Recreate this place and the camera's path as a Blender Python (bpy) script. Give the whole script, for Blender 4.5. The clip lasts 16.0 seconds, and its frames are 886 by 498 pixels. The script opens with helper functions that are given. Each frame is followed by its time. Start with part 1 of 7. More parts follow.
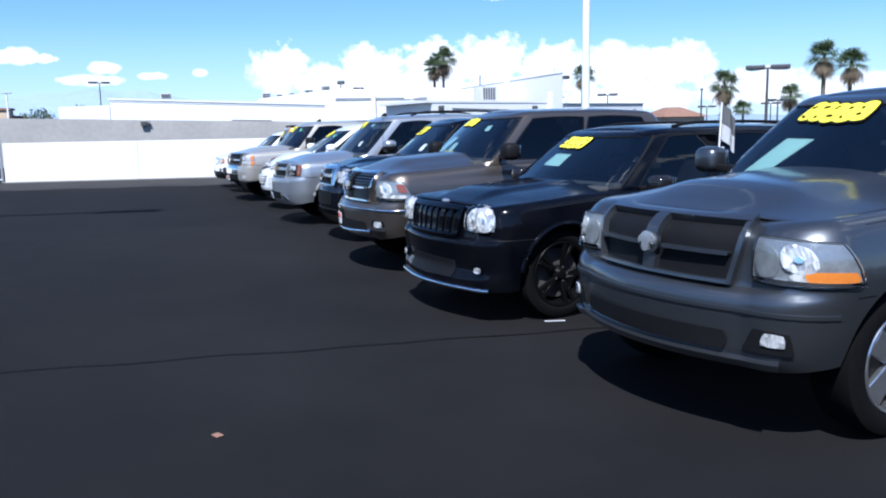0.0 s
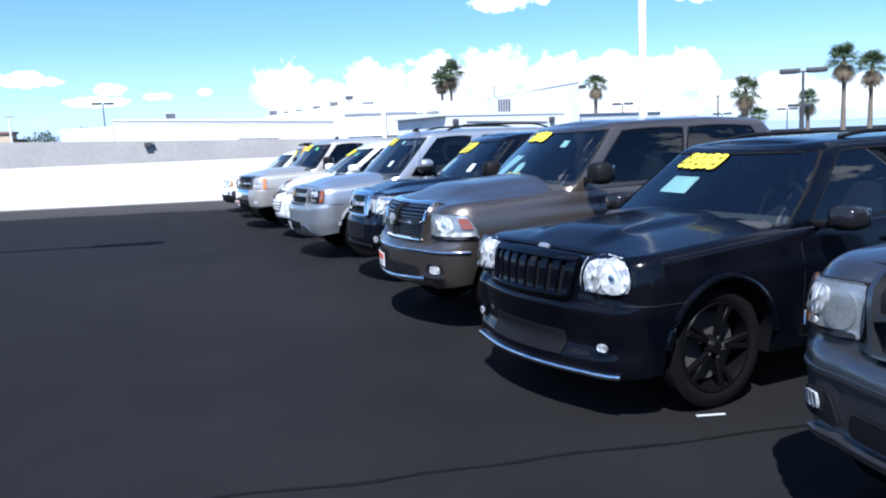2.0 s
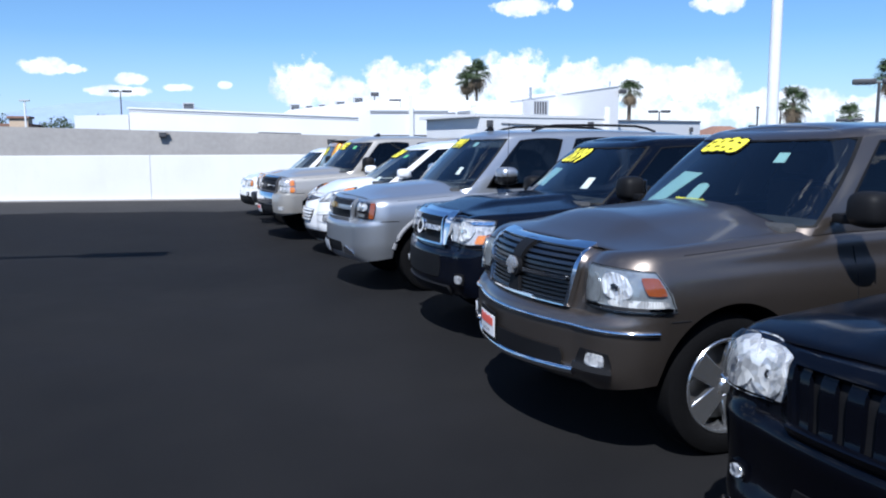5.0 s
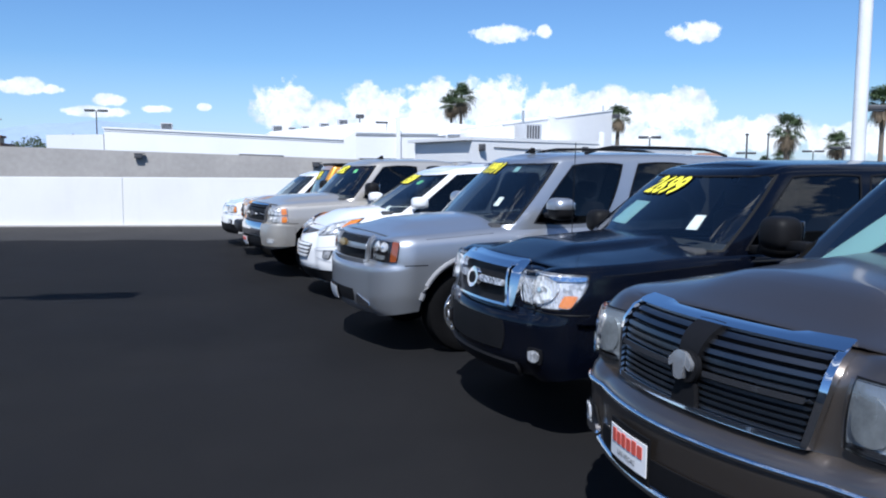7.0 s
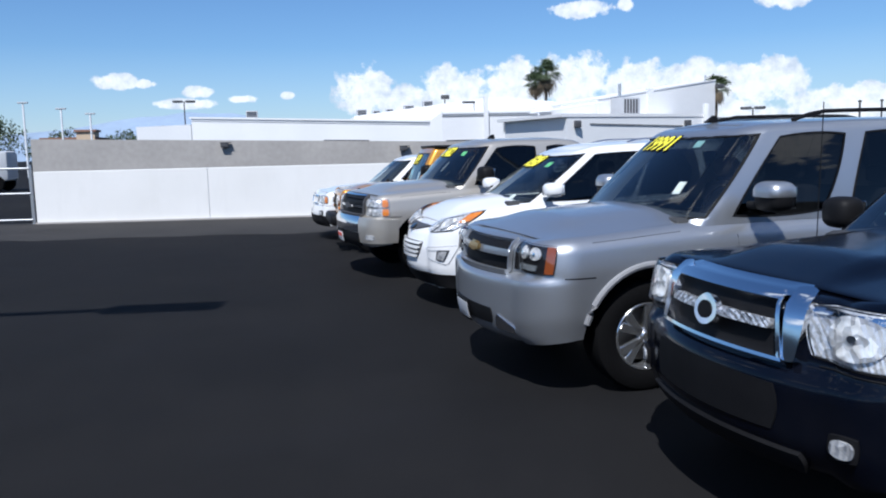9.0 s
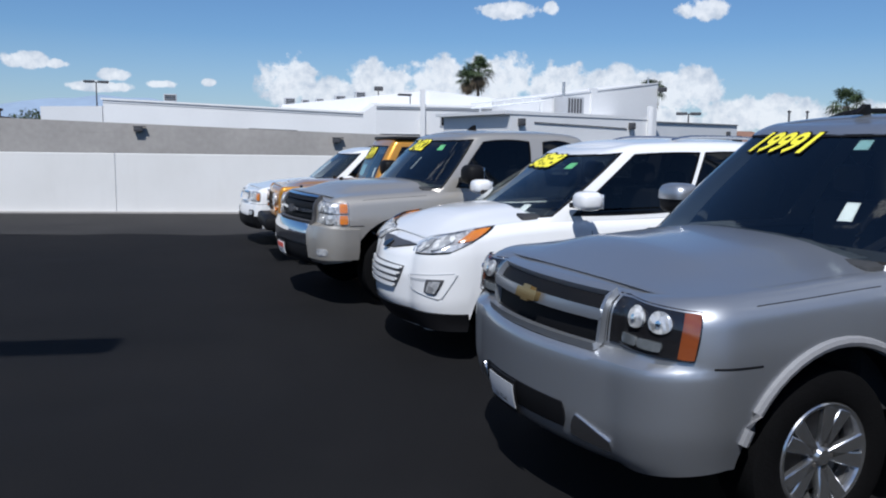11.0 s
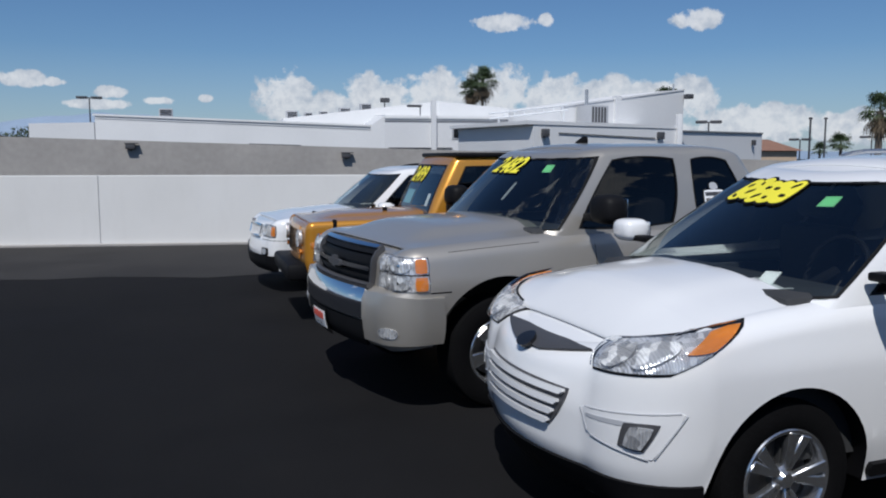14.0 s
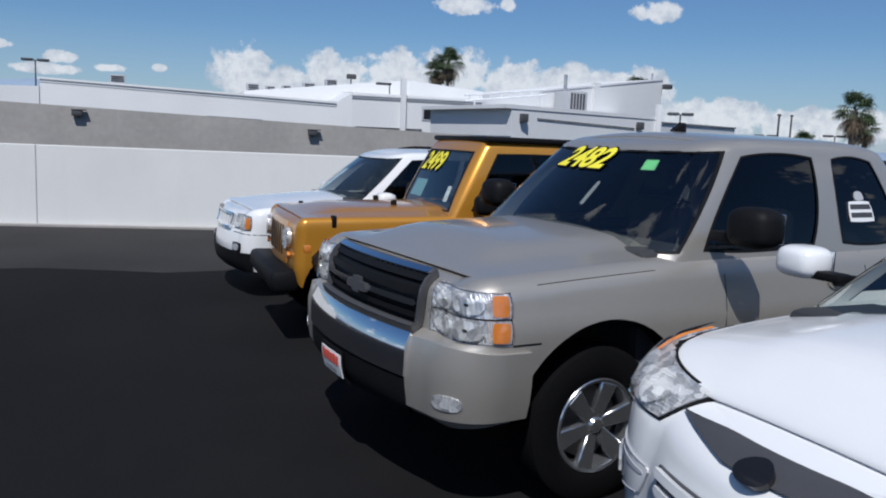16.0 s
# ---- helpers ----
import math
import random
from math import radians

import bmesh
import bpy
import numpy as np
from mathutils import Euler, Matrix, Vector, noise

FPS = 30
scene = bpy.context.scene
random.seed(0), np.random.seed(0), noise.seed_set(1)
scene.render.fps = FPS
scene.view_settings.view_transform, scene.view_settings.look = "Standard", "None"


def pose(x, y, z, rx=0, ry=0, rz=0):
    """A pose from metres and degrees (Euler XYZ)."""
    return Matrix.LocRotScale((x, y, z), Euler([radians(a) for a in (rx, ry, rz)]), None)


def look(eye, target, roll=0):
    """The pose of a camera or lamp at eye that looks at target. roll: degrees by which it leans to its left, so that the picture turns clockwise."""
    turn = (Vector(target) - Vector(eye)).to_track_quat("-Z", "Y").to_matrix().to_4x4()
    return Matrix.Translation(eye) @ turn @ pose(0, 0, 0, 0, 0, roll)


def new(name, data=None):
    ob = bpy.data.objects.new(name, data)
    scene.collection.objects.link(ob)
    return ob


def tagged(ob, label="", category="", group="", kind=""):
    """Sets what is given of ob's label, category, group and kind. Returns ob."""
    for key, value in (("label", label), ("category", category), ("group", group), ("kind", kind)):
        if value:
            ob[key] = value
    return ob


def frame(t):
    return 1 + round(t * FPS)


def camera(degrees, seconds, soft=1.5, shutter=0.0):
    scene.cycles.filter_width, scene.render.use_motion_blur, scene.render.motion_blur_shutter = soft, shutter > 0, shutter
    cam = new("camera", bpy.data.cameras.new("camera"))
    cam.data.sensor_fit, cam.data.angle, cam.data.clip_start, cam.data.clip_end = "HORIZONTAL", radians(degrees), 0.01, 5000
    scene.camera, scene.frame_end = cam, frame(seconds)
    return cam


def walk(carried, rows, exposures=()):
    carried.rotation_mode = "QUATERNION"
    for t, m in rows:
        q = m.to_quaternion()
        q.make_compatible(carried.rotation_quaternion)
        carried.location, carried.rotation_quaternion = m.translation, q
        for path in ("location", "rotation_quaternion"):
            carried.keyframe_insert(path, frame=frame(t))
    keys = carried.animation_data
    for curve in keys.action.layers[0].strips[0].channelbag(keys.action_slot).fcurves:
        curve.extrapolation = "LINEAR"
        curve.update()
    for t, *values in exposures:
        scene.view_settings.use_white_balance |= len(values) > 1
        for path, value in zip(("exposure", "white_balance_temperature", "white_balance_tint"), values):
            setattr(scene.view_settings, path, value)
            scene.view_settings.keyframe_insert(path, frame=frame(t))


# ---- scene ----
cam = camera(57.5, 16.0, soft=2.0)
PATH = [
    (0, (0.211, 0.256, 1.64), (0.786, 2.149, 1.346), -1.1),
    (0.5, (0.223, 0.809, 1.647), (0.822, 2.704, 1.425), -1.0),
    (1, (0.204, 1.292, 1.658), (0.762, 3.196, 1.406), -1.2),
    (1.5, (0.212, 1.798, 1.656), (0.73, 3.706, 1.352), -1.2),
    (2, (0.224, 2.344, 1.701), (0.785, 4.246, 1.44), -2.4),
    (2.5, (0.313, 2.835, 1.693), (0.77, 4.769, 1.468), -1.0),
    (3, (0.315, 3.36, 1.686), (0.893, 5.256, 1.426), -0.0),
    (3.5, (0.269, 3.785, 1.7), (0.716, 5.712, 1.405), -1.3),
    (3.7, (0.269, 3.973, 1.711), (0.651, 5.917, 1.433), -2.1),
    (5.8, (0.229, 6.119, 1.729), (0.832, 8.011, 1.493), 0.7),
    (6, (0.237, 6.311, 1.714), (0.816, 8.217, 1.528), 0.1),
    (6.5, (0.267, 6.81, 1.741), (0.771, 8.735, 1.538), 1.5),
    (7, (0.215, 7.319, 1.73), (0.799, 9.222, 1.532), 0.4),
    (7.5, (0.198, 7.776, 1.704), (0.667, 9.709, 1.488), -0.3),
    (8, (0.214, 8.285, 1.692), (0.722, 10.201, 1.426), 1.9),
    (8.5, (0.162, 8.795, 1.74), (0.743, 10.694, 1.502), 0.4),
    (9, (0.182, 9.275, 1.728), (0.567, 11.223, 1.486), -1.4),
    (9.2, (0.172, 9.479, 1.724), (0.651, 11.405, 1.474), 0.4),
    (11.3, (0.126, 12.081, 1.693), (0.699, 13.98, 1.442), 0.8),
    (11.5, (0.138, 12.275, 1.721), (0.694, 14.181, 1.481), 0.9),
    (12, (0.118, 12.794, 1.719), (0.728, 14.687, 1.512), 2.1),
    (12.5, (0.109, 13.301, 1.714), (0.673, 15.199, 1.435), 1.0),
    (13, (0.15, 13.793, 1.733), (0.719, 15.684, 1.417), 1.8),
    (13.5, (0.11, 14.302, 1.759), (0.808, 16.148, 1.441), 1.5),
    (14, (0.121, 14.787, 1.759), (0.698, 16.69, 1.536), 0.0),
    (14.5, (0.127, 15.274, 1.751), (0.715, 17.165, 1.466), 0.3),
    (15, (0.087, 15.789, 1.762), (0.702, 17.672, 1.486), 0.6),
    (15.5, (0.084, 16.199, 1.79), (0.657, 18.091, 1.484), 2.4),
    (16, (0.053, 16.677, 1.764), (0.737, 18.538, 1.5), 2.4),
]
EXPOSURES = [(0.0, 0.76, 5640.0, 10.0), (0.5, 0.98, 5680.0, 10.0), (1.5, 0.92, 5640.0, 10.0), (2.0, 1.0, 5680.0, 10.0), (3.0, 0.82, 5600.0, 10.0), (3.5, 0.78, 5640.0, 10.0), (6.0, 0.44, 5800.0, 10.0),
             (7.0, 0.44, 5820.0, 10.0), (9.0, 0.28, 5920.0, 10.0), (11.5, -0.08, 6040.0, 10.0), (12.0, 0.03, 6060.0, 10.0), (12.5, -0.12, 6080.0, 10.0), (13.0, -0.12, 6100.0, 10.0), (14.0, -0.38, 6130.0, 10.0), (15.0, -0.42, 6130.0, 10.0), (16.0, -0.27, 6080.0, 10.0)]
walk(cam, [(t, look(eye, target, roll)) for t, eye, target, roll in PATH], exposures=EXPOSURES)

# ---- light ----
SUN_TO = Vector((-0.62, -1.16, 1.75)).normalized()
SUN_EL = math.asin(SUN_TO.z)
SUN_AZ = math.atan2(SUN_TO.x, SUN_TO.y)
world = bpy.data.worlds.new("world")
scene.world = world
world.use_nodes = True
sun = new("sun", bpy.data.lights.new("sun", "SUN"))
sun.data.energy, sun.data.angle, sun.data.color = 4.65, radians(0.53), (1.0, 0.96, 0.9)
sun.matrix_world = look((0, 0, 30), Vector((0, 0, 30)) - SUN_TO)


def rgb(r, g, b):
    return (r, g, b, 1.0)


class Nodes:
    """A short way to write node trees."""

    def __init__(self, tree):
        self.t = tree
        tree.nodes.clear()

    def add(self, kind, props=None, **inputs):
        n = self.t.nodes.new(kind)
        for k, v in (props or {}).items():
            setattr(n, k, v)
        for k, v in inputs.items():
            self.put(n, k.replace("_", " "), v)
        return n

    def put(self, n, key, v):
        s = n.inputs[int(key[1:])] if key[0] == "i" and key[1:].isdigit() else n.inputs[key]
        if isinstance(v, bpy.types.NodeSocket):
            self.t.links.new(v, s)
        else:
            s.default_value = v

    def math(self, op, a, b=0.0, c=0.0, clamp=False):
        return self.add("ShaderNodeMath", {"operation": op, "use_clamp": clamp}, i0=a, i1=b, i2=c).outputs[0]

    def mix(self, f, a, b, mode="MIX"):
        n = self.add("ShaderNodeMix", {"data_type": "RGBA", "blend_type": mode})
        for i, v in ((0, f), (6, a), (7, b)):
            if isinstance(v, bpy.types.NodeSocket):
                self.t.links.new(v, n.inputs[i])
            else:
                n.inputs[i].default_value = v
        return n.outputs[2]

    def ramp(self, f, *stops):
        n = self.add("ShaderNodeValToRGB", None, Fac=f)
        e = n.color_ramp.elements
        while len(e) < len(stops):
            e.new(0.5)
        for s, (p, c) in zip(e, stops):
            s.position, s.color = p, c if len(c) == 4 else (*c, 1)
        return n.outputs[0]

    def noise(self, vec, scale, detail=4.0, rough=0.55, out="Fac"):
        return self.add("ShaderNodeTexNoise", None, Vector=vec, Scale=scale, Detail=detail, Roughness=rough).outputs[out]


# clouds: azimuth from +y towards +x and elevation, and half-widths, in degrees
CLOUDS = [(5.9, 4.2, 2.1, 2.0), (9.2, 3.2, 2.4, 1.4), (12.0, 4.0, 2.6, 1.9), (16.4, 4.1, 3.2, 2.2), (20.6, 4.2, 3.0, 2.3), (24.6, 4.0, 3.0, 1.9), (28.6, 3.8, 3.0, 1.9), (32.6, 3.9, 3.2, 1.6), (30.0, 2.0, 5.0, 1.2), (38.0, 2.3, 5.0, 1.3), (45.0, 2.0, 6.0, 1.2),
          (20.9, 9.25, 2.3, 0.65), (24.0, 9.3, 0.6, 0.5), (34.0, 9.15, 1.7, 0.75), (-10.2, 4.95, 1.4, 0.55), (-8.5, 4.8, 0.7, 0.3), (-5.2, 4.3, 1.0, 0.45), (-2.3, 3.8, 1.2, 0.3), (-6.0, 3.5, 2.4, 0.35), (0.7, 4.0, 0.5, 0.25)]


def build_sky():
    n = Nodes(world.node_tree)
    sky = n.add("ShaderNodeTexSky", {"sky_type": "NISHITA", "sun_disc": False, "sun_elevation": SUN_EL, "sun_rotation": SUN_AZ, "air_density": 1.0, "dust_density": 0.15, "ozone_density": 3.0})
    way = n.add("ShaderNodeTexCoord").outputs["Generated"]
    xyz = n.add("ShaderNodeSeparateXYZ", None, i0=way)
    az = n.math("MULTIPLY", n.math("ARCTAN2", xyz.outputs[0], xyz.outputs[1]), 57.2958)
    el = n.math("MULTIPLY", n.math("ARCSINE", xyz.outputs[2]), 57.2958)
    puff = n.noise(way, 38.0, 7.0, 0.58)
    fine = n.noise(way, 90.0, 5.0, 0.6)
    field = None
    for a0, e0, w, h in CLOUDS:
        da = n.math("MULTIPLY", n.math("SUBTRACT", az, a0), 1 / w)
        de = n.math("MULTIPLY", n.math("SUBTRACT", el, e0), 1 / h)
        d = n.math("SUBTRACT", 1.0, n.math("MULTIPLY_ADD", da, da, n.math("MULTIPLY", de, de)))
        field = d if field is None else n.math("MAXIMUM", field, d)
    # other fair-weather clouds all round the sky
    wide = n.math("MULTIPLY", n.math("SUBTRACT", n.noise(way, 5.0, 3.0), 0.60), 9.0)
    away = n.math("GREATER_THAN", n.math("ABSOLUTE", n.math("SUBTRACT", az, 15.0)), 42.0)
    wide = n.math("SUBTRACT", n.math("MULTIPLY", wide, away), n.math("MULTIPLY", n.math("SUBTRACT", 1.0, away), 3.0))
    field = n.math("MAXIMUM", field, wide)
    rag = n.math("ADD", field, n.math("MULTIPLY", n.math("SUBTRACT", puff, 0.5), 2.9))
    rag = n.math("ADD", rag, n.math("MULTIPLY", n.math("SUBTRACT", fine, 0.5), 1.0))
    mask = n.math("MULTIPLY_ADD", rag, 2.6, 0.0, clamp=True)
    mask = n.math("MULTIPLY", mask, n.math("MULTIPLY_ADD", puff, 0.4, 0.70), clamp=True)
    tone = n.ramp(n.math("MULTIPLY_ADD", n.math("SUBTRACT", fine, puff), 1.4, n.math("MULTIPLY_ADD", field, 0.25, 0.45)), (0.15, (0.60, 0.66, 0.74)), (0.8, (1.0, 1.0, 1.0)))
    cloud = n.add("ShaderNodeVectorMath", {"operation": "SCALE"}, i0=tone, Scale=9.4).outputs[0]
    haze = n.ramp(n.math("MULTIPLY", el, 1 / 9.0, clamp=True), (0.0, (0.68, 0.68, 0.68)), (0.30, (0.30, 0.30, 0.30)), (0.8, (0.0, 0.0, 0.0)))
    blue = n.mix(1.0, sky.outputs[0], rgb(0.58, 0.73, 0.89), "MULTIPLY")
    col = n.mix(haze, blue, rgb(5.0, 5.8, 6.8))
    col = n.mix(mask, col, cloud)
    bg = n.add("ShaderNodeBackground", None, Color=col, Strength=0.1)
    n.add("ShaderNodeOutputWorld", None, Surface=bg.outputs[0])


build_sky()


# ---- materials ----
def material(name, colour, rough=0.5, metal=0.0, vary=0.12, scale=3.0, fine=60.0, bump=0.0, bump_scale=120.0, coat=0.0, spec=0.5):
    """A surface with two scales of variation in tone, and fine relief."""
    m = bpy.data.materials.new(name)
    m.use_nodes = True
    n = Nodes(m.node_tree)
    co = n.add("ShaderNodeTexCoord").outputs["Object"]
    big, small = n.noise(co, scale), n.noise(co, fine, 2.0)
    f = n.math("ADD", n.math("MULTIPLY", big, 0.65), n.math("MULTIPLY", small, 0.35))
    lo = tuple(c * (1 - vary) for c in colour[:3])
    hi = tuple(min(1.0, c * (1 + vary)) for c in colour[:3])
    col = n.ramp(f, (0.3, lo), (0.7, hi))
    r = n.math("MULTIPLY_ADD", big, rough * 0.4, rough * 0.8)
    p = n.add("ShaderNodeBsdfPrincipled", None, Base_Color=col, Roughness=r, Metallic=metal, Coat_Weight=coat, Coat_Roughness=0.03, Specular_IOR_Level=spec)
    if bump:
        b = n.add("ShaderNodeBump", None, Strength=bump, Distance=0.01, Height=n.noise(co, bump_scale, 3.0))
        n.put(p, "Normal", b.outputs[0])
    n.add("ShaderNodeOutputMaterial", None, Surface=p.outputs[0])
    return m


def paint(name, colour, metal=0.0, rough=0.35, coat=1.0, spec=None):
    """Car paint: flakes under a clear coat, with a little dust."""
    m = bpy.data.materials.new(name)
    m.use_nodes = True
    n = Nodes(m.node_tree)
    co = n.add("ShaderNodeTexCoord").outputs["Object"]
    flake = n.noise(co, 900.0, 1.0)
    dust = n.noise(co, 2.5, 5.0, 0.6)
    c = n.mix(n.math("MULTIPLY", flake, 0.25 if metal else 0.04), colour, rgb(*(min(1, x * 1.6 + 0.02) for x in colour[:3])))
    c = n.mix(n.math("MULTIPLY", n.math("SUBTRACT", dust, 0.45, clamp=True), 0.05 if max(colour[:3]) < 0.1 else 0.10), c, rgb(0.20, 0.18, 0.15))
    p = n.add("ShaderNodeBsdfPrincipled", None, Base_Color=c, Metallic=metal, Roughness=n.math("MULTIPLY_ADD", dust, 0.1, rough - 0.05), Coat_Weight=coat, Specular_IOR_Level=spec if spec is not None else 0.5 if metal else 0.2,
              Coat_Roughness=n.math("MULTIPLY", dust, 0.2))
    n.add("ShaderNodeOutputMaterial", None, Surface=p.outputs[0])
    return m


def tinted_glass(name, tint, rough=0.01, ior=1.5):
    m = bpy.data.materials.new(name)
    m.use_nodes = True
    n = Nodes(m.node_tree)
    tr = n.add("ShaderNodeBsdfTransparent", None, Color=tint)
    gl = n.add("ShaderNodeBsdfGlossy", None, Roughness=rough, Color=rgb(1, 1, 1))
    fr = n.add("ShaderNodeFresnel", None, IOR=ior)
    mix = n.add("ShaderNodeMixShader", None, i0=fr.outputs[0], i1=tr.outputs[0], i2=gl.outputs[0])
    n.add("ShaderNodeOutputMaterial", None, Surface=mix.outputs[0])
    return m


def asphalt():
    m = bpy.data.materials.new("asphalt")
    m.use_nodes = True
    n = Nodes(m.node_tree)
    co = n.add("ShaderNodeTexCoord").outputs["Object"]
    big, mid, grit = n.noise(co, 0.22, 5.0, 0.6), n.noise(co, 1.7, 6.0, 0.65), n.noise(co, 160.0, 2.0, 0.7)
    stain = n.ramp(n.noise(co, 0.55, 3.0), (0.56, (0, 0, 0)), (0.70, (1, 1, 1)))
    tone = n.math("ADD", n.math("MULTIPLY", big, 0.5), n.math("ADD", n.math("MULTIPLY", mid, 0.25), n.math("MULTIPLY", grit, 0.25)))
    col = n.ramp(tone, (0.3, (0.0055, 0.0055, 0.0062)), (0.55, (0.0095, 0.0093, 0.010)), (0.75, (0.018, 0.0172, 0.018)))
    col = n.mix(n.math("MULTIPLY", stain, 0.35), col, rgb(0.012, 0.012, 0.014))
    dusty = n.ramp(n.noise(co, 0.13, 6.0, 0.62), (0.46, (0, 0, 0)), (0.72, (1, 1, 1)))
    col = n.mix(n.math("MULTIPLY", dusty, 0.24), col, rgb(0.040, 0.037, 0.035))
    stones = n.math("GREATER_THAN", n.noise(co, 260.0, 1.0), 0.68)
    col = n.mix(n.math("MULTIPLY", stones, 0.4), col, rgb(0.07, 0.07, 0.07))
    b = n.add("ShaderNodeBump", None, Strength=0.6, Distance=0.006, Height=n.math("ADD", grit, n.math("MULTIPLY", mid, 0.6)))
    p = n.add("ShaderNodeBsdfPrincipled", None, Base_Color=col, Roughness=n.math("MULTIPLY_ADD", mid, 0.15, 0.8), Normal=b.outputs[0], Specular_IOR_Level=0.12)
    n.add("ShaderNodeOutputMaterial", None, Surface=p.outputs[0])
    return m


M_ASPHALT = asphalt()
def streaked(name, colour, dirt):
    """Painted concrete with rain streaks and patches of grime."""
    m = bpy.data.materials.new(name)
    m.use_nodes = True
    n = Nodes(m.node_tree)
    co = n.add("ShaderNodeTexCoord").outputs["Object"]
    long = n.add("ShaderNodeMapping", None, Vector=co, Scale=(1.3, 1.3, 0.35)).outputs[0]
    streak = n.ramp(n.noise(long, 2.0, 6.0, 0.7), (0.50, (0, 0, 0)), (0.85, (1, 1, 1)))
    patch = n.ramp(n.noise(co, 0.55, 4.0), (0.40, (0, 0, 0)), (0.75, (1, 1, 1)))
    grain = n.noise(co, 45.0, 3.0)
    c = n.mix(n.math("MULTIPLY", streak, 0.12), colour, dirt)
    c = n.mix(n.math("MULTIPLY", patch, 0.14), c, dirt)
    c = n.mix(n.math("MULTIPLY", grain, 0.06), c, dirt)
    b = n.add("ShaderNodeBump", None, Strength=0.25, Distance=0.008, Height=grain)
    p = n.add("ShaderNodeBsdfPrincipled", None, Base_Color=c, Roughness=0.85, Normal=b.outputs[0], Specular_IOR_Level=0.3)
    n.add("ShaderNodeOutputMaterial", None, Surface=p.outputs[0])
    return m


M_WHITE_WALL = streaked("white_painted_concrete", rgb(0.73, 0.72, 0.70), rgb(0.40, 0.39, 0.35))
M_STUCCO = material("building_stucco", (0.71, 0.71, 0.71), 0.85, vary=0.05, scale=0.3, fine=12, bump=0.2, bump_scale=40)
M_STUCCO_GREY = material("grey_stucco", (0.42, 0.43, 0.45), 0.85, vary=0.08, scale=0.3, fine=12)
M_TRIM_GREY = material("grey_trim", (0.22, 0.22, 0.23), 0.7)
M_BLOCK = material("grey_block", (0.36, 0.338, 0.316), 0.9, vary=0.14, scale=0.5, fine=4, bump=0.2, bump_scale=30)
M_STEEL = material("galvanised_steel", (0.55, 0.56, 0.57), 0.45, 0.8)
M_POLE_WHITE = material("white_pole_paint", (0.78, 0.79, 0.80), 0.4)
M_DARK_METAL = material("dark_metal", (0.06, 0.06, 0.065), 0.5)
M_BLACK = material("black_plastic", (0.008, 0.008, 0.009), 0.55, vary=0.25, spec=0.12)
M_BLACK_GLOSS = material("gloss_black_plastic", (0.012, 0.012, 0.014), 0.12, vary=0.1)
M_RUBBER = material("tyre_rubber", (0.0055, 0.0055, 0.006), 0.85, vary=0.25, bump=0.3, spec=0.06)
M_CHROME = material("chrome", (0.85, 0.86, 0.88), 0.07, 1.0, vary=0.02)
M_ALLOY = material("alloy", (0.56, 0.57, 0.59), 0.18, 0.9, vary=0.08)
M_BLACK_ALLOY = material("black_alloy", (0.004, 0.004, 0.0045), 0.35, 0.0, spec=0.04)
M_BRAKE = material("brake_disc", (0.25, 0.24, 0.23), 0.4, 0.8)
M_INTERIOR = material("interior_trim", (0.035, 0.036, 0.038), 0.7, vary=0.2)
M_SEAT = material("seat_cloth", (0.05, 0.05, 0.053), 0.8, vary=0.2)
M_GLASS = tinted_glass("window_glass", rgb(0.50, 0.58, 0.59), ior=1.85)
M_GLASS_DARK = tinted_glass("privacy_glass", rgb(0.07, 0.08, 0.09))
M_LENS = tinted_glass("lamp_lens", rgb(0.93, 0.94, 0.95), 0.02)
def facets(name, scale, lo, hi):
    """Bright faceted reflector of a lamp."""
    m = bpy.data.materials.new(name)
    m.use_nodes = True
    n = Nodes(m.node_tree)
    co = n.add("ShaderNodeTexCoord").outputs["Object"]
    v = n.add("ShaderNodeTexVoronoi", None, Vector=co, Scale=scale)
    w = n.add("ShaderNodeTexWave", None, Vector=co, Scale=scale * 0.9, Distortion=2.5, Detail=1.0)
    # Light and dark cells paint the facets' glints into the colour.
    col = n.ramp(v.outputs["Color"], (0.25, lo), (0.75, hi))
    b = n.add("ShaderNodeBump", None, Strength=0.35, Distance=0.012, Height=n.math("ADD", v.outputs["Distance"], w.outputs["Fac"]))
    p = n.add("ShaderNodeBsdfPrincipled", None, Base_Color=col, Metallic=0.5, Roughness=0.15, Normal=b.outputs[0])
    n.add("ShaderNodeOutputMaterial", None, Surface=p.outputs[0])
    return m


M_REFLECTOR = facets("faceted_reflector", 34.0, (0.40, 0.41, 0.43), (0.80, 0.81, 0.83))
M_BOWL = facets("lamp_bowl", 26.0, (0.42, 0.43, 0.45), (0.92, 0.93, 0.94))
M_AMBER = material("amber_lens", (0.55, 0.19, 0.03), 0.12, vary=0.2, coat=1.0, fine=90)
M_AMBER_DARK = material("brown_lens", (0.21, 0.055, 0.016), 0.12, vary=0.15, coat=1.0)
M_YELLOW = material("yellow_window_paint", (0.88, 0.78, 0.05), 0.6, vary=0.05)
M_WHITE = material("white_plastic", (0.82, 0.82, 0.82), 0.4, vary=0.03)
M_GREEN = material("green_sticker", (0.30, 0.72, 0.36), 0.5, vary=0.05)
M_RED = material("red_print", (0.62, 0.10, 0.07), 0.5, vary=0.08)
M_TEAL = material("pale_teal_paper", (0.33, 0.50, 0.51), 0.6, vary=0.04)
M_GOLD = material("gold_emblem", (0.40, 0.28, 0.12), 0.3, 0.7, vary=0.1)


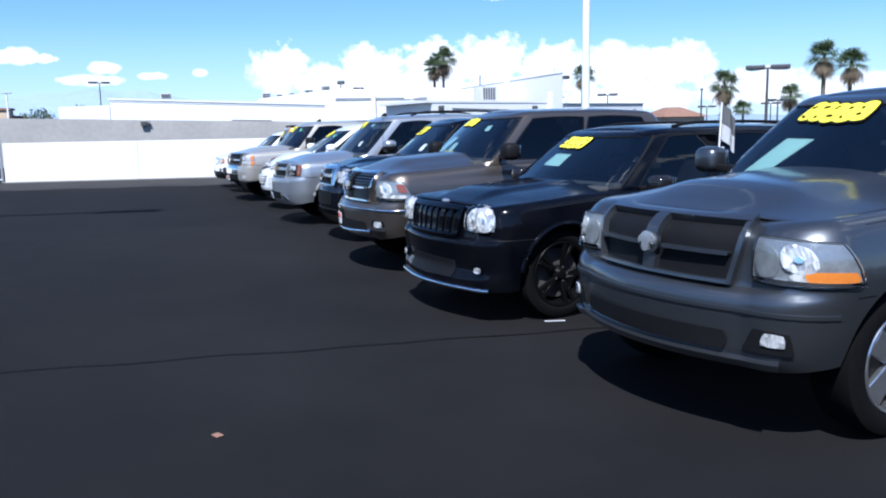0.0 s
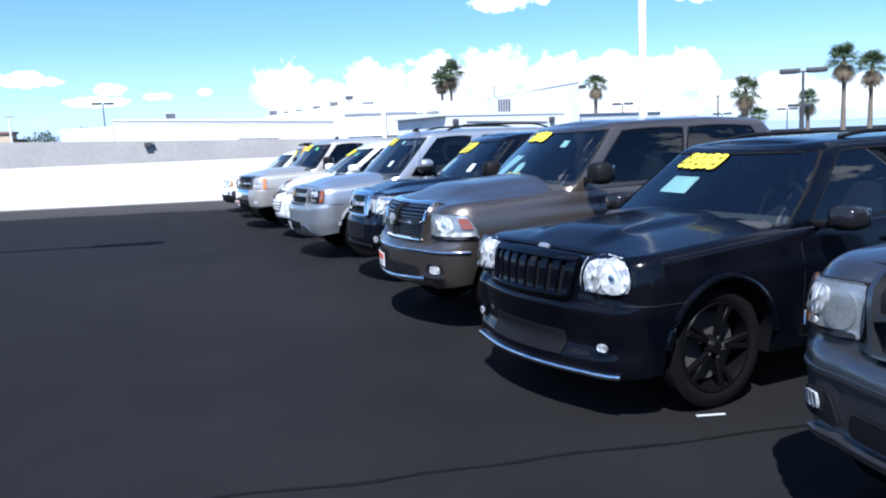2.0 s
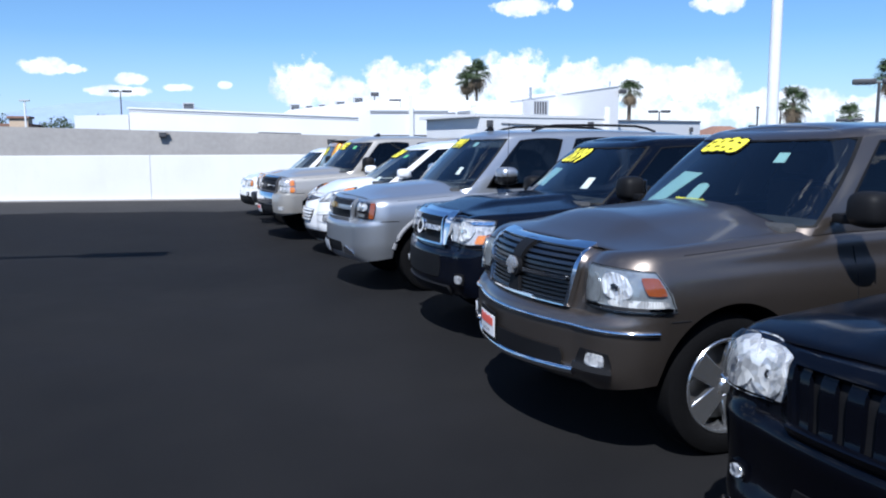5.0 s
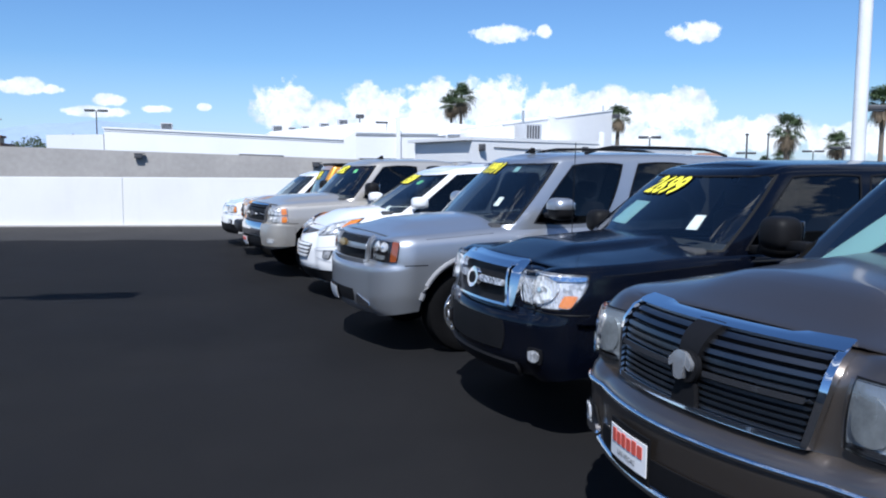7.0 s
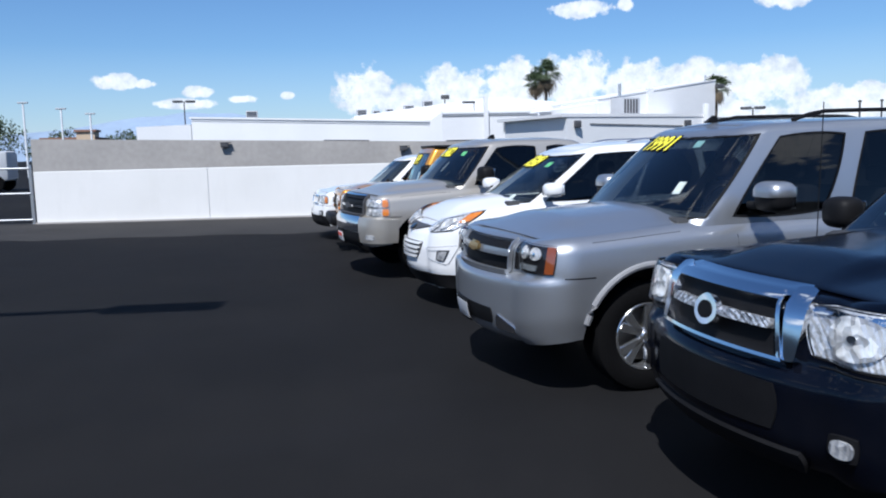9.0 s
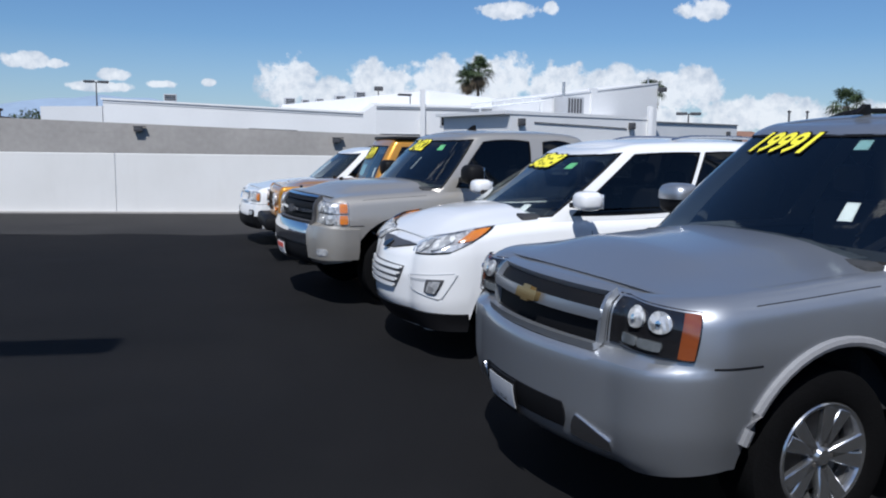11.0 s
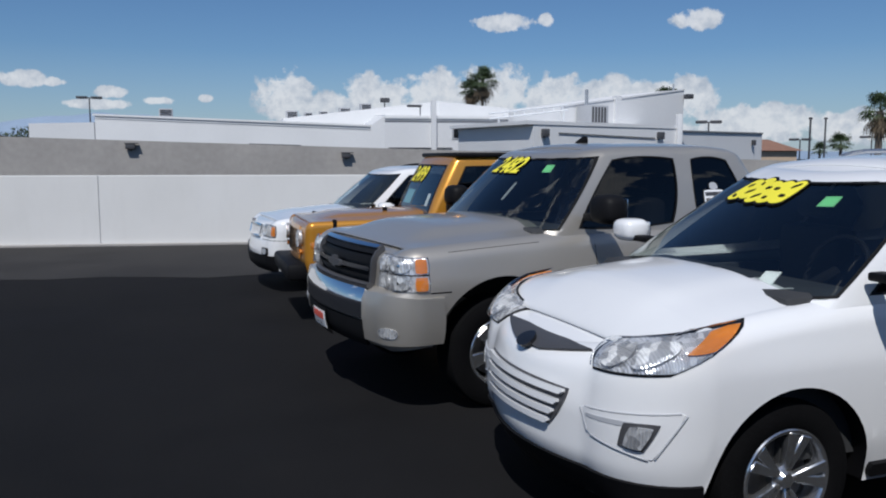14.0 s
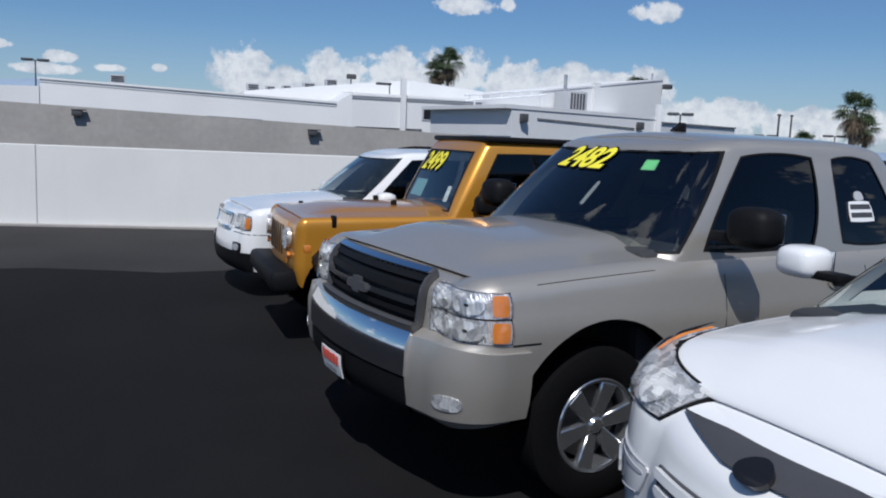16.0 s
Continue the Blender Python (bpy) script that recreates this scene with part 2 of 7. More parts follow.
# ---- building blocks ----
def thing(name, m, label, category, group="", kind=""):
    ob = new(name)
    ob.matrix_basis = m
    ob.empty_display_size = 0.3
    return tagged(ob, label, category, group, kind)


def finish(bm, name, mat, smooth=True, angle=38):
    bm.normal_update()
    cos = math.cos(radians(angle))
    for f in bm.faces:
        f.smooth = smooth
    if smooth:
        for e in bm.edges:
            if len(e.link_faces) == 2 and e.link_faces[0].normal.dot(e.link_faces[1].normal) < cos:
                e.smooth = False
    me = bpy.data.meshes.new(name)
    bm.to_mesh(me)
    bm.free()
    me.materials.append(mat)
    return me


def part(name, bm, mat, parent, label="", smooth=True, angle=38):
    ob = new(name, finish(bm, name, mat, smooth, angle))
    ob.parent = parent
    return tagged(ob, label)


def solid(name, bm, mat, label, category, group="", kind="", m=None, smooth=False):
    ob = new(name, finish(bm, name, mat, smooth))
    if m is not None:
        ob.matrix_basis = m
    return tagged(ob, label, category, group, kind)


def box(x0, x1, y0, y1, z0, z1, bevel=0.0, bm=None, seg=2):
    bm = bm or bmesh.new()
    m = Matrix.LocRotScale(((x0 + x1) / 2, (y0 + y1) / 2, (z0 + z1) / 2), None, (abs(x1 - x0), abs(y1 - y0), abs(z1 - z0)))
    r = bmesh.ops.create_cube(bm, size=1.0, matrix=m)
    if bevel:
        es = list({e for v in r["verts"] for e in v.link_edges})
        bmesh.ops.bevel(bm, geom=es, offset=bevel, segments=seg, affect="EDGES", profile=0.5)
    return bm


def tube(points, radius, sides=10, bm=None, cap=True, radii=None):
    """A round bar along points."""
    bm = bm or bmesh.new()
    pts = [Vector(p) for p in points]
    rings = []
    for i, p in enumerate(pts):
        d = (pts[min(i + 1, len(pts) - 1)] - pts[max(i - 1, 0)]).normalized()
        a = d.cross(Vector((0, 0, 1)) if abs(d.z) < 0.9 else Vector((1, 0, 0))).normalized()
        b = d.cross(a)
        r = radii[i] if radii else radius
        rings.append([bm.verts.new(p + r * (math.cos(t) * a + math.sin(t) * b)) for t in (2 * math.pi * k / sides for k in range(sides))])
    for r0, r1 in zip(rings, rings[1:]):
        for k in range(sides):
            bm.faces.new((r0[k], r0[(k + 1) % sides], r1[(k + 1) % sides], r1[k]))
    if cap:
        bm.faces.new(rings[0][::-1])
        bm.faces.new(rings[-1])
    bmesh.ops.recalc_face_normals(bm, faces=bm.faces)
    return bm


def lathe(profile, sides=40, bm=None, axis="Y"):
    """Turns (radius, along) points round an axis."""
    bm = bm or bmesh.new()
    rings = []
    for r, a in profile:
        ring = []
        for k in range(sides):
            t = 2 * math.pi * k / sides
            c, s = r * math.cos(t), r * math.sin(t)
            ring.append(bm.verts.new((c, a, s) if axis == "Y" else (c, s, a)))
        rings.append(ring)
    for r0, r1 in zip(rings, rings[1:]):
        for k in range(sides):
            bm.faces.new((r0[k], r0[(k + 1) % sides], r1[(k + 1) % sides], r1[k]))
    bmesh.ops.recalc_face_normals(bm, faces=bm.faces)
    return bm


def curve_of(pairs):
    """A smooth function through (t, value) pairs."""
    ts, vs = np.array([p[0] for p in pairs], float), np.array([p[1] for p in pairs], float)
    if len(ts) == 1:
        return lambda t: float(vs[0])
    h = np.diff(ts)
    d = np.diff(vs) / h
    m = np.zeros(len(ts))
    m[0], m[-1] = d[0], d[-1]
    for i in range(1, len(ts) - 1):
        m[i] = 0 if d[i - 1] * d[i] <= 0 else 2 * d[i - 1] * d[i] / (d[i - 1] + d[i])

    def f(t):
        t = min(max(t, ts[0]), ts[-1])
        i = min(max(int(np.searchsorted(ts, t)) - 1, 0), len(h) - 1)
        s = (t - ts[i]) / h[i]
        return float((1 + 2 * s) * (1 - s) ** 2 * vs[i] + s * (1 - s) ** 2 * h[i] * m[i] + s * s * (3 - 2 * s) * vs[i + 1] + s * s * (s - 1) * h[i] * m[i + 1])
    return f


def squircle(a, b, k):
    return a * math.sqrt(1 - k * b * b / 2), b * math.sqrt(1 - k * a * a / 2)


def text_mesh(body, size, offset=0.0, bold=0.0, shear=0.0):
    cu = bpy.data.curves.new("writing", "FONT")
    cu.body, cu.size, cu.align_x, cu.align_y, cu.offset, cu.shear = body, size, "CENTER", "CENTER", offset, shear
    cu.resolution_u = 3
    ob = new("writing", cu)
    bpy.context.view_layer.update()
    me = bpy.data.meshes.new_from_object(ob.evaluated_get(bpy.context.evaluated_depsgraph_get()))
    bpy.data.objects.remove(ob)
    bpy.data.curves.remove(cu)
    bm = bmesh.new()
    bm.from_mesh(me)
    bpy.data.meshes.remove(me)
    return bm


# ---- vehicles ----
class Outline:
    """Half of a car's plan (left side, y < 0), from the middle of its front to the middle of its back: u runs 0..5 over front, corner, side, corner, back."""

    def __init__(self, x0, x1, half, bow, rf, rr, bow_r=0.05, taper=0.0, pitch=None):
        self.x0, self.x1, self.w, self.bow, self.rf, self.rr, self.bow_r, self.taper = x0, x1, half, bow, rf, rr, bow_r, taper
        a = half - rf
        self.slope = 2 * bow * a / (half * half)
        self.t0 = math.atan(self.slope)
        # the corner is a smooth quarter from the front's slope to the side's line
        self.fc = (x0 + bow * (a / half) ** 2, -a)
        self.sc = (self.fc[0] + rf, -half)
        self.rc = (x1 - bow_r - rr, -half)
        self.bc = (x1 - bow_r, -(half - rr))

    def at(self, u):
        if u < 0:
            (x, y), (nx, ny) = self.at(-u)
            return (x, -y), (nx, -ny)
        u = min(u, 5.0)
        if u <= 1:
            y = -u * (self.w - self.rf)
            x = self.x0 + self.bow * (y / self.w) ** 2
            n = Vector((-1, 2 * self.bow * y / self.w ** 2)).normalized()
            return (x, y), (n.x, n.y)
        if u <= 2:
            t = (u - 1) * math.pi / 2
            cx, cy = self.fc[0] + self.rf, self.fc[1]
            d0 = self.t0 * (1 - (u - 1))
            n = Vector((-math.cos(t), -math.sin(t))).normalized()
            x, y = cx - self.rf * math.cos(t), cy - self.rf * math.sin(t)
            n = Vector((-math.cos(t + d0), -math.sin(t + d0))) if d0 else n
            return (x, y), (n.x, n.y)
        if u <= 3:
            f = u - 2
            x = self.sc[0] + f * (self.rc[0] - self.sc[0])
            y = -self.w - self.taper * math.sin(math.pi * f)
            return (x, y), (0.0, -1.0)
        if u <= 4:
            t = (u - 3) * math.pi / 2
            x, y = self.rc[0] + self.rr * math.sin(t), -self.w + self.rr * (1 - math.cos(t))
            return (x, y), (math.sin(t), -math.cos(t))
        f = u - 4
        y = self.bc[1] * (1 - f)
        x = self.bc[0] + self.bow_r * (1 - (y / self.bc[1]) ** 2)
        return (x, y), (1.0, 0.0)


class Car:
    """A vehicle whose nose is at x = 0 and whose tail is at +x; its left side is y < 0. Built from a spec."""

    def __init__(self, spec, m, label, category="car"):
        self.s = s = spec
        k = s.get("tall", 1.0)
        for key in ("front", "side"):
            s[key] = [(z * k, v) for z, v in s[key]]
        s["top"] = [(x, z * k) for x, z in s["top"]]
        s["cab"]["roof"] = [(x, z * k) for x, z in s["cab"]["roof"]]
        self.root = thing(s["name"], m, label, category, "vehicles in the row")
        self.out = Outline(0, s["L"], s["W"], s["bow"], s["rf"], s.get("rr", 0.22), 0.06, s.get("taper", 0.0))
        self.df, self.ds, self.dr = curve_of(s["front"]), curve_of(s["side"]), curve_of(s.get("back", [(0.3, 0.1), (0.6, 0), (1.2, 0.04)]))
        self.top, self.crown = curve_of(s["top"]), curve_of(s["crown"])
        # arc length to u on the front half of the outline
        self.us = np.linspace(0, 3, 600)
        pts = np.array([self.out.at(u)[0] for u in self.us])
        self.arc = np.concatenate([[0], np.cumsum(np.hypot(*np.diff(pts, axis=0).T))])
        g = s["cab"]
        self.gb = Outline(g["x0"], g["x1"], g["w0"], g["bow0"], g["r0"], g.get("rr0", 0.12), 0.03)
        self.gt = Outline(g["x0"] + g["rake"], g["x1"] - g["rake_r"], g["w1"], g["bow1"], g["r1"], g.get("rr1", 0.15), 0.03)
        self.roof = curve_of(g["roof"])

    # surface of the lower body: q metres along the outline from the nose's middle (negative: right side), height z
    def u_of(self, q):
        return float(np.interp(abs(q), self.arc, self.us)) * (1 if q >= 0 else -1)

    def q_of_x(self, x):
        """The q of a place on the left side, x metres behind the nose."""
        return float(self.arc[400]) + x - self.out.sc[0]

    def surf(self, u, z):
        (x, y), (nx, ny) = self.out.at(u)
        au = abs(u)
        e = (self.df(z) if au < 2.5 else self.dr(z)) * nx * nx + self.ds(z) * ny * ny
        lip = self.s.get("lip", 0.07)
        t = min(1.0, max(0.0, (z - (self.top(x) - lip)) / lip))
        e += lip * (1 - math.sqrt(1 - t * t))
        return Vector((x - nx * e, y - ny * e, z)), Vector((nx, ny, 0))

    def at(self, q, z, off=0.0):
        u = self.u_of(q)
        z *= self.s.get("tall", 1.0)
        p, n = self.surf(u, z)
        pz, _ = self.surf(u, z + 0.01)
        pu, _ = self.surf(u + 0.004, z)
        nn = (pz - p).cross(pu - p)
        nn = nn.normalized() if nn.length > 1e-9 else n
        if nn.dot(n) < 0:
            nn = -nn
        return p + nn * off

    def glass_at(self, u, v, off=0.0):
        def raw(u, v):
            (bx, by), _ = self.gb.at(u)
            (tx, ty), n = self.gt.at(u)
            z0 = self.top(bx) - 0.03
            z1 = self.roof(tx)
            bulge = 0.035 * 4 * v * (1 - v) * 0.7
            lip = self.s["cab"].get("lip", 0.05)
            k = max(0.0, (v - 0.9) / 0.1)
            e = lip * (1 - math.sqrt(max(0.0, 1 - k * k)))
            return Vector((bx + (tx - bx) * v + n[0] * (bulge - e), by + (ty - by) * v + n[1] * (bulge - e), z0 + (z1 - z0) * v)), Vector((n[0], n[1], 0.3))
        p, n = raw(u, v)
        if not off:
            return p
        a, _ = raw(u + 0.01, v)
        b, _ = raw(u, min(v + 0.01, 1.0)) if v < 0.985 else (2 * p - raw(u, v - 0.01)[0], 0)
        nn = (a - p).cross(b - p).normalized()
        if nn.dot(n) < 0:
            nn = -nn
        return p + nn * off

    def hood_rise(self, x, y, edge, nose):
        """How far the bonnet stands over its edge, at y, where its half-width is edge and its foremost line is at nose."""
        h, hw, soft = self.s.get("bulge", (0.0, 0.4, 0.2))
        f = min(1.0, max(0.0, (x - nose) / 0.45))
        f = f * f * (3 - 2 * f)
        t = min(1.0, abs(y) / max(edge, 0.05))
        k = max(0.0, min(1.0, (hw + soft - abs(y)) / soft)) * min(1.0, (1 - t) * 4)
        return (self.crown(x) * (1 - t ** 2.2) + h * k * k * (3 - 2 * k)) * f

    # --- patches laid on the surfaces ---
    def grid(self, f, corners, k=0.0, nu=10, nv=6, off=0.003, thick=0.01, bm=None):
        """A four-cornered patch (corners in the surface's two numbers, in turn), its corners rounded by k, with a rim of its own depth."""
        bm = bm or bmesh.new()
        c = [Vector(p) for p in corners]

        def spot(i, j):
            a, b = squircle(2 * i / nu - 1, 2 * j / nv - 1, k)
            a, b = (a + 1) / 2, (b + 1) / 2
            return (c[0] * (1 - a) + c[1] * a) * (1 - b) + (c[3] * (1 - a) + c[2] * a) * b
        top = [[bm.verts.new(f(*spot(i, j), off + thick)) for j in range(nv + 1)] for i in range(nu + 1)]
        new_faces = [bm.faces.new((top[i][j], top[i + 1][j], top[i + 1][j + 1], top[i][j + 1])) for i in range(nu) for j in range(nv)]
        rim = [(i, 0) for i in range(nu)] + [(nu, j) for j in range(nv)] + [(i, nv) for i in range(nu, 0, -1)] + [(0, j) for j in range(nv, 0, -1)]
        low = [bm.verts.new(f(*spot(i, j), off - 0.004)) for i, j in rim]
        for a in range(len(rim)):
            b = (a + 1) % len(rim)
            i, j = rim[a]
            k2, l2 = rim[b]
            bm.faces.new((top[i][j], low[a], low[b], top[k2][l2]))
        bmesh.ops.recalc_face_normals(bm, faces=bm.faces)
        bm.normal_update()
        mid = spot(nu // 2, nv // 2)
        if new_faces[(nu // 2) * nv + nv // 2].normal.dot(f(*mid, off + 0.02) - f(*mid, off)) < 0:
            bmesh.ops.reverse_faces(bm, faces=bm.faces)
        return bm

    def on_body(self, name, corners, mat, parent=None, k=0.0, nu=10, nv=6, off=0.0, thick=0.01, label=""):
        return part(name, self.grid(self.at, corners, k, nu, nv, off, thick), mat, parent or self.root, label)

    def on_glass(self, name, corners, mat, parent=None, k=0.0, nu=8, nv=4, off=0.004, thick=0.001, label=""):
        return part(name, self.grid(self.glass_at, corners, k, nu, nv, off, thick), mat, parent or self.root, label)

    def line(self, name, pts, mat, radius=0.004, on=None, parent=None, label="", sides=6, off=0.0):
        f = on or self.at
        return part(name, tube([f(a, b, off) for a, b in pts], radius, sides), mat, parent or self.root, label)

    # --- shells ---
    def body(self):
        s = self.s
        zs, zf = s["sill"], s["chin"]
        wr, ar = s["wheel_r"], s["arch_r"]
        cols = list(np.linspace(0, 1, 15)) + list(np.linspace(1, 2, 14))[1:]
        xs = set(np.linspace(self.out.sc[0], self.out.rc[0], 50))
        for xa in (s["xf"], s["xb"]):
            for k in range(-12, 13):
                xs.add(xa + ar * math.sin(k / 12 * math.pi / 2) * (0.9999 if abs(k) == 12 else 1))
            xs.add(xa - ar - 0.001)
            xs.add(xa + ar + 0.001)
        lo, hi = self.out.sc[0], self.out.rc[0]
        cols += [2 + (x - lo) / (hi - lo) for x in sorted(xs) if lo < x < hi]
        cols += list(np.linspace(3, 4, 8)) + list(np.linspace(4, 5, 6))[1:]
        cols = sorted(set(round(c, 6) for c in cols))
        fr = [k / 34 for k in range(33)] + [0.955, 0.97, 0.982, 0.991, 0.997, 1.0]
        shell, hood, deck = bmesh.new(), bmesh.new(), bmesh.new()
        grid = []
        for u in cols:
            (x, y), (nx, ny) = self.out.at(u)
            k = min(1.0, max(0.0, u - 1.2) / 0.8) if u < 2.5 else 1.0
            zb = zf + (zs - zf) * k
            for xa in (s["xf"], s["xb"]):
                d = x - xa
                if abs(d) < ar and 1.3 < u < 3.6:
                    zb = max(zb, s.get("arch_z", wr) + math.sqrt(ar * ar - d * d) * s.get("arch_k", 1.0))
            zt = self.top(x)
            col = []
            for f in fr:
                z = zb + f * (zt - zb)
                p, n = self.surf(u, z)
                col.append(p)
            grid.append(col)
        for side in (1, -1):
            vs = [[shell.verts.new((p.x, p.y * side, p.z)) for p in col] for col in grid]
            for a, b in zip(vs, vs[1:]):
                for j in range(len(fr) - 1):
                    shell.faces.new((a[j], b[j], b[j + 1], a[j + 1]) if side == 1 else (a[j], a[j + 1], b[j + 1], b[j]))
        # the arches' inner lips and the floor
        under = bmesh.new()
        m2 = 3
        rows = [[under.verts.new((c[0].x, c[0].y * (1 - 2 * j / m2), c[0].z + 0.004)) for j in range(m2 + 1)] for c in grid]
        for a, b in zip(rows, rows[1:]):
            for j in range(m2):
                under.faces.new((a[j], a[j + 1], b[j + 1], b[j]))
        # the top: the bonnet in front of the windscreen, a deck behind the cab
        g = s["cab"]
        cowl, cab_end = g["x0"] + g["bow0"] + g["r0"] + 0.06, g["x1"] - 0.05
        m = 28
        for bm, keep in ((hood, lambda x: x <= cowl), (deck, lambda x: x >= cab_end)):
            prev = None
            for u, c in zip(cols, grid):
                p = c[-1]
                if not keep(p.x) or u > 4.9 or abs(p.y) < 0.02:
                    prev = None if not keep(p.x) else prev
                    continue
                row = [bm.verts.new((p.x, p.y * (1 - 2 * j / m), p.z)) for j in range(m + 1)]
                for v in row:
                    if bm is hood:
                        v.co.z += self.hood_rise(p.x, v.co.y, abs(p.y), grid[0][-1].x)
                        ay = min(abs(v.co.y), g["w0"])
                        k = max(0.0, ay - g["w0"] + g["r0"]) / g["r0"]
                        foot = g["x0"] + g["bow0"] * (ay / g["w0"]) ** 2 + g["r0"] * (1 - math.sqrt(1 - k * k))
                        v.co.z -= min(0.25, max(0.0, p.x - foot - 0.20) * 3.0)
                    elif abs(v.co.y) < abs(p.y) - 0.08:
                        v.co.z -= s.get("bed", 0.0)
                if prev:
                    for j in range(m):
                        bm.faces.new((prev[j], row[j], row[j + 1], prev[j + 1]))
                prev = row
        for bm in (shell, hood, deck, under):
            bmesh.ops.remove_doubles(bm, verts=bm.verts, dist=0.0005)
            bmesh.ops.recalc_face_normals(bm, faces=bm.faces)
        for bm in (hood, deck):
            bm.normal_update()
            if bm.faces and sum(f.normal.z for f in bm.faces) < 0:
                bmesh.ops.reverse_faces(bm, faces=bm.faces)
        part("body", shell, s["paint"], self.root)
        part("hood", hood, s["paint"], self.root)
        if deck.faces:
            part("bed" if s.get("bed") else "rear_deck", deck, M_BLACK if s.get("bed") else s["paint"], self.root)
        else:
            deck.free()
        part("underbody", under, M_BLACK, self.root)

    def cab(self):
        s, g = self.s, self.s["cab"]
        wins = g["windows"]            # (u0, u1, v0, v1, rounding, kind)
        ub = set(np.linspace(0, 1, 9)) | set(np.linspace(1, 2, 7)) | set(np.linspace(2, 3, 25)) | set(np.linspace(3, 4, 6)) | set(np.linspace(4, 5, 6))
        vb = {0, 0.1, 0.25, 0.4, 0.55, 0.7, 0.8, 0.88, 0.9, 0.925, 0.95, 0.97, 0.985, 0.995, 1.0}
        for w in wins:
            ub |= {max(0, w[0]), w[1]}
            vb |= {w[2], w[3]}
        ub, vb = sorted(ub), sorted(vb)
        bm = bmesh.new()
        for side in (1, -1):
            vs = [[bm.verts.new(self.glass_at(u, v) * Vector((1, 1, 1)) if side == 1 else Vector((1, -1, 1)) * self.glass_at(u, v)) for v in vb] for u in ub]
            for i in range(len(ub) - 1):
                for j in range(len(vb) - 1):
                    um, vm = (ub[i] + ub[i + 1]) / 2, (vb[j] + vb[j + 1]) / 2
                    if any(w[0] < um < w[1] and w[2] < vm < w[3] for w in wins):
                        continue
                    q = (vs[i][j], vs[i + 1][j], vs[i + 1][j + 1], vs[i][j + 1])
                    bm.faces.new(q if side == 1 else q[::-1])
        # the roof
        m = 14
        prev = None
        for u in ub:
            p = self.glass_at(u, 1.0)
            if abs(p.y) < 0.02:
                continue
            row = [bm.verts.new((p.x, p.y * (1 - 2 * j / m), p.z + g.get("roof_crown", 0.04) * (1 - (1 - 2 * j / m) ** 2) * min(1, abs(p.y) / g["w1"]) ** 2)) for j in range(m + 1)]
            if prev:
                for j in range(m):
                    bm.faces.new((prev[j], row[j], row[j + 1], prev[j + 1]))
            prev = row

        def rings(bm2, w, side, inner, outer, off):
            pts = []
            nn = 8
            for i in range(nn):
                pts.append((-1 + 2 * i / nn, -1))
            for i in range(nn):
                pts.append((1, -1 + 2 * i / nn))
            for i in range(nn):
                pts.append((1 - 2 * i / nn, 1))
            for i in range(nn):
                pts.append((-1, 1 - 2 * i / nn))

            def place(a, b, r):
                if r is None:
                    aa, bb = a, b
                else:
                    aa, bb = squircle(a, b, w[4])
                    aa, bb = aa * r, bb * r
                p = self.glass_at(w[0] + (w[1] - w[0]) * (aa + 1) / 2, w[2] + (w[3] - w[2]) * (bb + 1) / 2, off)
                return p if side == 1 else Vector((p.x, -p.y, p.z))
            o = [bm2.verts.new(place(a, b, outer)) for a, b in pts]
            i_ = [bm2.verts.new(place(a, b, inner)) for a, b in pts]
            for a in range(len(pts)):
                b = (a + 1) % len(pts)
                bm2.faces.new((o[a], o[b], i_[b], i_[a]))
        for w in wins:
            for side in ((1,) if w[0] < 0 or w[5] == "rear" else (1, -1)):
                rings(bm, w, side, 1.0, None, 0.0)
        bmesh.ops.remove_doubles(bm, verts=bm.verts, dist=0.0005)
        bmesh.ops.recalc_face_normals(bm, faces=bm.faces)
        bm.normal_update()
        part("cabin", bm, s.get("roof_paint", s["paint"]), self.root)
        self.screen = None
        for w in wins:
            for side in ((1,) if w[0] < 0 or w[5] == "rear" else (1, -1)):
                kind = {"front": "windshield", "rear": "rear_window"}.get(w[5], "side_window")

                def f(a, b, off, side=side):
                    p = self.glass_at(a, b, off)
                    return p if side == 1 else Vector((p.x, -p.y, p.z))
                bm2 = bmesh.new()
                n1, n2 = 16, 8
                rows = []
                for i in range(n1 + 1):
                    r = []
                    for j in range(n2 + 1):
                        a, b = squircle(2 * i / n1 - 1, 2 * j / n2 - 1, w[4])
                        r.append(bm2.verts.new(f(w[0] + (w[1] - w[0]) * (a + 1) / 2, w[2] + (w[3] - w[2]) * (b + 1) / 2, -0.004)))
                    rows.append(r)
                for i in range(n1):
                    for j in range(n2):
                        bm2.faces.new((rows[i][j], rows[i + 1][j], rows[i + 1][j + 1], rows[i][j + 1]))
                bm2.normal_update()
                mid = Vector(((g["x0"] + g["x1"]) / 2, 0, 1.0))
                if sum(fc.normal.dot(fc.calc_center_median() - mid) for fc in bm2.faces) < 0:
                    bmesh.ops.reverse_faces(bm2, faces=bm2.faces)
                pane = part(kind, bm2, M_GLASS if w[5] == "front" else s.get("side_glass", M_GLASS_DARK), self.root)
                pane.visible_shadow = False
                if w[5] == "front":
                    self.screen = pane
                rim = bmesh.new()
                rings(rim, w, side, 0.965, 1.012, 0.002)
                bmesh.ops.recalc_face_normals(rim, faces=rim.faces)
                part("window_seal", rim, s.get("seal", M_BLACK), pane)
        # inside
        inn = bmesh.new()
        zf, zb = s["sill"] + 0.12, self.top(g["x0"] + 0.3)
        box(g["x0"] + 0.1, g["x1"] - 0.1, -g["w0"] + 0.08, g["w0"] - 0.08, zf, zf + 0.05, bm=inn)
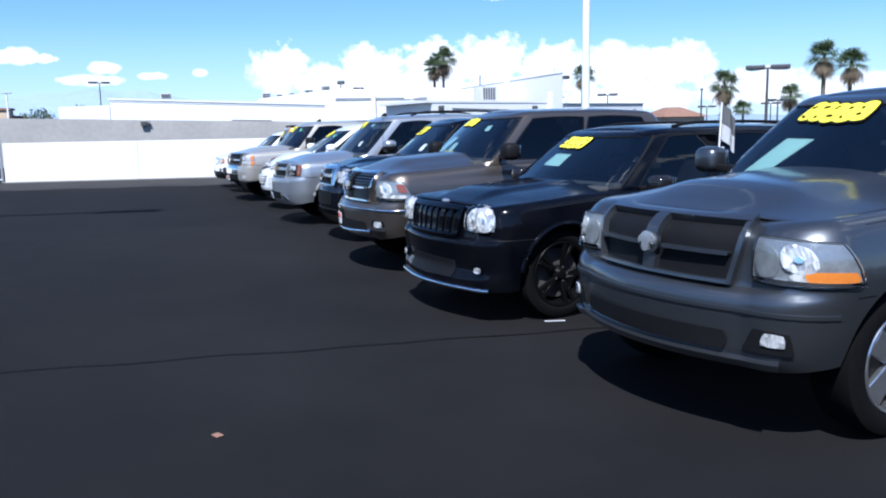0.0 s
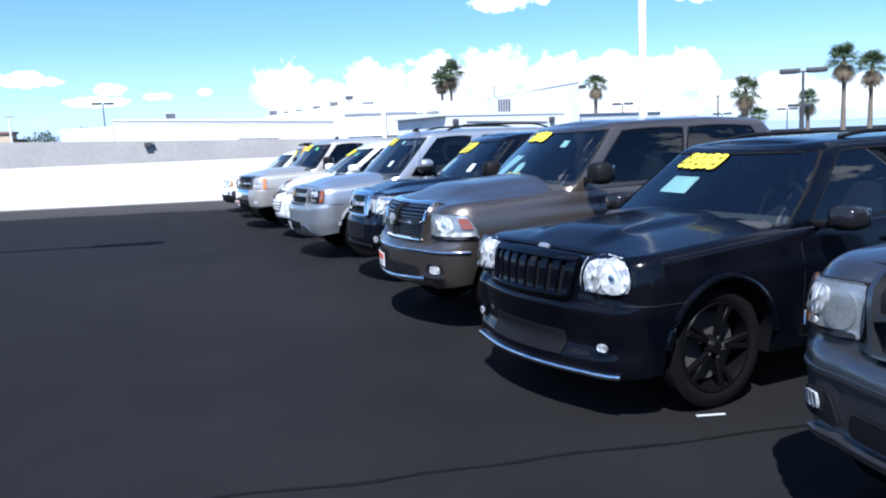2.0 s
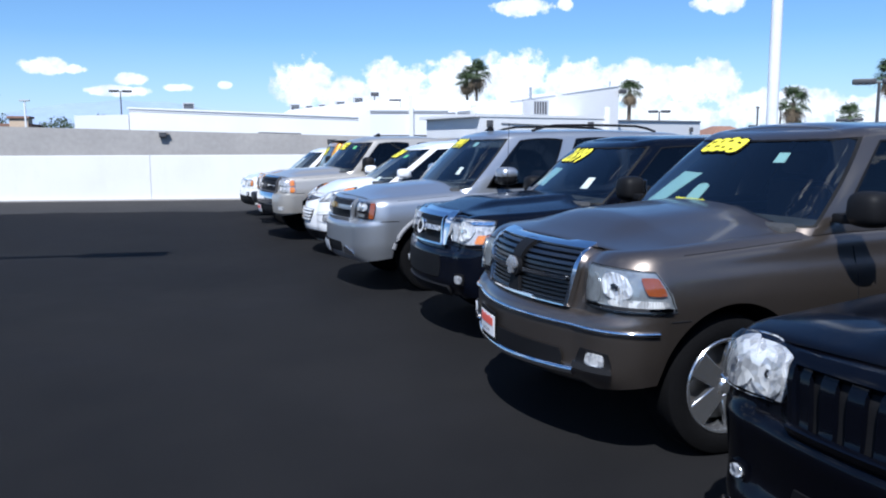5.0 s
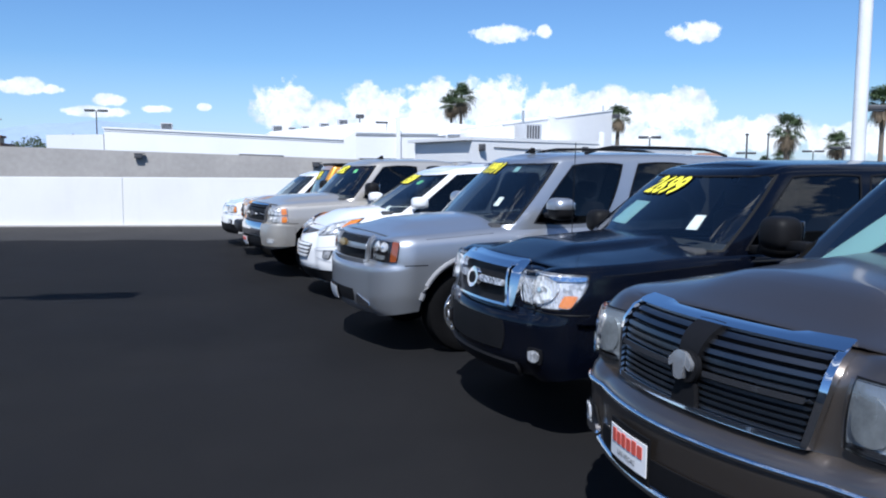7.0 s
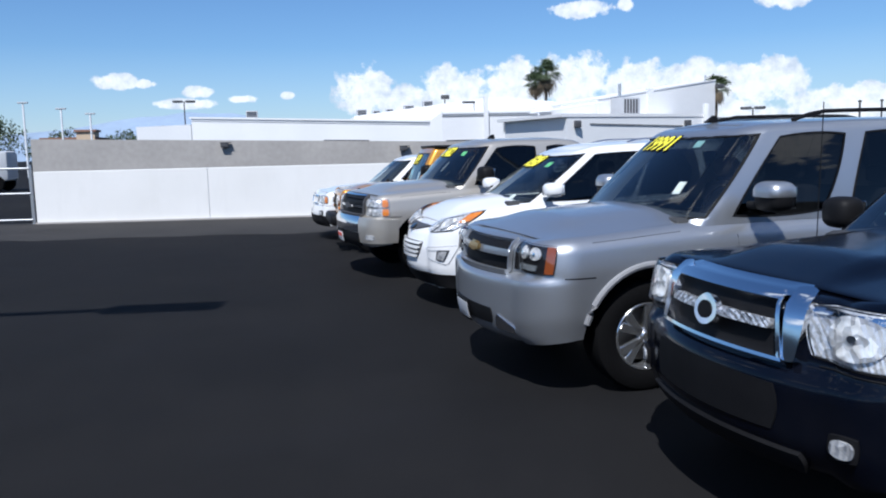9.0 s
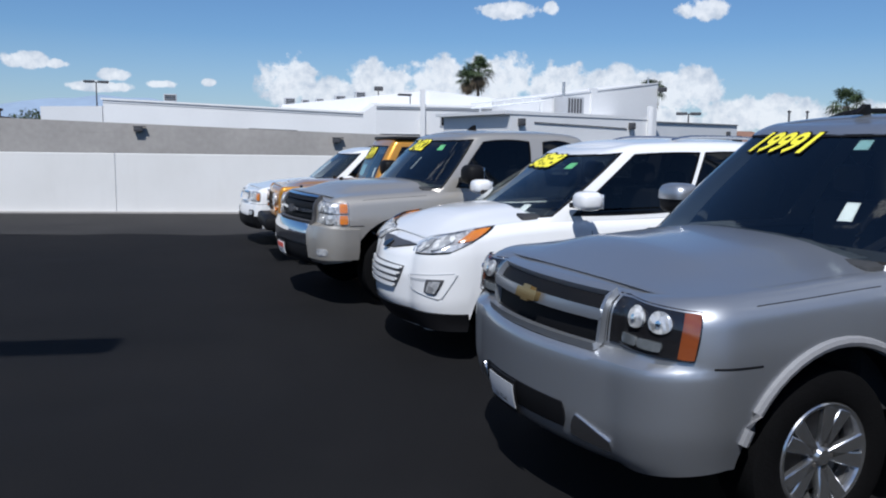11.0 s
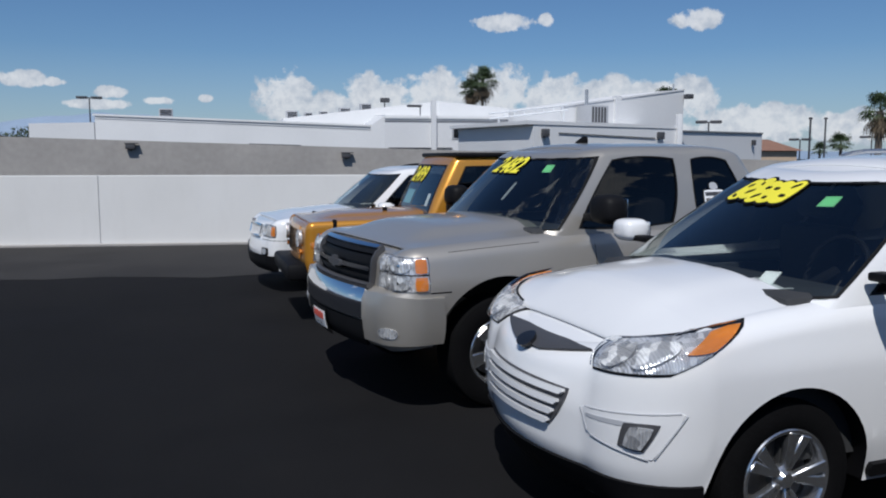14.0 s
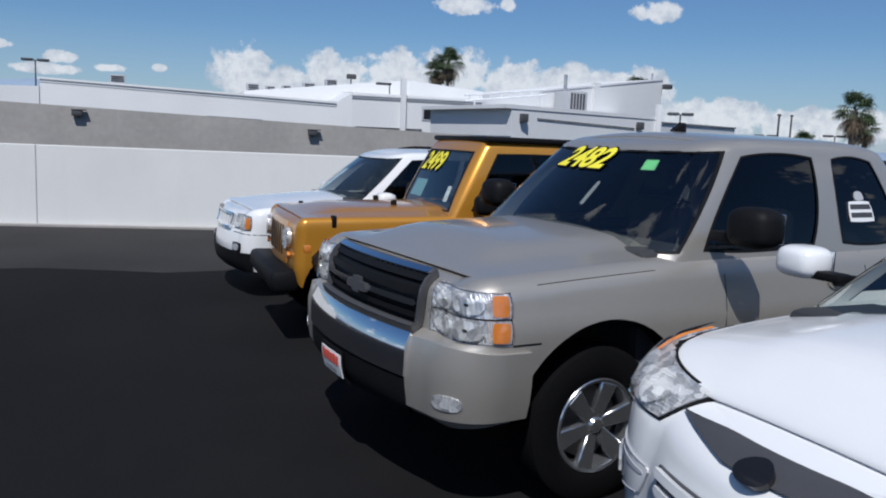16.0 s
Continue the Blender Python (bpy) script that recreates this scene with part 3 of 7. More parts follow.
        for y in (-1, 1):
            box(g["x0"] + 0.1, g["x1"] - 0.1, y * (g["w0"] - 0.1), y * (g["w0"] - 0.04), zf, zb - 0.05, bm=inn)
        part("cabin_floor", inn, M_INTERIOR, self.root, smooth=False)
        dash = box(g["x0"] + 0.12, g["x0"] + 0.62, -g["w0"] + 0.06, g["w0"] - 0.06, zf, zb + 0.03, 0.05)
        part("dashboard", dash, M_INTERIOR, self.root)
        xs = g["x0"] + 1.25
        for y in (-0.42, 0.42):
            seat = box(xs + 0.12, xs + 0.30, y - 0.25, y + 0.25, zf, zb + 0.22, 0.06)
            box(xs + 0.14, xs + 0.26, y - 0.13, y + 0.13, zb + 0.26, zb + 0.44, 0.05, bm=seat)
            part("front_seat", seat, M_SEAT, self.root)
        if s.get("rear_seat", True):
            seat = box(xs + 1.05, xs + 1.22, -0.62, 0.62, zf, zb + 0.16, 0.06)
            for y in (-0.4, 0.4):
                box(xs + 1.07, xs + 1.18, y - 0.13, y + 0.13, zb + 0.2, zb + 0.34, 0.04, bm=seat)
            part("rear_seat", seat, M_SEAT, self.root)
        wheel = bmesh.new()
        c = Vector((g["x0"] + 0.78, -0.40, zb + 0.06))
        ring = [c + Vector((0.07 * math.cos(t), 0.185 * math.sin(t), 0.17 * math.cos(t))) for t in (k * math.pi / 12 for k in range(25))]
        tube(ring, 0.016, 8, wheel, cap=False)
        tube([c, c + Vector((-0.3, 0, -0.12))], 0.03, 8, wheel)
        part("steering_wheel", wheel, M_BLACK, self.root)

    def wheel(self, x, side, R, width, rim_r, style, rim_mat, wr_z):
        hub = new("wheel")
        hub.parent = self.root
        y = side * (self.s["W"] - self.s.get("track_in", 0.05) - width / 2)
        hub.matrix_basis = pose(x, y, wr_z, 0, 0, 0 if side < 0 else 180)
        h = width / 2
        t = lathe([(rim_r - 0.02, -h * 0.7), (rim_r + 0.005, -h * 0.92), (rim_r + 0.03, -h), (R - 0.05, -h), (R - 0.015, -h * 0.88), (R - 0.004, -h * 0.7), (R, -h * 0.3), (R, h * 0.3), (R - 0.004, h * 0.7),
                   (R - 0.015, h * 0.88), (R - 0.05, h), (rim_r, h * 0.9)], 56)
        part("tyre", t, M_RUBBER, hub)
        rim = lathe([(rim_r + 0.008, -h * 0.93), (rim_r + 0.002, -h * 0.98), (rim_r - 0.012, -h * 0.95), (rim_r - 0.022, -h * 0.8), (rim_r - 0.035, -h * 0.2), (rim_r - 0.03, h * 0.8)], 56)
        part("rim", rim, rim_mat, hub)
        n, w0, w1, split = style
        yo = -h * 0.80
        for k in range(n):
            a = 2 * math.pi * k / n + 0.3
            for d in ((0,) if not split else (-split, split)):
                one = bmesh.new()
                r0, r1 = rim_r * 0.16, rim_r - 0.012
                box(-w0, w0, -0.018, 0.018, 0, 1, bm=one)
                for v in one.verts:
                    f = v.co.z
                    v.co.x = v.co.x / w0 * (w0 + (w1 - w0) * f) + d * rim_r * f
                    v.co.z = r0 + (r1 - r0) * f
                    v.co.y += yo + (0.012 if f < 0.5 else -0.004)
                bmesh.ops.bevel(one, geom=one.edges[:], offset=0.006, segments=1, affect="EDGES")
                one.transform(Matrix.Rotation(a, 4, "Y"))
                part("spoke", one, rim_mat, hub)
        cap = lathe([(0.0, yo - 0.022), (rim_r * 0.14, yo - 0.02), (rim_r * 0.19, yo - 0.005), (rim_r * 0.26, yo + 0.012), (rim_r * 0.26, yo + 0.05)], 24)
        part("centre_cap", cap, rim_mat, hub)
        for k in range(5):
            a = 2 * math.pi * k / 5
            part("lug_nut", tube([(math.cos(a) * rim_r * 0.225, yo + 0.015, math.sin(a) * rim_r * 0.225), (math.cos(a) * rim_r * 0.225, yo - 0.008, math.sin(a) * rim_r * 0.225)], 0.011, 6), M_BRAKE, hub)
        disc = lathe([(0.0, yo + 0.07), (rim_r * 0.78, yo + 0.07), (rim_r * 0.78, yo + 0.09), (0.0, yo + 0.09)], 32)
        part("brake_disc", disc, M_BRAKE, hub)
        well = lathe([(0.0, h * 0.6), (rim_r - 0.02, h * 0.6)], 24)
        part("wheel_back", well, M_BLACK, hub)

    def wheels(self, style, rim_mat):
        s = self.s
        for x in (s["xf"], s["xb"]):
            for side in (-1, 1):
                self.wheel(x, side, s["wheel_r"], s.get("tyre_w", 0.26), s["rim_r"], style, rim_mat, s["wheel_r"])

    def mirror(self, x, z, mat, w=0.26, h=0.19, d=0.15, reach=0.16, cap=None):
        for side in (-1, 1):
            bm = bmesh.new()
            bmesh.ops.create_uvsphere(bm, u_segments=20, v_segments=14, radius=1.0)
            for v in bm.verts:
                c = v.co
                for i in range(3):
                    c[i] = math.copysign(abs(c[i]) ** 0.62, c[i])
                v.co = Vector((c.x * d * (0.55 if c.x > 0 else 0.75), c.y * w / 2, c.z * h / 2))
            yy = side * (self.s["cab"]["w0"] + reach + w / 2 - 0.03)
            bm.transform(pose(x, yy, z))
            mir = part("side_mirror", bm, mat, self.root)
            arm = box(x - 0.05, x + 0.04, yy - side * (w / 2 + reach * 0.75), yy - side * w * 0.3, z - h * 0.45, z - h * 0.18, 0.012)
            part("mirror_arm", arm, M_BLACK, mir)
            gl = box(x + d * 0.50, x + d * 0.57, yy - w * 0.40, yy + w * 0.40, z - h * 0.36, z + h * 0.36, 0.004)
            part("mirror_glass", gl, M_CHROME, mir)

    def seams(self, doors, z0, z1, fuel=False):
        """Door gaps on both sides: x places of the vertical gaps."""
        for sgn in (1, -1):
            for x in doors:
                zt = z1
                q = self.q_of_x(x)
                self.line("door_gap", [(sgn * q, z0 + (zt - z0) * k / 8) for k in range(9)], M_BLACK, 0.0035, off=-0.001)
            if len(doors) > 1:
                qa, qb = self.q_of_x(doors[0]), self.q_of_x(doors[-1])
                self.line("door_gap", [(sgn * (qa + (qb - qa) * k / 16), z0) for k in range(17)], M_BLACK, 0.0035, off=-0.001)

    def panel_gaps(self, zb, q0, xa, x1, drop=0.06):
        """The gap above the bumper's end and the one along the hood."""
        for sgn in (1, -1):
            qa = self.q_of_x(xa)
            self.line("bumper_gap", [(sgn * (q0 + (qa - q0) * k / 10), zb) for k in range(11)], M_BLACK, 0.005, off=-0.001)
            xs = [xa + (x1 - xa) * k / 12 for k in range(13)]
            self.line("hood_gap", [(sgn * self.q_of_x(x), self.top(x) - drop) for x in xs], M_BLACK, 0.0028, off=-0.001)

    def handles(self, xs, z, mat, w=0.2, h=0.035):
        for sgn in (1, -1):
            for x in xs:
                q = self.q_of_x(x)
                self.on_body("door_handle", [(sgn * q, z - h / 2), (sgn * (q + w), z - h / 2), (sgn * (q + w), z + h / 2), (sgn * q, z + h / 2)], mat, k=0.7, off=0.012, thick=0.02)

    def price(self, words, u0, u1, v0, v1):
        """A price in yellow with black edges across the top of the windscreen."""
        for off, mat, lift, nm in ((0.075, M_BLACK, 0.003, "price_outline"), (0.030, M_YELLOW, 0.006, "price_writing")):
            bm = text_mesh(words, 1.0, off, shear=0.25)
            xs = [v.co.x for v in bm.verts]
            ys = [v.co.y for v in bm.verts]
            if nm == "price_outline":
                ex = (min(xs), max(xs), min(ys), max(ys))
            for v in bm.verts:
                a, b = (v.co.x - ex[0]) / (ex[1] - ex[0]), (v.co.y - ex[2]) / (ex[3] - ex[2])
                v.co = self.glass_at(u0 + (u1 - u0) * a, v0 + (v1 - v0) * b, lift)
            part(nm, bm, mat, self.screen or self.root, smooth=False)

    def wipers(self):
        for a, b in ((0.15, 0.75), (-0.75, -0.1)):
            self.line("wiper", [(a + (b - a) * k / 6, 0.045 + 0.02 * k / 6) for k in range(7)], M_BLACK, 0.009, on=self.glass_at, off=0.012)
            self.line("wiper_arm", [(b, 0.0), ((a + b) / 2, 0.06)], M_BLACK, 0.007, on=self.glass_at, off=0.02)

    def lamp(self, q0, q1, z0, z1, k=0.3, slant=0.0, side=1, bowls=2, amber=None, back=None, drop=0.0, bk=0.8, amber_mat=None, inset=(0.10, 0.90)):
        """A headlamp: a dark or bright housing with bowls, under a clear lens."""
        sg = side
        c = [(sg * q0, z0 + drop), (sg * q1, z0), (sg * q1, z1 + slant), (sg * q0, z1)]
        mid = (sg * (q0 + q1) / 2, (z0 + z1) / 2)
        rim = [(mid[0] + (x - mid[0]) * 1.03, mid[1] + (z - mid[1]) * 1.10) for x, z in c]
        lamp = self.on_body("headlight", c, back or M_REFLECTOR, k=k, nu=14, nv=8, off=0.004, thick=0.003)

        self.on_body("lamp_gap", rim, M_BLACK, lamp, k=k, nu=14, nv=8, off=0.0, thick=0.003)

        def inner(f0, f1, g0, g1):
            def p(a, b):
                x = [Vector(v) for v in c]
                w = (x[0] * (1 - a) + x[1] * a) * (1 - b) + (x[3] * (1 - a) + x[2] * a) * b
                return (w.x, w.y)
            return [p(f0, g0), p(f1, g0), p(f1, g1), p(f0, g1)]
        for b in range(bowls):
            f0 = 0.08 + b * 0.84 / (bowls + (0.4 if amber else 0))
            f1 = f0 + 0.78 / (bowls + (0.4 if amber else 0))
            bowl = self.on_body("bowl", inner(f0, f1, *inset), M_BOWL, lamp, k=bk, nu=10, nv=10, off=0.008, thick=0.010)
            self.on_body("bulb", inner(f0 + (f1 - f0) * 0.42, f0 + (f1 - f0) * 0.58, 0.43, 0.58), M_CHROME, lamp, k=1.0, nu=6, nv=6, off=0.012, thick=0.008)
        if amber:
            self.on_body("turn_signal", inner(*amber), amber_mat or M_AMBER, lamp, k=0.3, off=0.008, thick=0.008)
        lens = self.on_body("lens", c, M_LENS, lamp, k=k, nu=14, nv=8, off=0.022, thick=0.004)
        lens.visible_shadow = False
        return lamp

    # --- fronts ---
    def inner(self, c, f0, f1, g0, g1):
        x = [Vector(v) for v in c]

        def p(a, b):
            w = (x[0] * (1 - a) + x[1] * a) * (1 - b) + (x[3] * (1 - a) + x[2] * a) * b
            return (w.x, w.y)
        return [p(f0, g0), p(f1, g0), p(f1, g1), p(f0, g1)]

    def grille(self, c, back, frame=None, fw=0.05, k=0.12, slats=0, slat_mat=None, upright=False, bars=(), bar_mat=None, depth=0.03, off=0.004):
        """A grille in the four corners c: dark backing, frame, slats, and bars given as (f0, f1, g0, g1)."""
        g = self.on_body("grille", c, back, k=k, nu=20, nv=8, off=off, thick=0.004)
        ratio = abs(c[1][0] - c[0][0]) / max(0.05, abs(c[3][1] - c[0][1]))
        if frame:
            for e in ((0, 1, 0, fw), (0, 1, 1 - fw, 1), (0, fw / ratio, 0, 1), (1 - fw / ratio, 1, 0, 1)):
                self.on_body("grille_frame", self.inner(c, *e), frame, g, k=0.06, nu=20 if e[1] - e[0] > 0.5 else 3, nv=3 if e[1] - e[0] > 0.5 else 8, off=off + 0.004, thick=depth)
        for i in range(slats):
            f = (i + 0.5) / slats
            w = 0.28 / slats
            e = (f - w, f + w, 0.06, 0.94) if upright else (0.03, 0.97, f - w, f + w)
            self.on_body("slat", self.inner(c, *e), slat_mat or M_BLACK_GLOSS, g, k=0.1, nu=3 if upright else 20, nv=8 if upright else 2, off=off + 0.006, thick=depth * 0.5)
        for e in bars:
            wide = e[1] - e[0] > 0.4
            self.on_body("grille_bar", self.inner(c, *e), bar_mat or frame, g, k=0.1, nu=20 if wide else 4, nv=3 if wide else 8, off=off + 0.008, thick=depth)
        return g

    def strip(self, name, q0, q1, z0, z1, mat, k=0.05, off=0.004, thick=0.012, rise=0.0, parent=None, nu=26, label=""):
        return self.on_body(name, [(q0, z0 + rise), (q1, z0 + rise), (q1, z1 + rise), (q0, z1 + rise)], mat, parent, k=k, nu=nu, nv=4, off=off, thick=thick, label=label)

    def fog_lamp(self, q0, q1, z0, z1, mat=None, side=1, surround=None):
        c = [(side * q0, z0), (side * q1, z0), (side * q1, z1), (side * q0, z1)]
        lamp = self.on_body("fog_lamp", c, surround or M_BLACK, k=0.4, off=0.004, thick=0.012)
        self.on_body("reflector", self.inner(c, 0.12, 0.88, 0.15, 0.85), mat or M_REFLECTOR, lamp, k=0.8, nu=8, nv=8, off=0.014, thick=0.012)

    def arch_trim(self, mat, r=0.02, grow=0.01, flat=0.0):
        s = self.s
        for sg in (1, -1):
            for xa in (s["xf"], s["xb"]):
                ar = s["arch_r"] + grow
                pts = []
                for k in range(-11, 12):
                    t = k / 12 * math.pi / 2
                    x, z = xa + ar * math.sin(t), s.get("arch_z", s["wheel_r"]) + ar * math.cos(t) * s.get("arch_k", 1.0)
                    if z > s["sill"] + 0.08 * s.get("tall", 1.0):
                        pts.append((sg * self.q_of_x(x), z / s.get("tall", 1.0)))
                self.line("arch_moulding", pts, mat, r, off=0.0, sides=8)

    def roof_rails(self, u0, u1, mat, lift=0.05):
        for sg in (1, -1):
            pts = []
            for k in range(13):
                f = k / 12
                p = self.glass_at(sg * (u0 + (u1 - u0) * f), 1.0)
                pts.append((p.x, p.y * 0.93, p.z + 0.012 + lift * min(1.0, 8 * f, 8 * (1 - f))))
            part("roof_rail", tube(pts, 0.016, 8), mat, self.root)

    def antenna(self, x, y, z0, z1, r=0.006):
        part("antenna", tube([(x, y, z0), (x + 0.02, y, z1)], r, 6), M_BLACK, self.root)

    def fin(self, x):
        z = self.roof(x) + self.s["cab"].get("roof_crown", 0.04) - 0.01
        bm = box(x - 0.06, x + 0.06, -0.018, 0.018, z, z + 0.06, 0.008)
        for v in bm.verts:
            if v.co.z > z + 0.03:
                v.co.x = x + 0.03 + (v.co.x - x) * 0.35
        part("roof_antenna", bm, M_BLACK, self.root)

    def plate(self, q, z, w=0.31, h=0.16, off=0.02, face=None):
        c = [(q - w / 2, z - h / 2), (q + w / 2, z - h / 2), (q + w / 2, z + h / 2), (q - w / 2, z + h / 2)]
        pl = self.on_body("dealer_plate", c, M_BLACK, k=0.03, off=off, thick=0.006, label="dealer plate with red and black print")
        self.on_body("plate_face", self.inner(c, 0.03, 0.97, 0.16, 0.86), face or M_WHITE, pl, off=off + 0.008, thick=0.002)
        for k in range(6 if not face else 0):
            self.on_body("plate_mark", self.inner(c, 0.10 + 0.135 * k, 0.21 + 0.135 * k, 0.50, 0.80 - 0.03 * (k % 2)), M_RED, pl, k=0.2, nu=3, nv=3, off=off + 0.012, thick=0.001)
        bm = text_mesh("LAS VEGAS", 0.032)
        for v in bm.verts:
            v.co = self.at(-v.co.x * -1 + q, z - h * 0.18 + v.co.y, off + 0.014)
        part("plate_writing", bm, M_BLACK, pl, smooth=False)

    def price_bars(self, n, u0, u1, v0, v1):
        """Price marks that cannot be read: fat yellow strokes with black edges."""
        rnd = random.Random(n * 7 + int(100 * v1))
        w = (u1 - u0) / n
        for i in range(n):
            a, b = u0 + w * (i - 0.16), u0 + w * (i + 1.16)
            d, h = rnd.uniform(-0.012, 0.012), (v1 - v0)
            for g, mat, off, nm in ((0.0, M_BLACK, 0.004, "price_outline"), (0.14, M_YELLOW, 0.007, "price_mark")):
                e, f = w * g * 0.6, h * g * 0.5
                self.on_glass(nm, [(a + e, v0 + f + d), (b - e, v0 + f + d), (b - e + 0.07, v1 - f + d), (a + e + 0.07, v1 - f + d)], mat, self.screen, k=0.62, off=off)
            for k in range(2):
                m0 = u0 + w * (i + rnd.uniform(0.15, 0.45))
                m1 = m0 + w * rnd.uniform(0.22, 0.5)
                zc = v0 + h * (0.24 + 0.34 * k + rnd.uniform(-0.05, 0.08)) + d
                up = h * rnd.uniform(-0.06, 0.16)
                self.on_glass("price_stroke", [(m0 + 0.03 * k, zc), (m1 + 0.03 * k, zc + up), (m1 + 0.03 * k, zc + up + h * 0.10), (m0 + 0.03 * k, zc + h * 0.12)], M_BLACK, self.screen, k=0.6, off=0.010)


# ---- the lot and what lies round it ----
M_TAR = material("tar", (0.006, 0.006, 0.006), 0.7, spec=0.1)


def build_ground():
    bm = bmesh.new()
    xs = [-3000, -300, -60, -20, 0, 20, 60, 300, 3000]
    ys = [-3000, -300, -60, -10, 10, 33, 60, 130, 400, 3000]
    vs = [[bm.verts.new((x, y, 0)) for y in ys] for x in xs]
    for i in range(len(xs) - 1):
        for j in range(len(ys) - 1):
            bm.faces.new((vs[i][j], vs[i + 1][j], vs[i + 1][j + 1], vs[i][j + 1]))
    solid("ground", bm, M_ASPHALT, "dark weathered asphalt of the open car lot", "ground", kind="structure")


build_ground()

WALL = pose(-6.4, 33.0, 0, 0, 0, -9.0)


def build_white_wall():
    wall = thing("wall_white", WALL, "low white painted concrete wall at the end of the lot", "wall", kind="structure")
    x = 0.0
    for k, w in enumerate((4.68, 6.0, 6.0, 6.0, 6.0)):
        part("panel", box(x + 0.006, x + w - 0.006, 0, 0.2, 0.0, 1.42, 0.012), M_WHITE_WALL, wall, smooth=False)
        x += w
    part("joint_filler", box(0.02, x - 0.02, 0.02, 0.18, 0.0, 1.40), M_STUCCO_GREY, wall, smooth=False)


def build_gate():
    gate = thing("pipe_gate", WALL, "galvanised pipe gate closing the lane beside the white wall", "gate")
    for x in (-0.12, -3.0, -6.0):
        part("post", tube([(x, 0.1, 0), (x, 0.1, 1.62)], 0.045), M_STEEL, gate)
    for z in (0.12, 0.84, 1.52):
        part("rail", tube([(-6.0, 0.06, z), (-0.12, 0.06, z)], 0.03), M_STEEL, gate)


GREY = pose(-10.8, 48.9, 0, 0, 0, -1.5)


def build_grey_wall():
    wall = thing("wall_grey", GREY, "long grey concrete block wall behind the white wall", "wall", kind="structure")
    bm = box(0, 40, 0, 0.2, 0, 2.68)
    for v in bm.verts:
        if v.co.z > 1:
            v.co.z -= 0.041 * min(v.co.x, 26)
    part("masonry", bm, M_BLOCK, wall, smooth=False)
    # courses of block that stand a little proud, with open joints between them
    rnd = random.Random(5)
    for k in range(12):
        z = 0.02 + 0.205 * k
        course = bmesh.new()
        x = -0.1 * (k % 2)
        while x < 30:
            w = 0.40
            top = 2.66 - 0.041 * min(x + w, 26)
            if z + 0.195 < top:
                d = 0.002 + rnd.random() * 0.003
                box(max(0.0, x) + 0.003, x + w - 0.003, -d, 0.0, z + 0.003, z + 0.202, bm=course)
            x += w
        part("block_course", course, M_BLOCK, wall, smooth=False)


def build_wall_lamp(m):
    lamp = thing("wall_lamp", m, "small dark floodlight on top of the grey wall", "lamp", "floodlights on the grey wall")
    part("bracket", tube([(0, 0, -0.2), (0, -0.15, 0.0)], 0.03), M_DARK_METAL, lamp)
    part("housing", box(-0.2, 0.16, -0.26, -0.06, -0.16, 0.06, 0.04), M_DARK_METAL, lamp)
    part("visor", box(-0.22, 0.28, -0.28, -0.05, 0.05, 0.09, 0.01), M_DARK_METAL, lamp)


def slab(pts, z0, tops, thick_dir=None):
    """A solid between a ground polygon and a top whose height may differ from corner to corner."""
    bm = bmesh.new()
    lo = [bm.verts.new((x, y, z0)) for x, y in pts]
    hi = [bm.verts.new((x, y, z)) for (x, y), z in zip(pts, tops)]
    n = len(pts)
    bm.faces.new(lo[::-1])
    bm.faces.new(hi)
    for i in range(n):
        bm.faces.new((lo[i], lo[(i + 1) % n], hi[(i + 1) % n], hi[i]))
    bmesh.ops.recalc_face_normals(bm, faces=bm.faces)
    return bm


def band(a, b, za, zb, h, out, bm=None):
    """A straight moulding from a to b along a wall's face."""
    d = (Vector(b) - Vector(a)).normalized()
    nrm = Vector((d.y, -d.x))
    bm = bm or bmesh.new()
    p = [(*a, za), (*b, zb)]
    vs = []
    for (x, y, z) in p:
        for o, dz in ((0.0, 0.0), (out, 0.0), (out, h), (0.0, h)):
            vs.append(bm.verts.new((x + nrm.x * o, y + nrm.y * o, z + dz)))
    for i in range(4):
        bm.faces.new((vs[i], vs[(i + 1) % 4], vs[4 + (i + 1) % 4], vs[4 + i]))
    bm.faces.new(vs[:4][::-1])
    bm.faces.new(vs[4:])
    bmesh.ops.recalc_face_normals(bm, faces=bm.faces)
    return bm


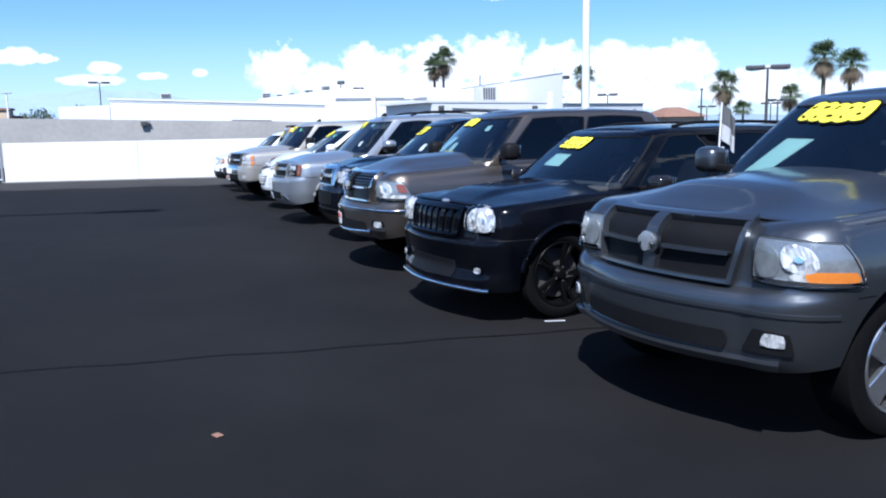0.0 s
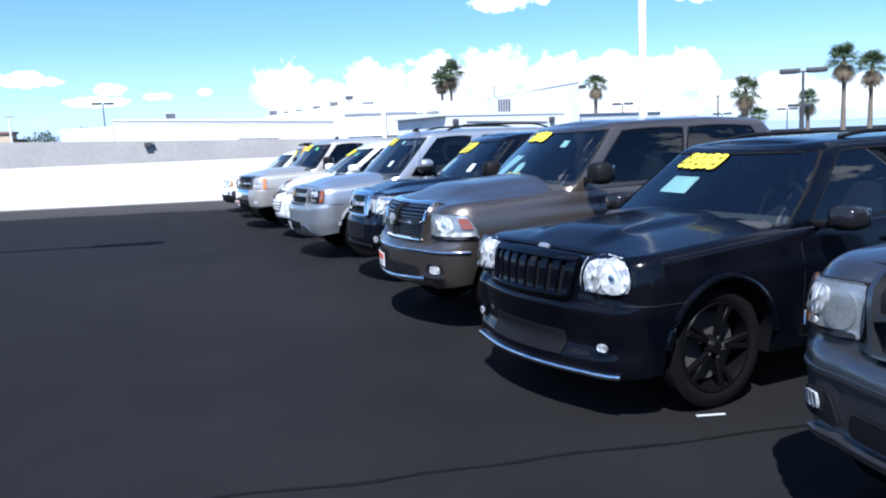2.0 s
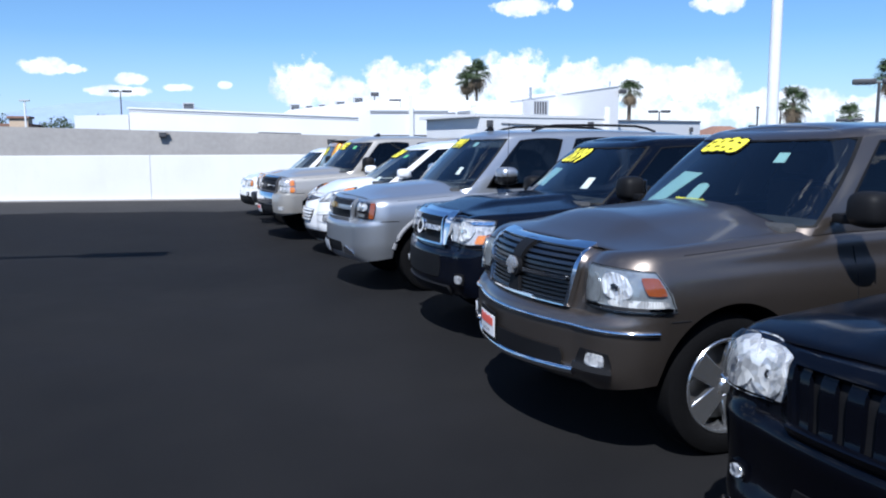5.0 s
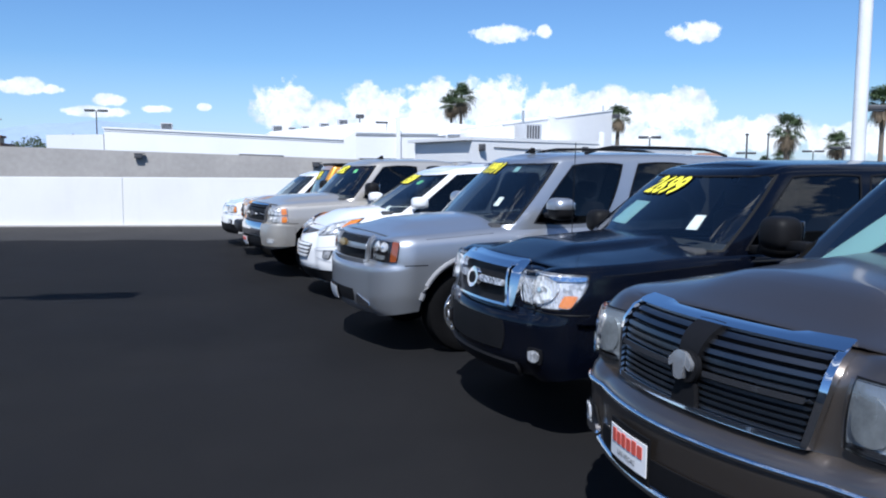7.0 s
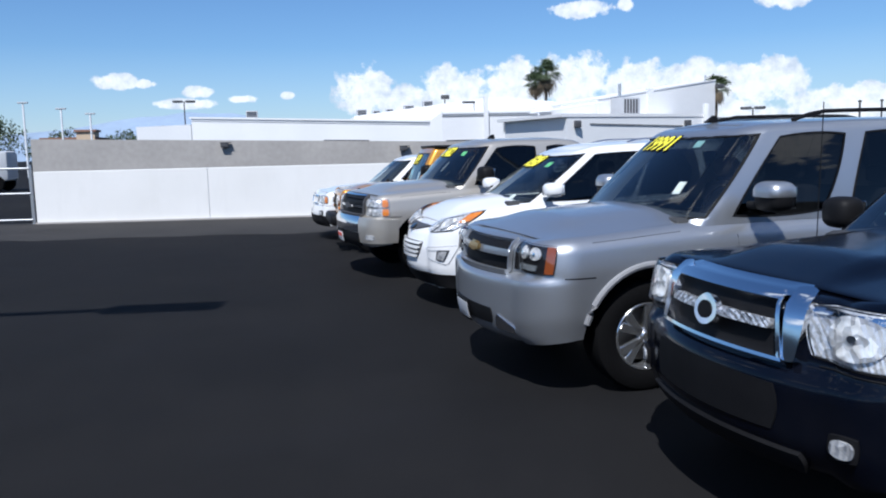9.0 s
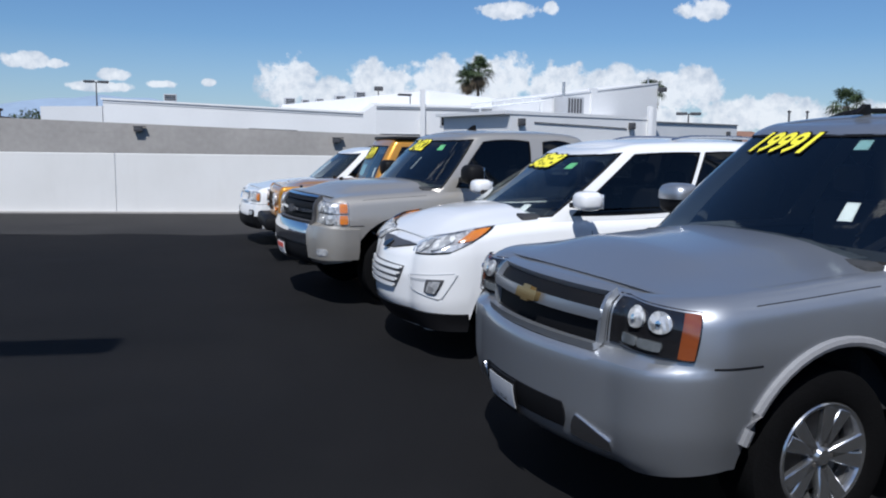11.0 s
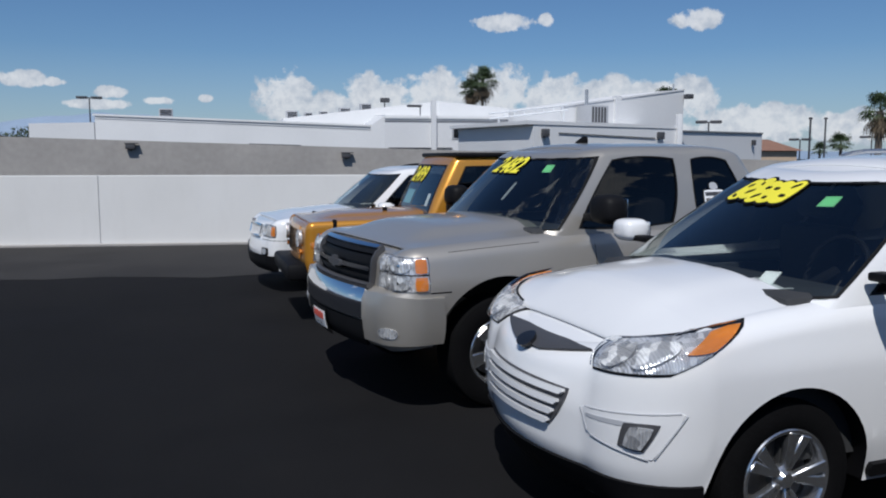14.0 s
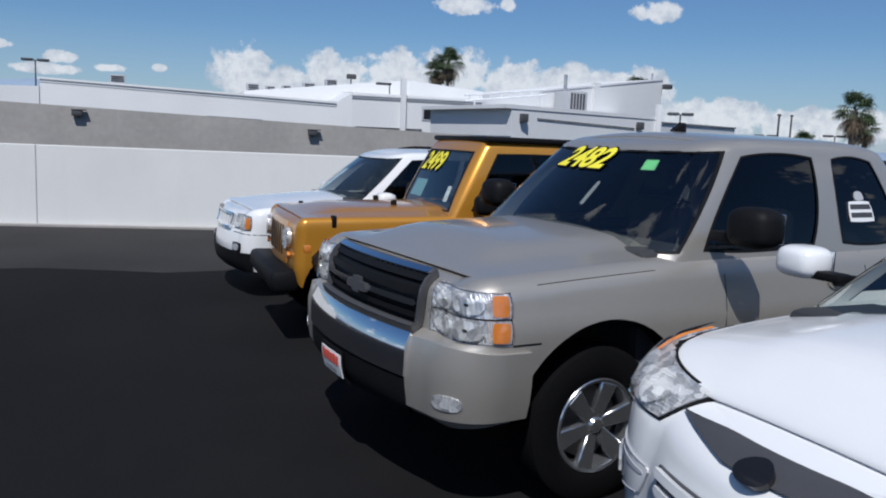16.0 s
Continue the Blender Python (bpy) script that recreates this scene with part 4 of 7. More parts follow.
def build_long_building():
    b = thing("long_building", pose(0, 0, 0), "long low white stucco commercial building behind the lot", "building")
    part("wall", slab([(-5.9, 70), (9.5, 59.7), (16, 74), (0, 84)], 0, [4.5, 3.6, 3.6, 4.5]), M_STUCCO, b, smooth=False)
    part("parapet_cap", band((-6.0, 70.05), (9.5, 59.68), 4.42, 3.52, 0.12, 0.06), M_STUCCO, b, smooth=False)
    # Shadow line under the parapet cap, put in as a thin grey strip.
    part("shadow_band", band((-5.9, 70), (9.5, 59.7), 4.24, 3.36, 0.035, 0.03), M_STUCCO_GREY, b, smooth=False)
    part("low_wing", slab([(-9.7, 70.2), (-5.95, 70.0), (-4, 78), (-9, 80)], 0, [3.9, 4.0, 4.0, 3.9]), M_STUCCO, b, smooth=False)
    part("wall_rail", band((3.2, 63.8), (5.9, 62.0), 2.55, 2.45, 0.08, 0.2), M_DARK_METAL, b, smooth=False)
    m = thing("main_building", pose(0, 0, 0), "tall white stucco block of the commercial building", "building")
    part("wall", slab([(10.2, 59.2), (27.5, 57.4), (29, 72), (12, 74)], 0, [4.15, 4.15, 4.6, 4.9]), M_STUCCO, m, smooth=False)
    part("end_ramp", slab([(9.5, 59.7), (10.2, 59.2), (12, 74), (11.2, 74)], 0, [3.6, 4.1, 4.9, 4.3]), M_STUCCO, m, smooth=False)
    part("roof_slope", slab([(5.5, 67.5), (14.5, 63.0), (19.5, 62.5), (20, 74), (6, 78)], 3.2, [4.3, 5.25, 4.8, 5.2, 4.5]), M_STUCCO, m, smooth=False)
    part("cornice", band((10.2, 59.2), (27.5, 57.4), 3.97, 3.97, 0.1, 0.06), M_STUCCO, m, smooth=False)
    part("trim_line", band((10.2, 59.2), (27.5, 57.4), 3.82, 3.82, 0.05, 0.04), M_TRIM_GREY, m, smooth=False)
    part("lower_rail", band((10.4, 59.15), (14.0, 58.8), 2.30, 2.30, 0.07, 0.08), M_DARK_METAL, m, smooth=False)
    part("lower_rail", band((10.4, 59.15), (14.0, 58.8), 2.10, 2.10, 0.07, 0.08), M_STUCCO, m, smooth=False)
    part("pilaster", slab([(12.75, 58.7), (13.05, 58.67), (13.15, 59.2), (12.85, 59.2)], 0, [5.0] * 4), M_STUCCO, m, smooth=False)
    w = part("window_1", slab([(14.0, 58.76), (15.0, 58.66), (15.0, 58.9), (14.0, 59.0)], 2.85, [3.5] * 4), M_STUCCO_GREY, m, smooth=False)
    part("pane", slab([(14.08, 58.74), (14.47, 58.70), (14.47, 58.9), (14.08, 58.95)], 2.92, [3.43] * 4), M_BLACK_GLOSS, w, smooth=False)
    part("pane", slab([(14.53, 58.70), (14.92, 58.66), (14.92, 58.9), (14.53, 58.95)], 2.92, [3.43] * 4), M_BLACK_GLOSS, w, smooth=False)
    t = thing("stair_tower", pose(0, 0, 0), "white stucco roof tower with a sloping top", "building")
    part("wall", slab([(17.0, 50.82), (25.52, 53.53), (24.3, 57.4), (15.8, 54.7)], 0, [4.28, 5.48, 5.48, 4.28]), M_STUCCO, t, smooth=False)
    part("corner_pier", slab([(20.45, 51.78), (20.85, 51.91), (20.8, 52.2), (20.4, 52.1)], 3.4, [4.9] * 4), M_STUCCO, t, smooth=False)
    part("roof_edge", band((17.0, 50.82), (25.52, 53.53), 4.22, 5.42, 0.08, 0.04), M_STUCCO, t, smooth=False)
    part("tower_lamp", box(25.4, 25.8, 53.0, 53.4, 4.95, 5.2, 0.04), M_DARK_METAL, t)
    part("vent_pipe", tube([(24.9, 53.6, 5.3), (24.9, 53.6, 5.75)], 0.05, 8), M_STEEL, t)
    lo = thing("low_wing_building", pose(0, 0, 0), "low white stucco wing with small wall lamps", "building")
    part("wall", slab([(22.9, 53.0), (36.0, 60.3), (32, 70), (20, 66)], 0, [3.3, 3.45, 3.45, 3.3]), M_STUCCO, lo, smooth=False)
    part("coping", band((22.9, 53.0), (36.0, 60.3), 3.22, 3.37, 0.08, 0.08), M_TRIM_GREY, lo, smooth=False)
    for k in (0.15, 0.9):
        x, y = 22.9 + 13.1 * k, 53.0 + 7.3 * k
        part("sconce", box(x - 0.12, x + 0.12, y - 0.25, y - 0.02, 2.6, 2.95, 0.03), M_DARK_METAL, lo)
    # plant on the roofs
    for x, y, z, w, h in ((6.07, 68, 4.3, 0.7, 0.5), (7.12, 68, 4.3, 0.5, 0.4), (8.1, 68, 4.4, 0.5, 0.4), (9.5, 68, 4.6, 0.7, 0.45), (10.9, 68, 4.9, 0.7, 0.45), (-1.6, 68, 4.35, 0.8, 0.45)):
        u = thing("roof_unit", pose(x, y, z), "small weathered grey rooftop air unit", "air conditioner", "rooftop units")
        part("casing", box(-w / 2, w / 2, -0.3, 0.3, -1.0, h, 0.03), M_STUCCO_GREY, u)
        for k in range(3):
            part("louvre", box(-w * 0.42, w * 0.42, -0.33, -0.30, 0.05 + k * h * 0.28, 0.05 + k * h * 0.28 + h * 0.16), M_DARK_METAL, u, smooth=False)
    f = thing("roof_floodlight", pose(12.2, 68, 4.6), "dark twin floodlight on the sloping roof", "lamp")
    part("stem", tube([(0, 0, -0.4), (0, 0, 0.9)], 0.04), M_DARK_METAL, f)
    part("head", box(-0.3, 0.3, -0.25, 0.05, 0.85, 1.15, 0.05), M_DARK_METAL, f)
    f = thing("roof_floodlight", pose(12.3, 59.4, 4.6), "dark flat floodlight over the parapet", "lamp")
    part("stem", tube([(0, 0, -0.6), (0, 0, 0.05)], 0.03), M_DARK_METAL, f)
    part("head", box(-0.75, 0.05, -0.2, 0.1, 0.03, 0.16, 0.03), M_DARK_METAL, f)


def build_shed():
    s = thing("garage_shed", pose(0, 0, 0), "white flat-roofed garage shed with a grey shaded end", "shed")
    a, r, l = Vector((13.9, 46.9)), Vector((22.7, 49.7)), Vector((12.5, 52.9))
    q = r + (l - a)
    part("wall", slab([tuple(a), tuple(r), tuple(q), tuple(l)], 0, [3.2, 3.2, 3.2, 3.2]), M_STUCCO, s, smooth=False)
    d1, d2 = (r - a).normalized(), (l - a).normalized()
    o = 0.35
    c = [a - d1 * o - d2 * 0.04, r + d1 * 0.1 - d2 * 0.04, q + d1 * 0.1 + d2 * o, l - d1 * o + d2 * o]
    part("roof", slab([tuple(v) for v in c], 3.2, [3.36] * 4), M_STUCCO, s, smooth=False)
    part("end_panel", band(tuple(l), tuple(a), 2.1, 2.1, 1.08, 0.03), M_STUCCO, s, smooth=False)
    for f0, f1 in ((0.08, 0.42), (0.50, 0.86)):
        p0, p1 = l + (a - l) * f0, l + (a - l) * f1
        part("garage_door", band(tuple(p0), tuple(p1), 0.05, 0.05, 1.95, 0.05), M_STUCCO_GREY, s, smooth=False)
    part("conduit", tube([(*(a + d1 * 1.4 - d2 * 0.04), 2.86), (*(a + d1 * 7.6 - d2 * 0.04), 2.72)], 0.025, 6), M_DARK_METAL, s)
    for k in (0.55, 7.9):
        p = a + d1 * k - d2 * 0.12
        part("lamp_box", box(p.x - 0.16, p.x + 0.16, p.y - 0.14, p.y + 0.1, 2.68, 3.02, 0.03), M_DARK_METAL, s)
    p = r - d2 * 0.1
    part("corner_post", box(p.x - 0.12, p.x + 0.12, p.y - 0.12, p.y + 0.12, 0, 3.9, 0.01), M_STUCCO, s)
    u = thing("roof_air_conditioner", pose(18.62, 50.75, 3.36, 0, 0, 17), "large grey louvred air conditioner on the shed roof", "air conditioner")
    part("casing", box(-0.6, 0.6, -0.5, 0.5, 0, 0.95, 0.04), M_STUCCO_GREY, u)
    for k in range(5):
        part("louvre", box(-0.5 + 0.2 * k, -0.4 + 0.2 * k, -0.53, -0.5, 0.12, 0.85), M_DARK_METAL, u, smooth=False)
    part("flue", tube([(-0.4, 0, 0.9), (-0.4, 0, 1.7)], 0.08), M_STEEL, u)
    ld = thing("pipe_rack", pose(0, 0, 0), "white pipe rack lying on the shed roof", "pipe rack")
    for dz in (0.0, 0.24):
        part("rail", tube([(12.97, 49.9, 3.55 + dz), (17.0, 50.1, 4.04 + dz)], 0.04, 8), M_POLE_WHITE, ld)
    for k in range(8):
        f = (k + 0.5) / 8
        part("rung", tube([(12.97 + 4.03 * f, 49.9 + 0.2 * f, 3.55 + 0.49 * f), (12.97 + 4.03 * f, 49.9 + 0.2 * f, 3.79 + 0.49 * f)], 0.025, 6), M_POLE_WHITE, ld)
    for f in (0.12, 0.95):
        part("foot", tube([(12.97 + 4.03 * f, 49.9 + 0.2 * f, 3.33), (12.97 + 4.03 * f, 49.9 + 0.2 * f, 3.57 + 0.49 * f)], 0.035, 6), M_POLE_WHITE, ld)


M_FROND = material("palm_frond", (0.055, 0.085, 0.03), 0.6, vary=0.35, scale=2.0, fine=20)
M_DRY = material("dry_palm_skirt", (0.17, 0.13, 0.085), 0.9, vary=0.3, scale=3.0)
M_BARK = material("palm_bark", (0.16, 0.13, 0.10), 0.9, vary=0.25, scale=4.0, bump=0.5, bump_scale=20)
M_LEAF = material("leaf", (0.05, 0.075, 0.03), 0.6, vary=0.4, scale=0.6, fine=8)
M_TAN = material("tan_stucco", (0.55, 0.42, 0.30), 0.85)
M_TILE = material("roof_tile", (0.24, 0.13, 0.09), 0.8, vary=0.2, scale=2)


def palm(x, y, crown_z, size, seed, skirt=True, trunk_r=0.22):
    """A fan palm: a tapered trunk, a skirt of dry fronds and a crown of fans cut into leaflets."""
    rnd = random.Random(seed)
    t = thing("palm_tree", pose(x, y, 0, 0, 0, rnd.uniform(0, 360)), "tall fan palm with a shaggy skirt of dry fronds" if skirt else "short fan palm with an open green crown", "palm tree", "palms beyond the lot")
    lean = rnd.uniform(-0.02, 0.02)
    part("trunk", tube([(lean * crown_z * f, 0, crown_z * f) for f in (0, 0.1, 0.4, 0.7, 1.0)], 0.2, 12, radii=[trunk_r * k for k in (1.4, 1.1, 0.95, 0.85, 0.8)]), M_BARK, t)

    def fan(bm, az, up, reach, r, n, droop):
        base = Vector((lean * crown_z, 0, crown_z))
        d = Vector((math.cos(az) * math.cos(up), math.sin(az) * math.cos(up), math.sin(up)))
        hub = base + d * reach
        side = d.cross(Vector((0, 0, 1))).normalized()
        upv = side.cross(d)
        w = 0.02 * size
        a = bm.verts.new(base + side * w)
        b = bm.verts.new(base - side * w)
        c = bm.verts.new(hub)
        bm.faces.new((a, b, c))
        for k in range(n):
            g = (k / (n - 1) - 0.5) * 3.6
            out = (d * math.cos(g) + side * math.sin(g)).normalized()
            ln = r * (0.75 + 0.25 * math.cos(g)) * rnd.uniform(0.85, 1.1)
            q = side * math.cos(g) - d * math.sin(g)
            mid = hub + out * ln * 0.6 + upv * 0.05 * r
            tip = hub + out * ln - Vector((0, 0, droop * ln * rnd.uniform(0.6, 1.3)))
            p = [bm.verts.new(v) for v in (hub, mid + q * 0.05 * r, tip, mid - q * 0.05 * r)]
            bm.faces.new(p)
    crown = bmesh.new()
    for k in range(58):
        fan(crown, rnd.uniform(0, 6.283), rnd.uniform(-0.5, 1.35), size * rnd.uniform(0.35, 0.6), size * rnd.uniform(0.42, 0.6), 11, rnd.uniform(0.15, 0.5))
    part("crown", crown, M_FROND, t, smooth=False)
    if skirt:
        dry = bmesh.new()
        for k in range(60):
            fan(dry, rnd.uniform(0, 6.283), rnd.uniform(-1.45, -0.75), size * rnd.uniform(0.3, 0.75), size * rnd.uniform(0.35, 0.5), 8, rnd.uniform(0.4, 0.8))
        part("dry_skirt", dry, M_DRY, t, smooth=False)


def tree(x, y, h, w, seed):
    rnd = random.Random(seed)
    t = thing("tree", pose(x, y, 0), "distant dark green broadleaf tree", "tree", "trees in the distance")
    part("trunk", tube([(0, 0, 0), (0.1, 0, h * 0.35), (0, 0.1, h * 0.6)], 0.2, 8, radii=[0.25, 0.18, 0.08]), M_BARK, t)
    for k in range(4):
        a = k * 1.6 + rnd.random()
        part("limb", tube([(0, 0, h * 0.35), (math.cos(a) * w * 0.3, math.sin(a) * w * 0.3, h * 0.7)], 0.1, 6, radii=[0.12, 0.04]), M_BARK, t)
    bm = bmesh.new()
    lobes = [(rnd.gauss(0, w * 0.28), rnd.gauss(0, w * 0.28), h * rnd.uniform(0.5, 0.88), w * rnd.uniform(0.18, 0.32)) for _ in range(9)]
    for k in range(1500):
        lx, ly, lz, lr = rnd.choice(lobes)
        d = Vector((rnd.gauss(0, 1), rnd.gauss(0, 1), rnd.gauss(0, 1))).normalized() * lr * rnd.uniform(0.6, 1.1)
        p = Vector((lx, ly, lz)) + d
        a, b = Vector((rnd.gauss(0, 1), rnd.gauss(0, 1), rnd.gauss(0, 1))).normalized(), Vector((rnd.gauss(0, 1), rnd.gauss(0, 1), rnd.gauss(0, 1))).normalized()
        s = rnd.uniform(0.12, 0.26)
        bm.faces.new([bm.verts.new(p + v) for v in (a * s, b * s, -a * s)])
    part("crown", bm, M_LEAF, t, smooth=False)


def lamp_post(x, y, z, reach, heads=2, turn=0.0, mat=None, r=0.07):
    l = thing("lot_lamp", pose(x, y, 0, 0, 0, turn), "dark parking-lot lamp post with flat shoebox heads", "street lamp", "lot lamps")
    mat = mat or M_DARK_METAL
    part("post", tube([(0, 0, 0), (0, 0, z)], r, 10, radii=[r * 1.2, r * 0.8]), mat, l)
    part("base", lathe([(0.0, 0.6), (0.25, 0.6), (0.28, 0.0)], 16, axis="Z"), M_STUCCO_GREY, l)
    part("arm", tube([(-reach * 0.6, 0, z), (reach * 0.6, 0, z)], 0.04, 8), mat, l)
    for sg in ((-1, 1) if heads == 2 else (1,)):
        h = part("head", box(sg * reach * 0.12, sg * reach, -0.22, 0.22, z - 0.06, z + 0.14, 0.04), mat, l)
        part("glass", box(sg * reach * 0.3, sg * reach * 0.9, -0.16, 0.16, z - 0.085, z - 0.065), M_WHITE, h, smooth=False)


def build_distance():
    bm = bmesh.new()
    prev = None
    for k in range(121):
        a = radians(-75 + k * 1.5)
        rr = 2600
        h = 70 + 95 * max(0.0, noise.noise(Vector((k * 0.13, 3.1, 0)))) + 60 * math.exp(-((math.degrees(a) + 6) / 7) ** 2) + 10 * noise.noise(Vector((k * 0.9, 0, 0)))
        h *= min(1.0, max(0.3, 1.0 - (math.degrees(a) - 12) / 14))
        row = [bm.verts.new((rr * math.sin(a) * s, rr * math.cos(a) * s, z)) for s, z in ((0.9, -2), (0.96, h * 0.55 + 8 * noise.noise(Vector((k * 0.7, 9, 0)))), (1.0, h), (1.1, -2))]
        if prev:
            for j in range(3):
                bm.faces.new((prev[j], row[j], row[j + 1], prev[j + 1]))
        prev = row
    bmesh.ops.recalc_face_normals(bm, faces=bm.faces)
    # Distance haze is mixed into the rock colour as blue-grey.
    m = material("hazed_rock", (0.26, 0.33, 0.43), 1.0, vary=0.12, scale=0.004, fine=0.03, spec=0.0)
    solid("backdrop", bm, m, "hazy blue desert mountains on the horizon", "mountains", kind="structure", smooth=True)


build_white_wall()
build_gate()
build_grey_wall()
for x in (8.5, 16.9, 25.3):
    build_wall_lamp(GREY @ pose(x, 0, 2.62 - 0.041 * x))
build_long_building()
build_shed()
palm(34.2, 110.5, 11.2, 2.3, 1)
palm(33.4, 112.0, 10.3, 1.9, 11)
palm(38.06, 75.5, 6.7, 1.4, 2)
palm(56.8, 63.3, 7.6, 1.9, 3)
palm(60.0, 63.5, 7.0, 1.8, 4)
palm(63.0, 75.0, 4.6, 1.6, 5)
palm(38.9, 53.6, 4.5, 1.4, 6)
palm(60.7, 80.0, 3.2, 1.4, 7, False, 0.16)
palm(58.3, 80.0, 2.6, 0.9, 8, False, 0.12)
lamp_post(25.4, 31.8, 4.1, 0.95, turn=-38)
lamp_post(35.7, 65.8, 4.35, 0.9, turn=-28)
lamp_post(55.9, 80.0, 3.55, 1.0, turn=-33)
lamp_post(64.5, 80.0, 3.85, 1.1, turn=-38)
lamp_post(45.0, 55.0, 3.4, 0.9, turn=-38)
lamp_post(-9.0, 95.0, 7.2, 1.1, turn=5)
mast = thing("mast_arm_lamp", pose(-8.46, 13.36, 0, 0, 0, -6), "tall steel mast-arm lamp at the edge of the lot", "street lamp")
part("post", tube([(0, 0, 0), (0, 0, 9.0)], 0.12, 12, radii=[0.14, 0.1]), M_STEEL, mast)
part("arm", tube([(0, 0, 8.9), (3.6, 0, 9.05)], 0.09, 8), M_STEEL, mast)
part("head", box(3.4, 4.7, -0.22, 0.22, 8.95, 9.15, 0.04), M_DARK_METAL, mast)
for x, y, z in ((48.2, 69.9, 5.1), (57.0, 78.0, 5.6)):
    p = thing("utility_pole", pose(x, y, 0), "thin bare utility pole in the distance", "pole", "distant poles")
    part("mast", tube([(0, 0, 0), (0, 0, z)], 0.08, 8), M_DARK_METAL, p)
    part("pole_top", tube([(-0.15, 0, z - 0.1), (0.15, 0, z - 0.1)], 0.08, 8), M_DARK_METAL, p)
for x, y, z in ((-25.4, 100, 7.6), (-21.8, 100, 6.95), (-19.0, 100, 6.4)):
    p = thing("light_pole", pose(x, y, 0), "white lot light pole beyond the gate", "pole", "white light poles")
    part("mast", tube([(0, 0, 0), (0, 0, z)], 0.1, 8), M_POLE_WHITE, p)
    part("lamp_head", box(-0.5, 0.5, -0.15, 0.15, z - 0.05, z + 0.1, 0.03), M_STUCCO_GREY, p)
flagpole = thing("flag_pole", pose(7.78, 15.14, 0), "tall slender white steel pole behind the row", "pole")
part("mast", tube([(0, 0, 0), (0, 0, 6), (0, 0, 12)], 0.08, 16, radii=[0.085, 0.07, 0.05]), M_POLE_WHITE, flagpole)
part("base_flange", lathe([(0.0, 0.06), (0.2, 0.06), (0.22, 0.0)], 20, axis="Z"), M_STEEL, flagpole)
house = thing("tan_house", pose(53, 82, 0), "far tan house with a low hipped roof", "house")
part("wall", box(-2.6, 2.6, -2, 3, 0, 2.5), M_TAN, house, smooth=False)
roof = box(-3.0, 3.0, -2.4, 3.4, 2.5, 3.6)
for v in roof.verts:
    if v.co.z > 3:
        v.co.x *= 0.25
        v.co.y = 0.5 + (v.co.y - 0.5) * 0.2
part("roof", roof, M_TILE, house, smooth=False)
shop = thing("tan_shop", pose(-23.8, 111, 0), "far tan shop building with a dark red roof band", "building")
part("wall", box(-3.0, 2.8, 0, 8, 0, 4.0), M_TAN, shop, smooth=False)
part("tower", box(0.9, 2.9, -0.5, 2, 0, 4.9), M_TAN, shop, smooth=False)
part("roof", box(-3.2, 3.1, -0.2, 8.2, 4.0, 4.3), M_TILE, shop, smooth=False)
part("tower_roof", box(0.7, 3.1, -0.7, 2.2, 4.9, 5.15), M_TILE, shop, smooth=False)
for k in range(3):
    part("window", box(-2.6 + k * 1.1, -1.9 + k * 1.1, -0.03, 0.0, 2.2, 3.4), M_BLACK_GLOSS, shop, smooth=False)
for i, (x, y, h, w) in enumerate(((-32, 108, 7.0, 6.0), (-18.5, 118, 5.2, 4.5), (-14.8, 122, 5.4, 5), (-10.5, 122, 5.4, 5), (-27.5, 122, 5.2, 5))):
    tree(x, y, h, w, 40 + i)
truck = thing("box_truck", pose(-16.9, 60, 0), "parked white box truck beyond the gate", "truck")
part("cargo_box", box(-3.0, 0.6, -1.2, 1.2, 1.0, 3.6, 0.05), M_STUCCO, truck)
part("chassis", box(-3.0, 0.9, -1.1, 1.1, 0.5, 0.95, 0.05), M_DARK_METAL, truck)
part("truck_cab", box(0.65, 2.0, -1.0, 1.0, 0.6, 2.3, 0.2), M_STUCCO_GREY, truck)
for x in (-2.2, 1.3):
    for sg in (-1, 1):
        w = lathe([(0.0, -0.15), (0.45, -0.15), (0.48, 0.0), (0.45, 0.15), (0.0, 0.15)], 24)
        w.transform(pose(x, sg * 1.0, 0.48))
        part("wheel", w, M_RUBBER, truck)
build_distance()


def build_litter_and_seam():
    seam = bmesh.new()
    rnd = random.Random(9)
    prev = None
    for k in range(81):
        x = -4.0 + 11.0 * k / 80
        y = 6.42 - 0.085 * (x + 1) + 0.05 * noise.noise(Vector((x * 1.7, 0, 0)))
        w = 0.012 + 0.01 * rnd.random()
        row = [seam.verts.new((x, y - w, 0.004)), seam.verts.new((x, y, 0.0042)), seam.verts.new((x, y + w, 0.004))]
        if prev:
            for j in range(2):
                seam.faces.new((prev[j], row[j], row[j + 1], prev[j + 1]))
        prev = row
    solid("pavement_seam", seam, M_TAR, "dark tar seam across the asphalt", "seam", kind="structure")
    solid("litter", box(-0.09, 0.09, -0.012, 0.012, 0.003, 0.010, 0.003), M_STUCCO_GREY, "pale strip of litter lying beside a tyre", "litter", m=pose(3.06, 6.40, 0, 0, 0, -12))
    solid("litter", box(-0.022, 0.022, -0.03, 0.03, 0.003, 0.012, 0.004), M_TILE, "small scrap of brown litter on the asphalt", "litter", m=pose(0.24, 4.66, 0, 0, 0, 30))


build_litter_and_seam()


